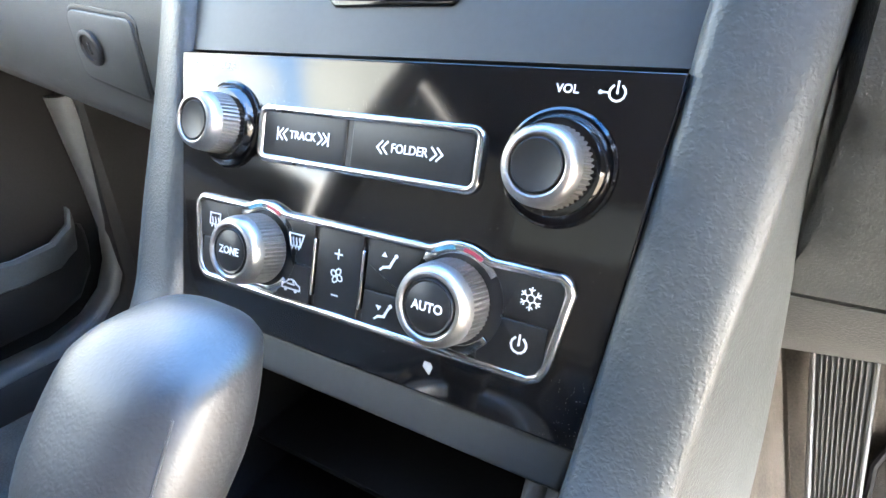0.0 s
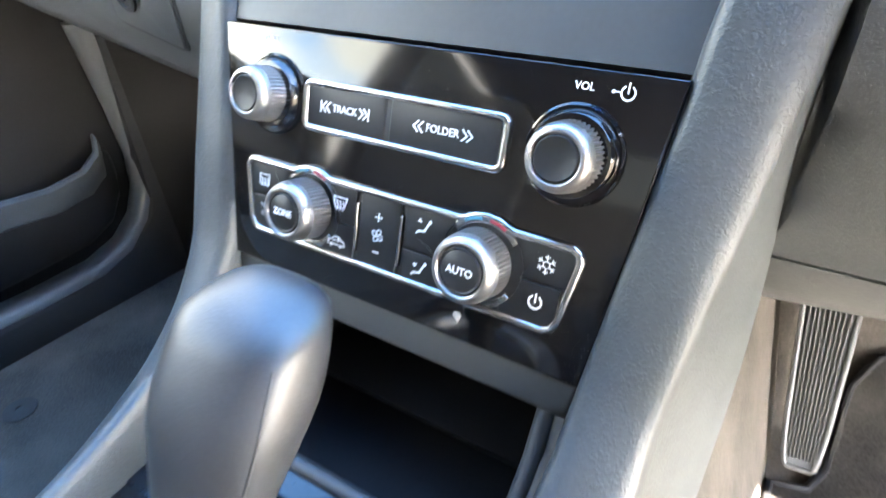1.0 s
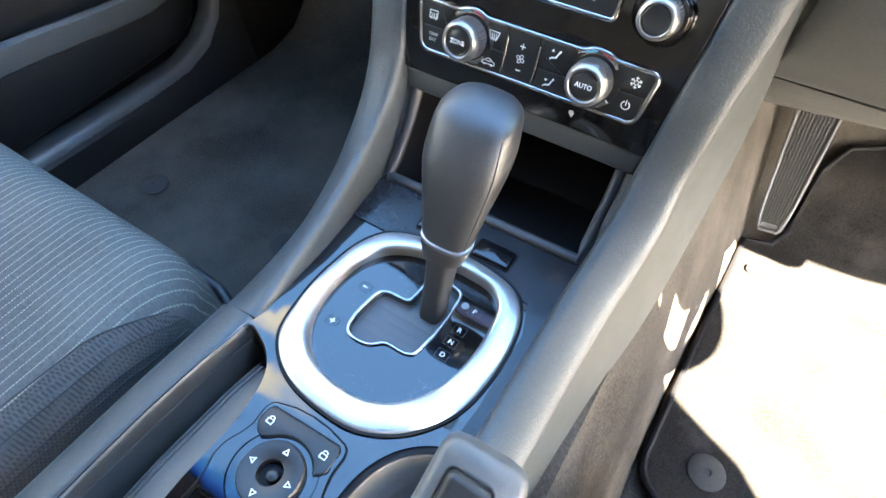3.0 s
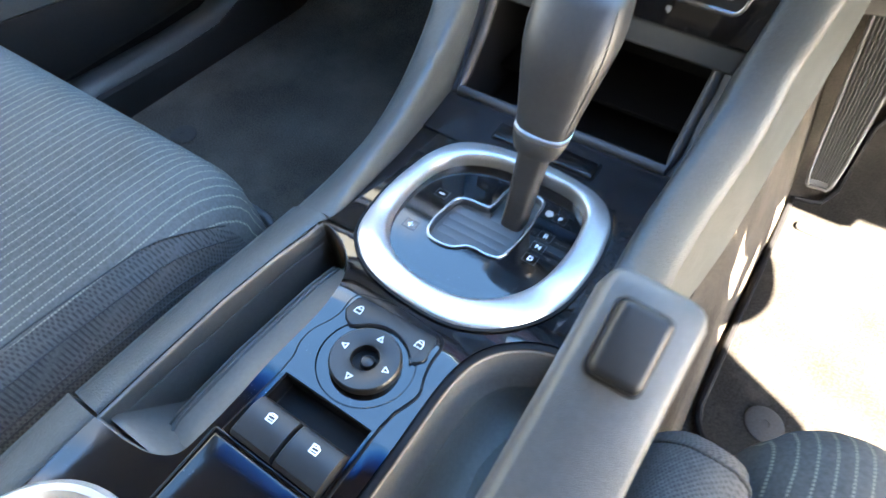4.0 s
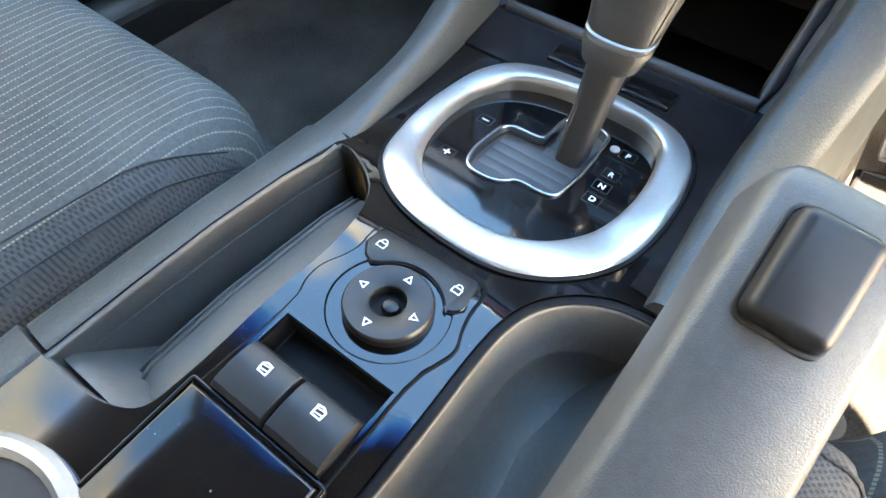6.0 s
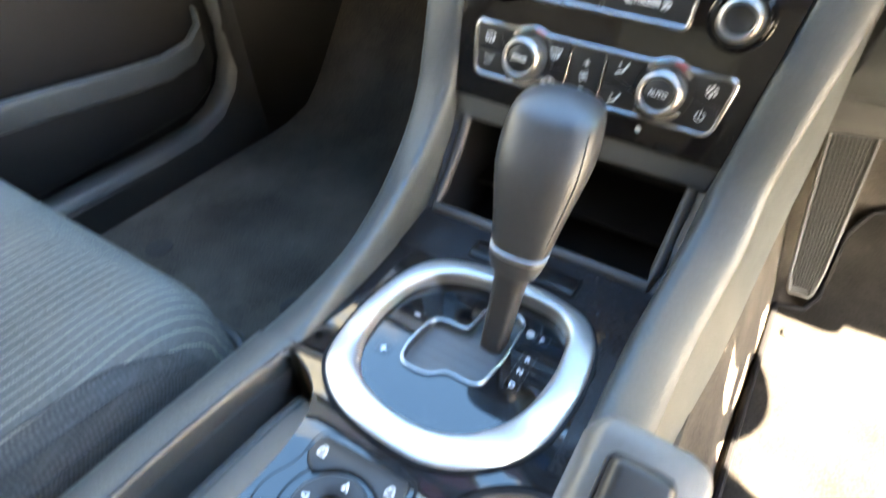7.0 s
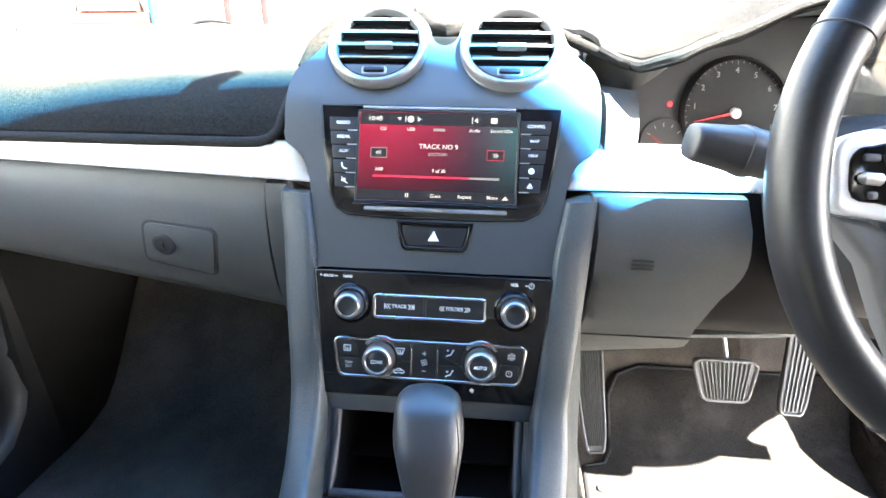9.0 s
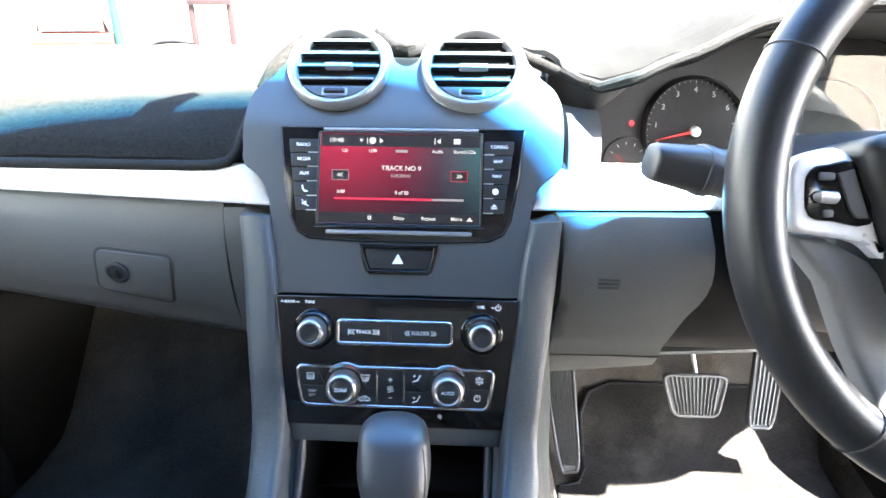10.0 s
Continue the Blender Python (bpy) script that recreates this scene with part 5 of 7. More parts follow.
part("power_symbol", shapes(stroke([(0.0918 + 0.0024 * math.sin(radians(a)), 0.0702 + 0.0024 * math.cos(radians(a))) for a in range(35, 326, 29)], 0.0006) + stroke([(0.0918, 0.0702), (0.0918, 0.0734)], 0.0006) + [circle(0.0007, 8, 0.0868, 0.0702)] + stroke([(0.0868, 0.0702), (0.089, 0.0702)], 0.0005), on_panel, 0.0), "white", panel)
words("BACK", 0.0036, "white", panel, on_panel, -0.0965, 0.0712, 0.0001)
words("TUNE", 0.0036, "white", panel, on_panel, -0.0785, 0.0712, 0.0001)
part("back_mark", shapes(stroke([(-0.1025, 0.0712), (-0.1045, 0.0712), (-0.1037, 0.0724)], 0.0005) + stroke([(-0.0905, 0.0712), (-0.0885, 0.0712)], 0.0006), on_panel, 0.0), "white", panel)

# climate keys
ZONE, AUTO = (-0.0452, -0.0032), (0.0490, -0.0028)


def climate_outline(grow=0.0):
    """A rounded strip with bulges above and below each knob."""
    pts = []
    r = 0.0198 + grow

    def edge(sign, xs):
        out = []
        for x in xs:
            y = (0.0136 + grow) if sign > 0 else (-0.0233 - grow)
            for cx, cy in (ZONE, AUTO):
                d = r * r - (x - cx) ** 2
                if d > 0:
                    yy = cy + sign * math.sqrt(d)
                    y = max(y, yy) if sign > 0 else min(y, yy)
            out.append((x, y))
        return out

    xs = np.linspace(-0.083, 0.083, 84)
    pts += [(0.0898 + grow, 0.0085), (0.0885 + grow, 0.0122), (0.0862, 0.0136 + grow)]
    pts += edge(1, xs[::-1])
    pts += [(-0.0862, 0.0136 + grow), (-0.0885 - grow, 0.0122), (-0.0895 - grow, 0.0085)]
    pts += [(-0.0858 - grow, -0.0175), (-0.0835 - grow, -0.0218)]
    pts += edge(-1, [x * 0.965 for x in xs])
    pts += [(0.0835 + grow, -0.0218), (0.0858 + grow, -0.0175)]
    return [(float(x), float(y)) for x, y in pts]


co = climate_outline()
part("climate_back", prism(co, on_panel, -0.001, 0.0004), "black", panel)
part("climate_frame", border(climate_outline(0.0009), 0.0033, on_panel, 0.0, 0.0028, 0.0012), "chrome", panel, "bright chrome climate key frame")


def climate_key(x0, x1, y0, y1, name="climate_key", notch=None):
    out = [(x0, y0), (x1, y0), (x1, y1), (x0, y1)]
    if notch:
        cx, cy, r = notch
        out = []
        for a, b in (((x0, y0), (x1, y0)), ((x1, y0), (x1, y1)), ((x1, y1), (x0, y1)), ((x0, y1), (x0, y0))):
            for k in range(10):
                p = (a[0] + (b[0] - a[0]) * k / 10, a[1] + (b[1] - a[1]) * k / 10)
                d = math.hypot(p[0] - cx, p[1] - cy)
                if d < r:
                    p = (cx + (p[0] - cx) / d * r, cy + (p[1] - cy) / d * r)
                out.append(p)
    return part(name, prism(out, on_panel, 0.0, 0.0017, 0.0004), "button", panel)


R = 0.0186
k_rear = climate_key(-0.0872, -0.0600, -0.0043, 0.0119, notch=(*ZONE, R))
k_temp = climate_key(-0.0840, -0.0600, -0.0217, -0.0049, notch=(*ZONE, R))
k_defr = climate_key(-0.0350, -0.0172, -0.0055, 0.0119, notch=(*ZONE, R))
k_circ = climate_key(-0.0350, -0.0172, -0.0217, -0.0061, notch=(*ZONE, R))
k_fan = climate_key(-0.0145, 0.0075, -0.0217, 0.0119)
k_up = climate_key(0.0102, 0.0350, -0.0075, 0.0119, notch=(*AUTO, R))
k_low = climate_key(0.0102, 0.0350, -0.0217, -0.0081, notch=(*AUTO, R))
k_snow = climate_key(0.0600, 0.0872, -0.0038, 0.0119, notch=(*AUTO, R))
k_off = climate_key(0.0600, 0.0840, -0.0217, -0.0044, notch=(*AUTO, R))
for x in (-0.0159, 0.0088):
    part("divider_bar", prism(rrect(0.0014, 0.0235, 0.0006, 3, x, -0.0052), on_panel, 0.0, 0.0028, 0.0005), "chrome", panel, "thin chrome divider")
PH = 0.0018
part("rear_defrost_symbol", shapes(stroke([(-0.0800, 0.0015), (-0.0735, 0.0015), (-0.0735, 0.0065), (-0.0800, 0.0065)], 0.0006, True) + [s for k in range(3) for s in stroke([(-0.0787 + 0.002 * k, 0.0005), (-0.0781 + 0.002 * k, 0.0025), (-0.0787 + 0.002 * k, 0.0045)], 0.0006)], on_panel, PH), "white", k_rear)
words("TEMP", 0.0034, "print_grey", k_temp, on_panel, -0.0752, -0.0100, PH)
words("EXT", 0.0034, "print_grey", k_temp, on_panel, -0.0752, -0.0138, PH)
part("screen_defrost_symbol", shapes(stroke([(-0.0306, 0.0062), (-0.0226, 0.0062), (-0.0240, 0.0012), (-0.0292, 0.0012)], 0.0006, True) + [s for k in range(3) for s in stroke([(-0.0284 + 0.0018 * k, 0.0002), (-0.0278 + 0.0018 * k, 0.0022), (-0.0284 + 0.0018 * k, 0.0045)], 0.0006)], on_panel, PH), "white", k_defr)
car_line = [(-0.0322, -0.0170), (-0.0320, -0.0154), (-0.0302, -0.0148), (-0.0288, -0.0134), (-0.0272, -0.0130), (-0.0256, -0.0133), (-0.0242, -0.0145), (-0.0224, -0.0152), (-0.0221, -0.0170)]
part("recirculate_symbol", shapes(stroke(car_line, 0.0006, True) + [circle(0.0009, 10, -0.0300, -0.0174), circle(0.0009, 10, -0.0244, -0.0174)] + stroke([(-0.029, -0.0150), (-0.0255, -0.0150), (-0.0262, -0.0139)], 0.0006), on_panel, PH), "white", k_circ)
part("plus_mark", shapes([bar(-0.0057, 0.0021, -0.0017, 0.0028), bar(-0.0040, 0.0004, -0.0034, 0.0045)], on_panel, PH), "white", k_fan)
part("minus_mark", shapes([bar(-0.0054, -0.0144, -0.0020, -0.0138)], on_panel, PH), "white", k_fan)


def petal(k, deg):
    """A point on one blade of the fan sign."""
    u, v = 0.0017 + 0.0014 * math.cos(radians(deg)), 0.0005 + 0.0011 * math.sin(radians(deg))
    c, s = math.cos(radians(50 + 90 * k)), math.sin(radians(50 + 90 * k))
    return (-0.0037 + u * c - v * s, -0.0061 + u * s + v * c)


part("fan_symbol", shapes([q for k in range(4) for q in stroke([petal(k, a) for a in range(0, 361, 45)], 0.0005)], on_panel, PH), "white", k_fan)


def seat_figure(cx, cy, arrow_up):
    fig = stroke([(cx - 0.0022, cy - 0.0022), (cx + 0.0006, cy - 0.0016), (cx + 0.0022, cy + 0.0016)], 0.0010) + stroke([(cx - 0.0022, cy - 0.0022), (cx - 0.0034, cy - 0.0032)], 0.0008) + [circle(0.0008, 10, cx + 0.0030, cy + 0.0028)]
    a = (cx - 0.0022, cy + 0.0022) if arrow_up else (cx - 0.0022, cy + 0.0016)
    s = 1 if arrow_up else -1
    return fig + [[(a[0] - 0.0012, a[1] - s * 0.0004), (a[0] + 0.0012, a[1] - s * 0.0004), (a[0], a[1] + s * 0.0014)]]


part("face_vent_symbol", shapes(seat_figure(0.0202, 0.0042, True), on_panel, PH), "white", k_up)
part("foot_vent_symbol", shapes(seat_figure(0.0202, -0.0148, False), on_panel, PH), "white", k_low)
flake = []
for k in range(6):
    a = radians(60 * k + 30)
    c, s = math.cos(a), math.sin(a)
    flake += stroke([(0.0766 + 0.0015 * c, 0.0042 + 0.0015 * s), (0.0766 + 0.0036 * c, 0.0042 + 0.0036 * s)], 0.0005)
    flake += stroke([(0.0766 + 0.0015 * c, 0.0042 + 0.0015 * s), (0.0766 + 0.0015 * math.cos(a + radians(60)), 0.0042 + 0.0015 * math.sin(a + radians(60)))], 0.0004)
    for d in (-0.95, 0.95):
        flake += stroke([(0.0766 + 0.0025 * c, 0.0042 + 0.0025 * s), (0.0766 + 0.0025 * c + 0.0011 * math.cos(a + d), 0.0042 + 0.0025 * s + 0.0011 * math.sin(a + d))], 0.0004)
part("snowflake_symbol", shapes(flake, on_panel, PH), "white", k_snow)
part("power_symbol", shapes(stroke([(0.0750 + 0.0027 * math.sin(radians(a)), -0.0118 + 0.0027 * math.cos(radians(a))) for a in range(35, 326, 29)], 0.0007) + stroke([(0.0750, -0.0118), (0.0750, -0.0086)], 0.0007), on_panel, PH), "white", k_off)


def climate_knob(cx, cy, text):
    e = part("climate_knob", lathe([(0.0138, 0.002), (0.0149, 0.004), (0.0143, 0.0136), (0.0142, 0.0138), (0.0141, 0.0152), (0.0136, 0.0170), (0.0128, 0.0186), (0.0117, 0.0195), (0.0108, 0.0196), (0.0103, 0.0193), (0.0099, 0.0186), (0.0098, 0.0176), (0.0, 0.0176)], on_panel, cx, cy, 208, knurl=1, depth=0.0010, band=(0.0038, 0.0137)), "knurl", panel, "knurled silver climate knob", sharp=30)
    part("knob_face", lathe([(0.0097, 0.0170), (0.0096, 0.0187), (0.0090, 0.0193), (0.0083, 0.0190), (0.0079, 0.0193), (0.0, 0.0194)], on_panel, cx, cy, 48), "button", e, "black push centre")
    words(text, 0.0044, "white", e, on_panel, cx, cy, 0.0196, wide=0.95)
    for a0, a1, m in ((96, 120, "blue"), (60, 84, "red")):
        angs = [radians(a0 + (a1 - a0) * k / 8) for k in range(9)]
        poly = [(cx + 0.0189 * math.cos(a), cy + 0.0189 * math.sin(a)) for a in angs] + [(cx + 0.0176 * math.cos(a), cy + 0.0176 * math.sin(a)) for a in angs[::-1]]
        part("temperature_mark", prism(poly, on_panel, 0.0, 0.0032), m, panel, m + " temperature mark")
    for half_angles in ([radians(38 + 104 * k / 14) for k in range(15)], [radians(218 + 104 * k / 14) for k in range(15)]):
        poly = [(cx + 0.0196 * math.cos(a), cy + 0.0196 * math.sin(a)) for a in half_angles] + [(cx + 0.0160 * math.cos(a), cy + 0.0160 * math.sin(a)) for a in half_angles[::-1]]
        part("knob_cup", prism(poly, on_panel, 0.0, 0.0016, 0.0004), "chrome", panel, "chrome crescent by the knob")


climate_knob(*ZONE, "ZONE")
climate_knob(*AUTO, "AUTO")

# ---- centre console ----
console = thing("centre_console", "grey and gloss black centre console between the seats", "console", (0, 0, 0.26))
RAIL = [  # inner foot, inner crest, outer crest, outer foot
    ((0.0775, -0.0785, 0.325), (0.0805, -0.0785, 0.3265), (0.1140, -0.0785, 0.3110), (0.1230, -0.0785, 0.262)),
    ((0.0805, -0.0430, 0.320), (0.0835, -0.0430, 0.3300), (0.1145, -0.0410, 0.3080), (0.1270, -0.0400, 0.258)),
    ((0.0830, 0.0040, 0.315), (0.0862, 0.0040, 0.3365), (0.1165, 0.0070, 0.3090), (0.1330, 0.0100, 0.258)),
    ((0.0862, 0.0440, 0.313), (0.0905, 0.0450, 0.3440), (0.1195, 0.0470, 0.3210), (0.1390, 0.0500, 0.260)),
    ((0.0890, 0.0740, 0.313), (0.0948, 0.0800, 0.3540), (0.1245, 0.0800, 0.3345), (0.1450, 0.0900, 0.264)),
    ((0.0930, 0.1050, 0.330), (0.0978, 0.1090, 0.3680), (0.1278, 0.1090, 0.3560), (0.1490, 0.1300, 0.275)),
    ((0.0955, 0.1310, 0.365), (0.0990, 0.1300, 0.3865), (0.1300, 0.1310, 0.3840), (0.1510, 0.1800, 0.310)),
    ((0.0985, 0.1480, 0.400), (0.1008, 0.1420, 0.4060), (0.1318, 0.1420, 0.4070), (0.1515, 0.2050, 0.360)),
    ((0.1012, 0.1570, 0.425), (0.1035, 0.1505, 0.4290), (0.1345, 0.1530, 0.4300), (0.1490, 0.2190, 0.412)),
    ((0.1042, 0.1660, 0.450), (0.1066, 0.1600, 0.4540), (0.1382, 0.1660, 0.4545), (0.1462, 0.2160, 0.450)),
    ((0.1080, 0.1780, 0.485), (0.1103, 0.1722, 0.4865), (0.1420, 0.1820, 0.4865), (0.1456, 0.2150, 0.4860)),
    ((0.1115, 0.1890, 0.518), (0.1135, 0.1840, 0.5185), (0.1452, 0.1960, 0.5185), (0.1475, 0.2220, 0.5180)),
    ((0.1190, 0.2150, 0.561), (0.1205, 0.2045, 0.5610), (0.1485, 0.2095, 0.5610), (0.1520, 0.2450, 0.561)),
]
# the driver's side runs straight along the selector, a little further out
RAIL_R = [
    ((0.0890, -0.0785, 0.325), (0.0918, -0.0785, 0.3340), (0.1215, -0.0785, 0.3200), (0.1300, -0.0785, 0.262)),
    ((0.0885, -0.0430, 0.320), (0.0912, -0.0430, 0.3320), (0.1220, -0.0410, 0.3160), (0.1330, -0.0400, 0.258)),
    ((0.0875, 0.0040, 0.315), (0.0905, 0.0040, 0.3330), (0.1230, 0.0070, 0.3160), (0.1370, 0.0100, 0.258)),
    ((0.0880, 0.0440, 0.313), (0.0920, 0.0450, 0.3420), (0.1250, 0.0470, 0.3260), (0.1410, 0.0500, 0.260)),
    ((0.0898, 0.0740, 0.313), (0.0952, 0.0800, 0.3545), (0.1285, 0.0800, 0.3390), (0.1460, 0.0900, 0.264)),
    ((0.0930, 0.1050, 0.330), (0.0980, 0.1090, 0.3690), (0.1308, 0.1090, 0.3590), (0.1490, 0.1300, 0.275)),
] + RAIL[6:]


def rail(rows, side):
    """A soft rail skinned over its sections, with rounded crests."""
    fine = []
    for i in range(len(rows) - 1):
        p0, p1, p2, p3 = rows[max(i - 1, 0)], rows[i], rows[i + 1], rows[min(i + 2, len(rows) - 1)]
        for k in range(4):
            t = k / 4
            sec = []
            for a, b, c, d in zip(p0, p1, p2, p3):
                a, b, c, d = Vector(a), Vector(b), Vector(c), Vector(d)
                sec.append(0.5 * ((2 * b) + (c - a) * t + (2 * a - 5 * b + 4 * c - d) * t * t + (3 * b - a - 3 * c + d) * t ** 3))
            fine.append(sec)
    fine.append([Vector(p) for p in rows[-1]])
    loops = []
    for j, (fi, ci, co_, fo) in enumerate(fine):
        ahead = (fine[min(j + 1, len(fine) - 1)][1] - fine[max(j - 1, 0)][1]).normalized()
        n = (co_ - ci).cross(ahead).normalized()
        if n.z - n.y < 0:
            n = -n
        w = co_ - ci
        loop = [fi, fi.lerp(ci, 0.75), fi.lerp(ci, 0.94) + n * 0.0004 + w * 0.02, ci + w * 0.08 + n * 0.0020, ci + w * 0.25 + n * 0.0032, ci + w * 0.5 + n * 0.0040, ci + w * 0.75 + n * 0.0036,
                ci + w * 0.93 + n * 0.0022, ci + w * 0.985 + n * 0.0002, co_.lerp(fo, 0.06) - n * 0.0008, co_.lerp(fo, 0.5), fo]
        deep = (fi + fo) / 2 - n * 0.02
        loop.append(deep)
        if side < 0:
            loop = [Vector((-p.x, p.y, p.z)) for p in loop]
        loops.append(loop)
    bm = bmesh.new()
    loft(bm, loops)
    return bm


part("rail_left", rail(RAIL, -1), "rail", console, "soft grained side rail", sharp=60)
part("rail_right", rail(RAIL_R, 1), "rail", console, "soft grained side rail", sharp=60)
REAR_L = [((0.0810 - 0.0006 * k, y, z - 0.010), (0.0855 - 0.00125 * k, y, z), (0.1165 - 0.0004 * k, y, z - 0.0145), (0.1260, y, z - 0.06)) for k, (y, z) in enumerate(((-0.2425, 0.3400), (-0.20, 0.3375), (-0.16, 0.335), (-0.12, 0.331), (-0.0800, 0.3275)))]
part("arm_rail_left", rail(REAR_L, -1), "rail", console, "soft grained side rail", sharp=60)
REAR_L2 = [((0.0810, y, 0.335), (0.0830, y, 0.343), (0.1150, y, 0.331), (0.1250, y, 0.275)) for y in (-0.50, -0.40, -0.30, -0.2440)]
part("arm_rail_left", rail(REAR_L2, -1), "rail", console, "soft grained side rail", sharp=60)
REAR_R = [((0.1090, y, z - 0.02), (0.1110, y, z), (0.1330, y, z - 0.012), (0.1400, y, z - 0.07)) for y, z in ((-0.50, 0.345), (-0.40, 0.345), (-0.30, 0.343), (-0.20, 0.338), (-0.12, 0.331), (-0.086, 0.328))]
part("arm_rail_right", rail(REAR_R, 1), "rail", console, "soft grained side rail", sharp=60)

bin_hole = smooth([(-0.0805, -0.0850), (-0.0760, -0.0838), (-0.0670, -0.0865), (-0.0570, -0.0915), (-0.0470, -0.0998), (-0.0395, -0.1112), (-0.0345, -0.1260), (-0.0326, -0.1420), (-0.0321, -0.1750), (-0.0322, -0.2200), (-0.0345, -0.2335), (-0.0430, -0.2395), (-0.0560, -0.2425), (-0.0805, -0.2435)])
cup_hole = smooth([(0.1085, -0.0810), (0.0960, -0.0800), (0.0880, -0.0806), (0.0790, -0.0828), (0.0680, -0.0885), (0.0580, -0.0975), (0.0505, -0.1100), (0.0460, -0.1270), (0.0448, -0.1440), (0.0455, -0.1750), (0.0450, -0.2100), (0.0450, -0.3600), (0.1085, -0.3600)])
ring_outer = smooth([(0.0020, 0.0475), (-0.0285, 0.0442), (-0.0515, 0.0335), (-0.0628, 0.0150), (-0.0678, -0.0110), (-0.0680, -0.0360), (-0.0648, -0.0590), (-0.0565, -0.0795), (-0.0420, -0.0935), (-0.0220, -0.1022), (0.0050, -0.1058), (0.0270, -0.1045), (0.0470, -0.0950), (0.0630, -0.0790), (0.0735, -0.0570), (0.0782, -0.0280), (0.0775, 0.0010), (0.0722, 0.0230), (0.0600, 0.0385), (0.0350, 0.0460)], 5)
ring_inner = smooth([(0.0030, 0.0338), (-0.0200, 0.0305), (-0.0390, 0.0205), (-0.0500, 0.0040), (-0.0537, -0.0170), (-0.0530, -0.0360), (-0.0490, -0.0530), (-0.0405, -0.0675), (-0.0280, -0.0785), (-0.0130, -0.0845), (0.0050, -0.0868), (0.0220, -0.0848), (0.0365, -0.0765), (0.0475, -0.0620), (0.0548, -0.0455), (0.0585, -0.0240), (0.0580, 0.0030), (0.0535, 0.0225), (0.0420, 0.0318), (0.0230, 0.0345)], 5)
ring_hole = offset(ring_inner, -0.004)
switch_hole = [(-0.0205, -0.1765), (0.0330, -0.1765), (0.0322, -0.2145), (-0.0212, -0.2145)]
drink_hole = circle(0.040, 40, -0.040, -0.308)
plate_outline = [(-0.0790, -0.0790), (-0.0835, -0.0430), (-0.0875, 0.0040), (-0.0905, 0.0520), (-0.0905, 0.0800), (0.0930, 0.0840), (0.0930, 0.0520), (0.0910, 0.0040), (0.0915, -0.0430), (0.0920, -0.0740), (0.1120, -0.0745), (0.1120, -0.5000), (-0.0840, -0.5000), (-0.0820, -0.0860)]
part("top_plate", sheet(plate_outline, [bin_hole, cup_hole, ring_hole, switch_hole, drink_hole, circle(0.0256, 40, 0.0080, -0.1495)], on_console, 0.0, 0.003, 0.009), "lacquer", console, "gloss black console plate", sharp=45)
part("front_plate", sheet([(-0.0895, 0.0350), (0.0710, 0.0350), (0.0800, 0.0100), (0.0810, -0.0500), (0.0800, -0.0720), (0.0905, -0.0720), (0.0900, -0.0430), (0.0895, 0.0040), (0.0922, 0.0520), (0.0925, 0.0838), (-0.0900, 0.0798)], [], on_console, 0.0012, 0.003, 0.01), "front", console, "satin black plate round the selector")


def well(outline, at, depth, inset, floor_round=0.006):
    """A moulded recess: side walls, a rounded foot and a floor."""
    bm = bmesh.new()
    rows = [(-0.0002, -0.0012), (0.0006, -0.0014), (0.0010, -0.004), (inset * 0.4, -depth * 0.5)] + [(inset * 0.8 + floor_round * (1 - math.cos(radians(q))) + inset * 0.2 * q / 90, -depth + floor_round * (1 - math.sin(radians(q)))) for q in range(0, 91, 9)]
    inner_rows = [[at(x, y, h) for x, y in offset(outline, d)] for d, h in rows]
    loft(bm, inner_rows, cap_start=False, cap_end=True)
    return bm


part("side_bin", well(bin_hole, on_console, 0.045, 0.003, 0.004), "rubber", console, "grey storage slot liner", sharp=75)


def bin_shelf():
    """The sloping inner side of the slot, with a double ridge at its foot."""
    bm = bmesh.new()
    loops = []
    for y, x0 in ((-0.100, -0.0462), (-0.108, -0.0412), (-0.120, -0.0360), (-0.140, -0.0330), (-0.180, -0.0323), (-0.222, -0.0324), (-0.230, -0.0345)):
        k = 0.0 if y > -0.23 else 0.004
        a, b = min(x0 - 0.010, -0.0565), min(x0 - 0.014, -0.0615)
        sec = [(x0 + 0.0004, -0.0120), (a, -0.0188 - k), (a - 0.0007, -0.0178 - k), (a - 0.0014, -0.0178 - k), (a - 0.0022, -0.0196 - k), (b, -0.0216 - k), (b - 0.0006, -0.0206 - k), (b - 0.0012, -0.0206 - k), (b - 0.0018, -0.0225 - k), (b - 0.0022, -0.0445), (x0, -0.0445)]
        loops.append([on_console(x, y, h) for x, h in sec])
    loft(bm, loops)
    return bm


part("bin_shelf", bin_shelf(), "rubber", console, "sloping ridged side of the storage slot", sharp=50)
bm = bmesh.new()
loops = []
for (_, crest, _, _), low in zip(REAR_L, (0.0135, 0.0152, 0.0168, 0.0170, 0.0170)):
    cx, y, top = -crest[0], crest[1], crest[2] - console_z(crest[1])
    y = max(-0.237, min(-0.0885, y))
    loops.append([on_console(x, y, h) for x, h in ((cx - 0.002, top - 0.0010), (cx + 0.0004, top + 0.0001), (cx + 0.0016, top - 0.0012), (-0.0800, -low), (-0.0788, -low - 0.0002), (-0.0785, -low - 0.0012), (-0.0765, -0.0440), (cx - 0.002, -0.0440))])
loft(bm, loops)
part("bin_wall", bm, "rubber", console, "ridged outer side of the storage slot", sharp=30)
bm = bmesh.new()
loft(bm, [[on_console(x, y, h) for y, h in ((-0.2405, -0.008), (-0.2370, -0.009), (-0.2140, -0.040), (-0.2100, -0.0435), (-0.2405, -0.0440))] for x in (-0.0790, -0.0700, -0.0560, -0.0420)])
part("bin_ramp", bm, "rubber", console, sharp=50)
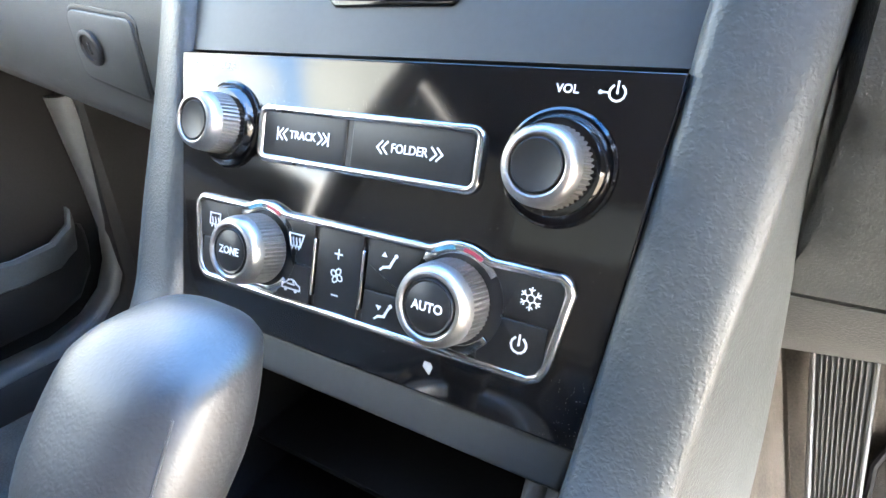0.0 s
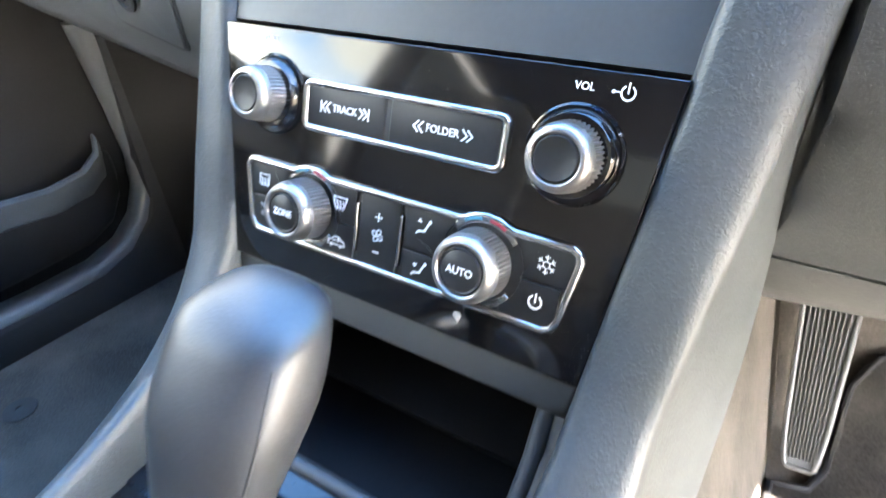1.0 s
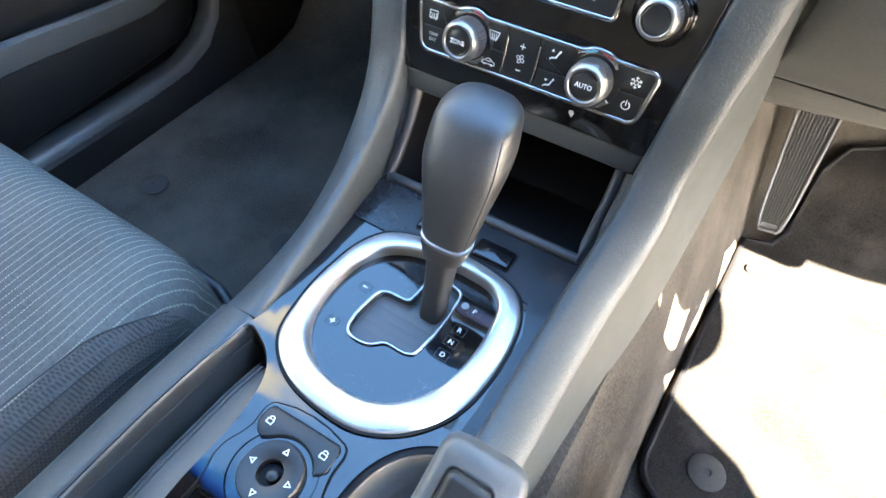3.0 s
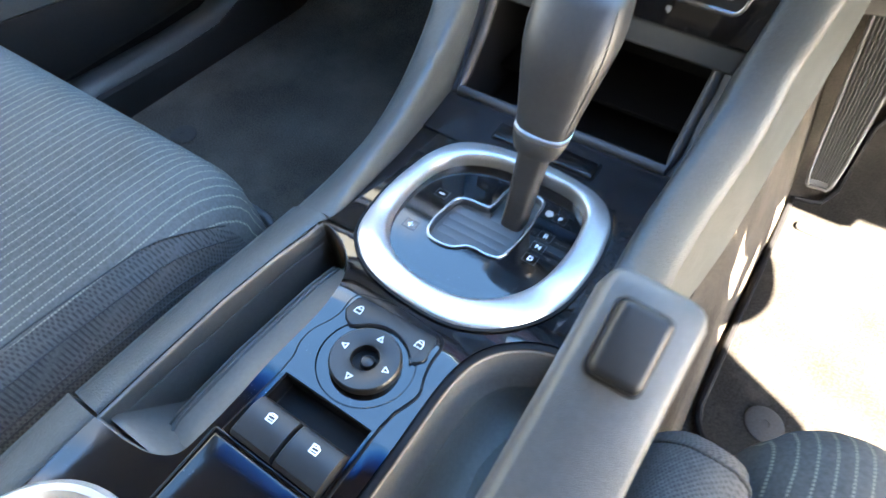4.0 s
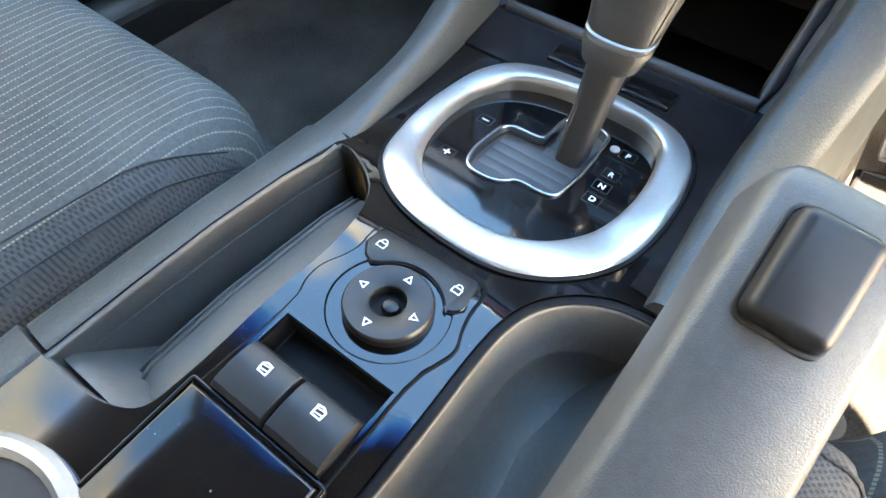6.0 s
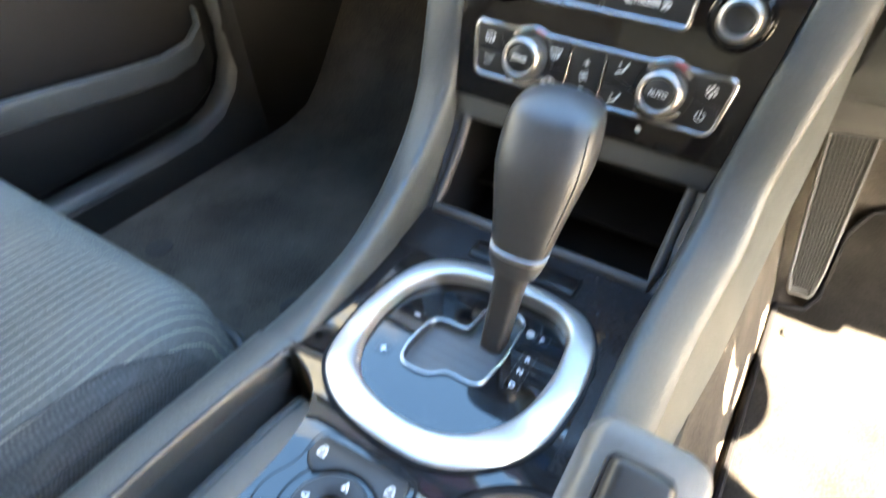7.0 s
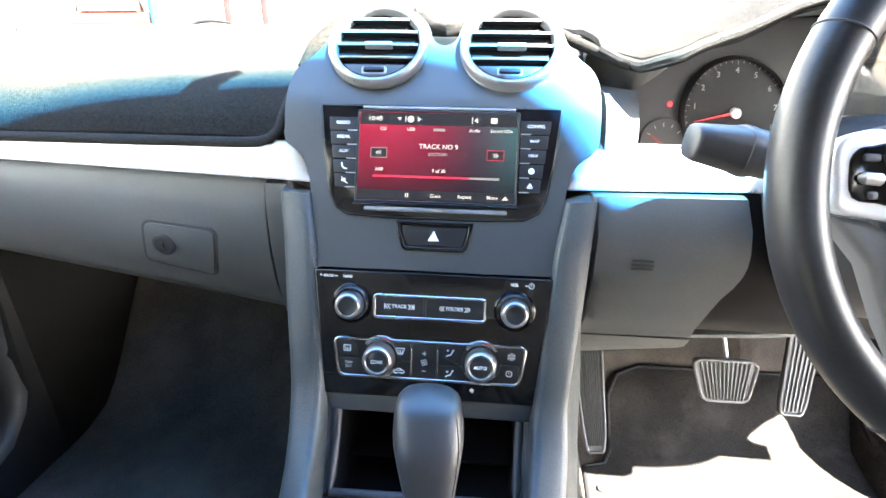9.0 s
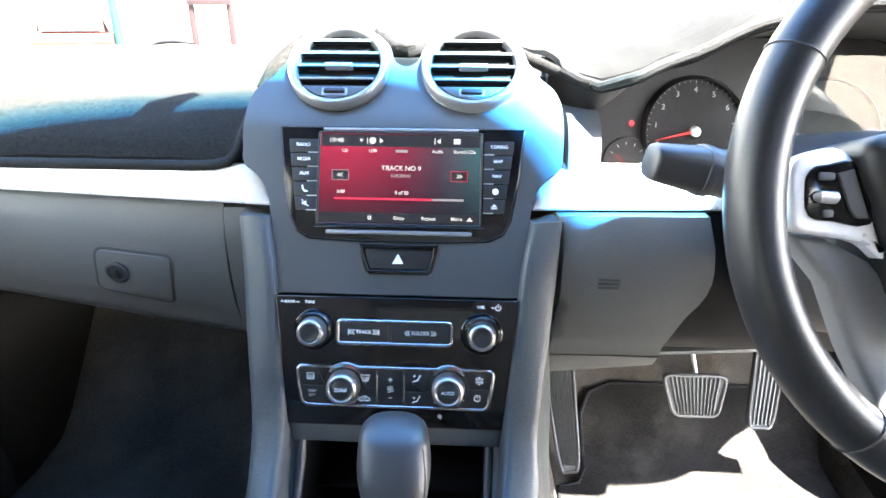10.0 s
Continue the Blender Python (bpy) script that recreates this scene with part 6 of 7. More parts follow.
rnd = random.Random(8)
stain_line = [p for p in offset(bin_hole, 0.0022) if p[1] > -0.109 and p[0] > -0.070]
stain_low = [-0.020 - 0.012 * rnd.random() for _ in stain_line]
bm = bmesh.new()
loft(bm, [[on_console(x, y, -0.003 - 0.004 * rnd.random()) for x, y in stain_line], [on_console(x, y, low) for (x, y), low in zip(stain_line, stain_low)]], closed=False)
part("bin_stain", bm, "rust", console, "brown stain run down the slot wall")
part("cup_gap", border(cup_hole, 0.0045, on_console, -0.02, -0.0012, 0.0006), "vent_black", console, "dark shadow gap round the recess")
part("cup_recess", well(offset(cup_hole, 0.0042), lambda x, y, h: on_console(x, y, h - 0.001), 0.058, 0.010, 0.026), "cup_rubber", console, "grey rubber lined cup recess", sharp=80)
part("cup_clip", prism(rrect(0.006, 0.008, 0.001, 3, 0.1020, -0.098), on_console, -0.03, -0.018, 0.001), "pedal", console)
part("drink_ring", lathe([(0.0475, -0.001), (0.0475, 0.0025), (0.0455, 0.0045), (0.0425, 0.0045), (0.0400, 0.002), (0.0398, -0.004), (0.0475, -0.001)], on_console, -0.040, -0.308, 48), "satin", console, "silver cup holder ring")
part("drink_well", lathe([(0.0398, 0.0), (0.0385, -0.06), (0.034, -0.065), (0.0, -0.065)], on_console, -0.040, -0.308, 40), "black", console)

# open tray ahead of the selector


def tray_mesh():
    bm = bmesh.new()
    z0 = 0.271
    rows = [[(-0.084, 0.0835, 0.3145), (-0.084, 0.0835, z0 + 0.004), (-0.080, 0.0870, z0), (0.080, 0.0880, z0), (0.084, 0.0850, z0 + 0.004), (0.084, 0.0850, 0.3145)],
            [(-0.085, 0.1250, 0.3500), (-0.084, 0.1250, z0 + 0.004), (-0.080, 0.1250, z0), (0.080, 0.1250, z0), (0.084, 0.1250, z0 + 0.004), (0.085, 0.1250, 0.3500)],
            [(-0.088, 0.1500, 0.3900), (-0.084, 0.2150, z0 + 0.010), (-0.080, 0.2150, z0 + 0.004), (0.080, 0.2150, z0 + 0.004), (0.084, 0.2150, z0 + 0.010), (0.088, 0.1500, 0.3900)],
            [(-0.088, 0.1900, 0.3950), (-0.084, 0.2250, 0.3200), (-0.080, 0.2260, 0.3100), (0.080, 0.2260, 0.3100), (0.084, 0.2250, 0.3200), (0.088, 0.1900, 0.3950)]]
    rings = loft(bm, [[Vector(p) for p in r] for r in rows], closed=False)
    bm.faces.new([rings[-1][i] for i in range(6)])
    return bm


part("tray", tray_mesh(), "vent_black", console, "dark open storage tray")
part("tray_lip", tube([(-0.0865, 0.148, 0.385), (-0.0860, 0.122, 0.347), (-0.0850, 0.095, 0.322), (-0.0835, 0.084, 0.3145), (0.0, 0.0858, 0.3140), (0.0845, 0.0868, 0.3145), (0.0862, 0.098, 0.322), (0.0868, 0.125, 0.347), (0.0875, 0.148, 0.385)], 0.0046, 10), "dark", console, "satin rim of the tray")
for sx in (-1, 1):
    bm = bmesh.new()
    loft(bm, [[Vector((sx * a, y0, z0)), Vector((sx * b, y1, z1)), Vector((sx * b, y1 + 0.014, z1 - 0.008)), Vector((sx * a, y0 + 0.014, z0 - 0.008))] for a, y0, z0, b, y1, z1 in ((0.0845, 0.0868, 0.3145, 0.0935, 0.080, 0.3130), (0.0862, 0.098, 0.322, 0.0955, 0.103, 0.3280), (0.0868, 0.125, 0.347, 0.0970, 0.128, 0.3600), (0.0875, 0.148, 0.385, 0.1000, 0.146, 0.3960), (0.0880, 0.156, 0.405, 0.1015, 0.154, 0.4160))])
    part("tray_cheek", bm, "dark", console, "dark panel between tray and rail")
part("tray_shelf", block((-0.083, 0.150, 0.296), (0.083, 0.224, 0.300), 0.001), "vent_black", console)

# ---- selector surround and lever ----
selector = thing("selector_surround", "oval satin silver selector surround with gloss black plate", "gear selector", (0, -0.02, 0.32))


def ring_mesh():
    bm = bmesh.new()
    outer, inner_ = ring_outer, ring_inner
    loops = []
    for w, h in ((0.0, -0.001), (0.0, 0.0008), (0.02, 0.0018), (0.07, 0.0028), (0.16, 0.0035), (0.50, 0.0048), (0.80, 0.0052), (0.88, 0.0048), (0.93, 0.0040), (0.97, 0.0024), (0.99, 0.0), (1.0, -0.006)):
        loops.append([on_console(a[0] + (b[0] - a[0]) * w, a[1] + (b[1] - a[1]) * w, h) for a, b in zip(outer, inner_)])
    loft(bm, loops, cap_start=False, cap_end=False)
    return bm


part("ring_gap", border(offset(ring_outer, -0.0016), 0.0022, on_console, 0.0008, 0.0017, 0.0003), "vent_black", selector, "dark gap round the ring")
part("silver_ring", ring_mesh(), "satin", selector, "wide satin silver ring", sharp=60)
gate = smooth([(-0.0262, -0.0200), (-0.0258, -0.0450), (-0.0225, -0.0500), (-0.0170, -0.0518), (-0.0050, -0.0505), (-0.0015, -0.0480), (0.0020, -0.0445), (0.0060, -0.0430), (0.0190, -0.0428), (0.0240, -0.0405), (0.0262, -0.0350), (0.0272, 0.0120), (0.0262, 0.0180), (0.0215, 0.0213), (0.0040, 0.0205), (0.0003, 0.0165), (-0.0010, 0.0010), (-0.0025, -0.0060), (-0.0070, -0.0075), (-0.0195, -0.0085), (-0.0245, -0.0120)], 3, 0.2)


def on_selector(x, y, h=0.0):
    return Vector((x, y, 0.3165 - 0.10 * (y + 0.05) + h))


plate_edge = offset(ring_inner, -0.0015)
part("indicator_plate", sheet(plate_edge, [gate], on_selector, 0.0, 0.004, 0.01), "plate", selector, "gloss black indicator plate")
part("gate_frame", border(offset(gate, -0.0012), 0.0021, on_selector, -0.006, 0.0018, 0.0006), "chrome", selector, "chrome gate edge")
part("gate_floor", prism(gate, on_selector, -0.010, -0.0050), "gate", selector)
for k in range(8):
    y = -0.0405 + 0.0072 * k
    part("gate_rib", block((-0.0235 if y < -0.016 else 0.001, y, 0.3095 - 0.10 * (y + 0.05)), (0.0252, y + 0.0064, 0.3121 - 0.10 * (y + 0.0564)), 0.0005), "gate", selector)
for text, x, y in (("P", 0.0418, 0.0116), ("R", 0.0408, -0.0075), ("N", 0.0407, -0.0185), ("D", 0.0409, -0.0298)):
    words(text, 0.0052, "white", selector, on_selector, x, y, 0.0003)
    part("letter_box", shapes(stroke([(x - 0.0046, y - 0.0036), (x + 0.0046, y - 0.0036), (x + 0.0046, y + 0.0036), (x - 0.0046, y + 0.0036)], 0.00025, True), on_selector, 0.0002), "gate", selector)
for sym, x, y in (("+", -0.0377, -0.0490), ("-", -0.0363, -0.0135)):
    pl_ = [bar(x - 0.0022, y - 0.0004, x + 0.0022, y + 0.0004)] + ([bar(x - 0.0004, y - 0.0022, x + 0.0004, y + 0.0022)] if sym == "+" else [])
    part("shift_mark", shapes(pl_, on_selector, 0.0003), "white", selector)
    part("letter_box", shapes(stroke([(x - 0.0045, y - 0.0036), (x + 0.0045, y - 0.0036), (x + 0.0045, y + 0.0036), (x - 0.0045, y + 0.0036)], 0.00025, True), on_selector, 0.0002), "gate", selector)
part("lock_release", lathe([(0.0028, 0.0), (0.0028, 0.0008), (0.0, 0.0012)], on_selector, 0.0335, 0.0122, 18), "print_grey", selector)

lever = thing("gear_lever", "tall dark leather automatic gear lever with silver collar", "gear lever", (0.016, 0.0, 0.315))


def section(c, a, b, p=2.6, n=40):
    return [Vector((c[0] + x, c[1] + y, c[2])) for x, y in oval(a, b, p, n)]


shaft = [section((0.0155, -0.003, 0.306), 0.0080, 0.0092, 4.0), section((0.0158, 0.006, 0.335), 0.0084, 0.0096, 4.0), section((0.0162, 0.0155, 0.366), 0.0102, 0.0104, 3.4)]
bm = bmesh.new()
loft(bm, shaft)
part("shaft", bm, "black", lever)
part("shaft_seam", tube([(0.0100, -0.0108, 0.312), (0.0104, -0.0030, 0.336), (0.0102, 0.0068, 0.364)], 0.0006, 6), "dark", lever)
bm = bmesh.new()
loft(bm, [section((0.0162, 0.0140, 0.3605), 0.0128, 0.0098), section((0.0162, 0.0146, 0.3620), 0.0148, 0.0108), section((0.0163, 0.0172, 0.3700), 0.0174, 0.0118), section((0.0163, 0.0180, 0.3722), 0.0166, 0.0110)])
part("collar", bm, "dark", lever)
bm = bmesh.new()
loft(bm, [section((0.0163, 0.0178, 0.3718), 0.0166, 0.0110), section((0.0163, 0.0184, 0.3732), 0.0177, 0.0119), section((0.0163, 0.0192, 0.3752), 0.0179, 0.0120), section((0.0163, 0.0194, 0.3758), 0.0168, 0.0112)])
part("silver_band", bm, "knurl", lever, "thin silver band")


def knob_sections():
    rows = []
    for s in (0.0, 0.02, 0.10, 0.20, 0.30, 0.40, 0.50, 0.58, 0.66, 0.74, 0.81, 0.87, 0.905, 0.935, 0.96, 0.98, 0.993, 0.9995):
        def size(q0, q1, q2):
            if s <= 0.62:
                w = s / 0.62
                return q0 + (q1 - q0) * (w * w * (3 - 2 * w) * 0.4 + w * 0.6)
            if s <= 0.87:
                return q1 + (q2 - q1) * ((s - 0.62) / 0.25) ** 2
            return q2 * math.sqrt(max(0.0, 1 - ((s - 0.87) / 0.13) ** 2))
        k = 0.95 if s == 0 else 1.0
        rows.append((0.3757 + (0.4472 - 0.3757) * s, size(0.0177, 0.0275, 0.0259) * k, size(0.0118, 0.0237, 0.0211) * k, 0.0163 - 0.0064 * s, 0.0196 + 0.0520 * s))
    return rows


bm = bmesh.new()
loft(bm, [section((cx, cy, z), a, b, 2.7) for z, a, b, cx, cy in knob_sections()])
part("knob", bm, "leather", lever, "dark grained leather knob", sharp=80)
part("knob_seam", tube([(cx + a * 0.90, cy - b * 0.62, z) for z, a, b, cx, cy in knob_sections()[1:12]], 0.0004, 6), "dark", lever)

# switches ahead of the selector
for x0, x1 in ((-0.0365, -0.002), (0.0135, 0.0465)):
    e = thing("blank_switch", "blank dark switch cover in the console plate", "switch", ((x0 + x1) / 2, 0.060, 0.314), group="blank console switches")
    part("surround", border(rrect(x1 - x0, 0.0195, 0.0030, 4, (x0 + x1) / 2, 0.0595), 0.0014, on_console, 0.001, 0.0020, 0.0003), "vent_black", e)
    part("cover", prism(rrect(x1 - x0 - 0.003, 0.0165, 0.0022, 4, (x0 + x1) / 2, 0.0595), on_console, 0.0008, 0.0040, 0.0014), "piano", e)
e = thing("lock_switch", "small grey switch between two blank covers", "switch", (0.005, 0.061, 0.314))
part("cover", prism(rrect(0.009, 0.012, 0.0012, 4, 0.005, 0.0605), on_console, 0.0008, 0.0026, 0.0007), "fascia", e)

# ---- mirror and window switches ----
pod_outline = smooth([(-0.0225, -0.1195), (-0.0200, -0.1170), (0.0285, -0.1150), (0.0325, -0.1175), (0.0345, -0.1325), (0.0365, -0.1405), (0.0395, -0.1490), (0.0375, -0.1580), (0.0355, -0.1640), (0.0345, -0.2000), (0.0350, -0.2900), (-0.0285, -0.2900), (-0.0245, -0.2050), (-0.0235, -0.1680), (-0.0265, -0.1600), (-0.0270, -0.1510), (-0.0235, -0.1410), (-0.0220, -0.1340)], 4, 0.2)
DC = (0.0080, -0.1495)
mirror = thing("mirror_control", "round black mirror adjuster with lock buttons", "switch", (0.008, -0.149, 0.345))
part("pod_plate", sheet(pod_outline, [switch_hole, circle(0.0254, 40, *DC)], on_console, 0.0014, 0.0030, 0.008), "lacquer", mirror, "gloss black switch plate")
part("pod_gap", border(offset(pod_outline[::-1], -0.0013), 0.0014, on_console, -0.001, 0.0006, 0.0002), "vent_black", mirror)
part("dial_collar", lathe([(0.0256, 0.0008), (0.0256, 0.0016), (0.0250, 0.0010), (0.0238, -0.0040), (0.0222, -0.0082), (0.0180, -0.0105)], on_console, *DC, 56), "lacquer", mirror, "gloss dish round the dial")
dial = part("dial", lathe([(0.0182, -0.0034), (0.0186, 0.0044), (0.0183, 0.0056), (0.0175, 0.0064), (0.0080, 0.0066), (0.0074, 0.0062), (0.0071, 0.0050), (0.0070, 0.0012)], on_console, *DC, 56), "button", mirror)
part("dial_well", lathe([(0.0071, 0.0010), (0.0071, 0.0014), (0.0, 0.0014)], on_console, *DC, 28), "vent_black", mirror)
part("dial_nub", lathe([(0.0040, 0.0012), (0.0040, 0.0036), (0.0032, 0.0050), (0.0015, 0.0056), (0.0, 0.0057)], on_console, DC[0] + 0.0016, DC[1] - 0.0004, 24), "button", mirror, "small raised centre nub")
for a in range(0, 360, 90):
    c, s = math.cos(radians(a)), math.sin(radians(a))
    px, py = DC[0] + 0.0128 * c, DC[1] + 0.0128 * s
    t3 = [(px + 0.0019 * math.cos(radians(a + d)), py + 0.0019 * math.sin(radians(a + d))) for d in (0, 125, 235)]
    part("arrow", shapes(stroke(t3, 0.0005, True), on_console, 0.0066), "white", dial)
lock_face = [(-0.0210, -0.1300), (-0.0205, -0.1215), (-0.0185, -0.1192), (0.0050, -0.1180), (0.0280, -0.1172), (0.0305, -0.1195), (0.0322, -0.1325), (0.0295, -0.1360), (0.0262, -0.1372)]
lock_face += [(DC[0] + 0.0222 * math.cos(radians(a)), DC[1] + 0.0222 * math.sin(radians(a))) for a in (30, 42, 54, 66, 78, 90, 102, 114, 126, 138)] + [(-0.0125, -0.1372), (-0.0170, -0.1352)]
part("lock_gap", prism(offset(lock_face[::-1], -0.0007), on_console, 0.0008, 0.0017), "vent_black", mirror)
key = part("lock_button", prism(lock_face[::-1], on_console, 0.0008, 0.0026, 0.0007), "button", mirror)
for side in (-1, 1):
    lx, ly = (-0.0145, -0.1272) if side < 0 else (0.0248, -0.1262)
    part("padlock_symbol", shapes(stroke([(lx - 0.0020, ly - 0.0020), (lx + 0.0020, ly - 0.0020), (lx + 0.0020, ly + 0.0007), (lx - 0.0020, ly + 0.0007)], 0.0005, True) + stroke([(lx - 0.0013, ly + 0.0007), (lx - 0.0013, ly + 0.0020), (lx - 0.0006, ly + 0.0026), (lx + 0.0006, ly + 0.0026), (lx + 0.0013, ly + 0.0020), (lx + 0.0013, ly + (0.0007 if side < 0 else 0.0016))], 0.0005), on_console, 0.0027), "white", key)

windows = thing("window_switch", "pair of black window rocker switches in a gloss recess", "switch", (0.006, -0.2, 0.345))
part("recess", well([(x, y) for x, y in switch_hole][::-1], lambda x, y, h: on_console(x, y, h + 0.0012), 0.014, 0.0008, 0.001), "vent_black", windows)
for x0, x1 in ((-0.0200, 0.0052), (0.0062, 0.0320)):
    bm = bmesh.new()
    prof = [(-0.2140, -0.004), (-0.2140, 0.0046), (-0.2120, 0.0068), (-0.2040, 0.0078), (-0.1960, 0.0070), (-0.1925, 0.0050), (-0.1905, -0.004)]
    loops = []
    for x, k in ((x0, 0.80), (x0 + 0.0008, 1.0), (x1 - 0.0008, 1.0), (x1, 0.80)):
        loops.append([on_console(x, y, h * k if h > 0 else h) for y, h in prof])
    loft(bm, loops)
    rocker = part("rocker", bm, "button", windows)
    cx, cy = (x0 + x1) / 2, -0.1985
    line = [(cx - 0.0030, cy - 0.0028), (cx + 0.0026, cy - 0.0028), (cx + 0.0030, cy + 0.0014), (cx + 0.0006, cy + 0.0030), (cx - 0.0030, cy + 0.0026)]
    if x0 < 0:
        line = [(2 * cx - x, y) for x, y in line]
    line = [(cx + 0.8 * (x - cx), cy + 0.8 * (y - cy)) for x, y in line]
    raised = lambda x, y, h: on_console(x, y, h + 0.0074)
    part("window_symbol", border(line if x0 > 0 else line[::-1], 0.0007, raised, 0.0, 0.0004, 0.0001), "white", rocker)
    for dy in (-0.0008, 0.0008):
        part("symbol_line", prism([(cx - 0.0016, cy + dy - 0.0003), (cx + 0.0014, cy + dy), (cx + 0.0014, cy + dy + 0.0005), (cx - 0.0016, cy + dy + 0.0002)], raised, 0.0, 0.0004), "white", rocker)
part("rear_blank", prism([(-0.0265, -0.2170), (0.0340, -0.2170), (0.0335, -0.2880), (-0.0270, -0.2880)][::-1], on_console, 0.001, 0.0030, 0.0012), "speckled", windows, "dusty gloss black blanking cover")
part("rear_blank_frame", border(rrect(0.0660, 0.076, 0.002, 4, 0.0040, -0.2525), 0.0016, on_console, 0.001, 0.0026, 0.0005), "piano", windows)

# ---- handbrake ----
brake = thing("handbrake", "raised grey handbrake lever with a black release button", "handbrake", (0.112, -0.45, 0.33))
HA = Vector((0.1140, -0.1072, 0.4500))
ax = Vector((-0.006, -math.cos(radians(24)), -math.sin(radians(24)))).normalized()
hu = (X * math.cos(radians(9)) - Z * math.sin(radians(9))).normalized()
hu = (hu - ax * hu.dot(ax)).normalized()
hn = hu.cross(ax).normalized()
if hn.z < 0:
    hn = -hn


def on_handle(u, s, h):
    return HA + hu * u + ax * s + hn * h


def handle_mesh():
    bm = bmesh.new()
    loops = []
    for s, k, hh in ((-0.0025, 0.66, 0.55), (-0.0016, 0.82, 0.74), (0.0004, 0.93, 0.89), (0.004, 1.0, 1.0), (0.05, 1.03, 1.0), (0.12, 1.10, 1.05), (0.20, 1.14, 1.1), (0.30, 1.14, 1.1)):
        mid, w, top, low = 0.0018 * k, 0.0186 * k, 0.0 - (1 - hh) * 0.006, -0.024 * hh
        loops.append([on_handle(mid + u, s, h) for u, h in ((-w, low), (-w, top - 0.006), (-w * 0.93, top - 0.0022), (-w * 0.80, top - 0.0004), (w * 0.80, top - 0.0004), (w * 0.93, top - 0.0022), (w, top - 0.006), (w, low), (w * 0.7, low - 0.006), (-w * 0.7, low - 0.006))])
    loft(bm, loops)
    return bm


part("lever_arm", handle_mesh(), "grip", brake)
part("button_gap", border(rrect(0.0212, 0.0300, 0.0040, 5, -0.0001, 0.0215), 0.0014, on_handle, -0.002, 0.0004, 0.0003), "black", brake)
part("release_button", prism(rrect(0.0186, 0.0274, 0.0035, 5, -0.0001, 0.0215), on_handle, -0.002, 0.0062, 0.0030), "button", brake, "black release button")

# ---- steering wheel and column ----
wheel = thing("steering_wheel", "black leather steering wheel with silver spokes", "steering wheel", (0.397, 0.05, 0.64))
WC, WT = Vector((0.389, 0.035, 0.640)), radians(20)
w_up, w_out = Vector((0, math.sin(WT), math.cos(WT))), Vector((0, -math.cos(WT), math.sin(WT)))


def on_wheel(u, v, h=0.0):
    return WC + X * u + w_up * v + w_out * h


def on_spoke(u, v, h=0.0):
    return on_wheel(u - math.copysign(0.008, u), v, h)


def rim_mesh():
    bm = bmesh.new()
    n, loops = 96, []
    for i in range(n + 1):
        a = math.tau * i / n
        c, s = math.cos(a), math.sin(a)
        loops.append([on_wheel((0.1665 + 0.0155 * math.cos(b)) * c, (0.1665 + 0.0155 * math.cos(b)) * s, 0.0175 * math.sin(b)) for b in [math.tau * k / 20 for k in range(20)]])
    loft(bm, loops, cap_start=False, cap_end=False)
    bmesh.ops.remove_doubles(bm, verts=bm.verts, dist=1e-6)
    return bm


part("rim", rim_mesh(), "wheel_leather", wheel, "stitched black leather rim", sharp=70)
for a in (152.6, 231, 309, 27.4):
    c, s = math.cos(radians(a)), math.sin(radians(a))
    ring = [on_wheel((0.1665 + 0.0158 * math.cos(b)) * c, (0.1665 + 0.0158 * math.cos(b)) * s, 0.0178 * math.sin(b)) for b in [math.tau * k / 20 for k in range(21)]]
    part("rim_seam", tube(ring, 0.0006, 6), "black", wheel)
half_pad = [(0.0, -0.090), (0.050, -0.085), (0.084, -0.060), (0.0935, -0.034), (0.1035, -0.010), (0.1155, 0.0225), (0.1135, 0.0310), (0.100, 0.0370), (0.060, 0.0410), (0.0, 0.0420)]
half_pad = [(u - 0.008 * min(1, u / 0.1), v) for u, v in half_pad]
pad = half_pad + [(-u, v) for u, v in half_pad[-2:0:-1]]
part("airbag_pad", prism(smooth(pad, 4, 0.2), on_wheel, -0.05, 0.004, 0.010), "wheel_leather", wheel, sharp=60)
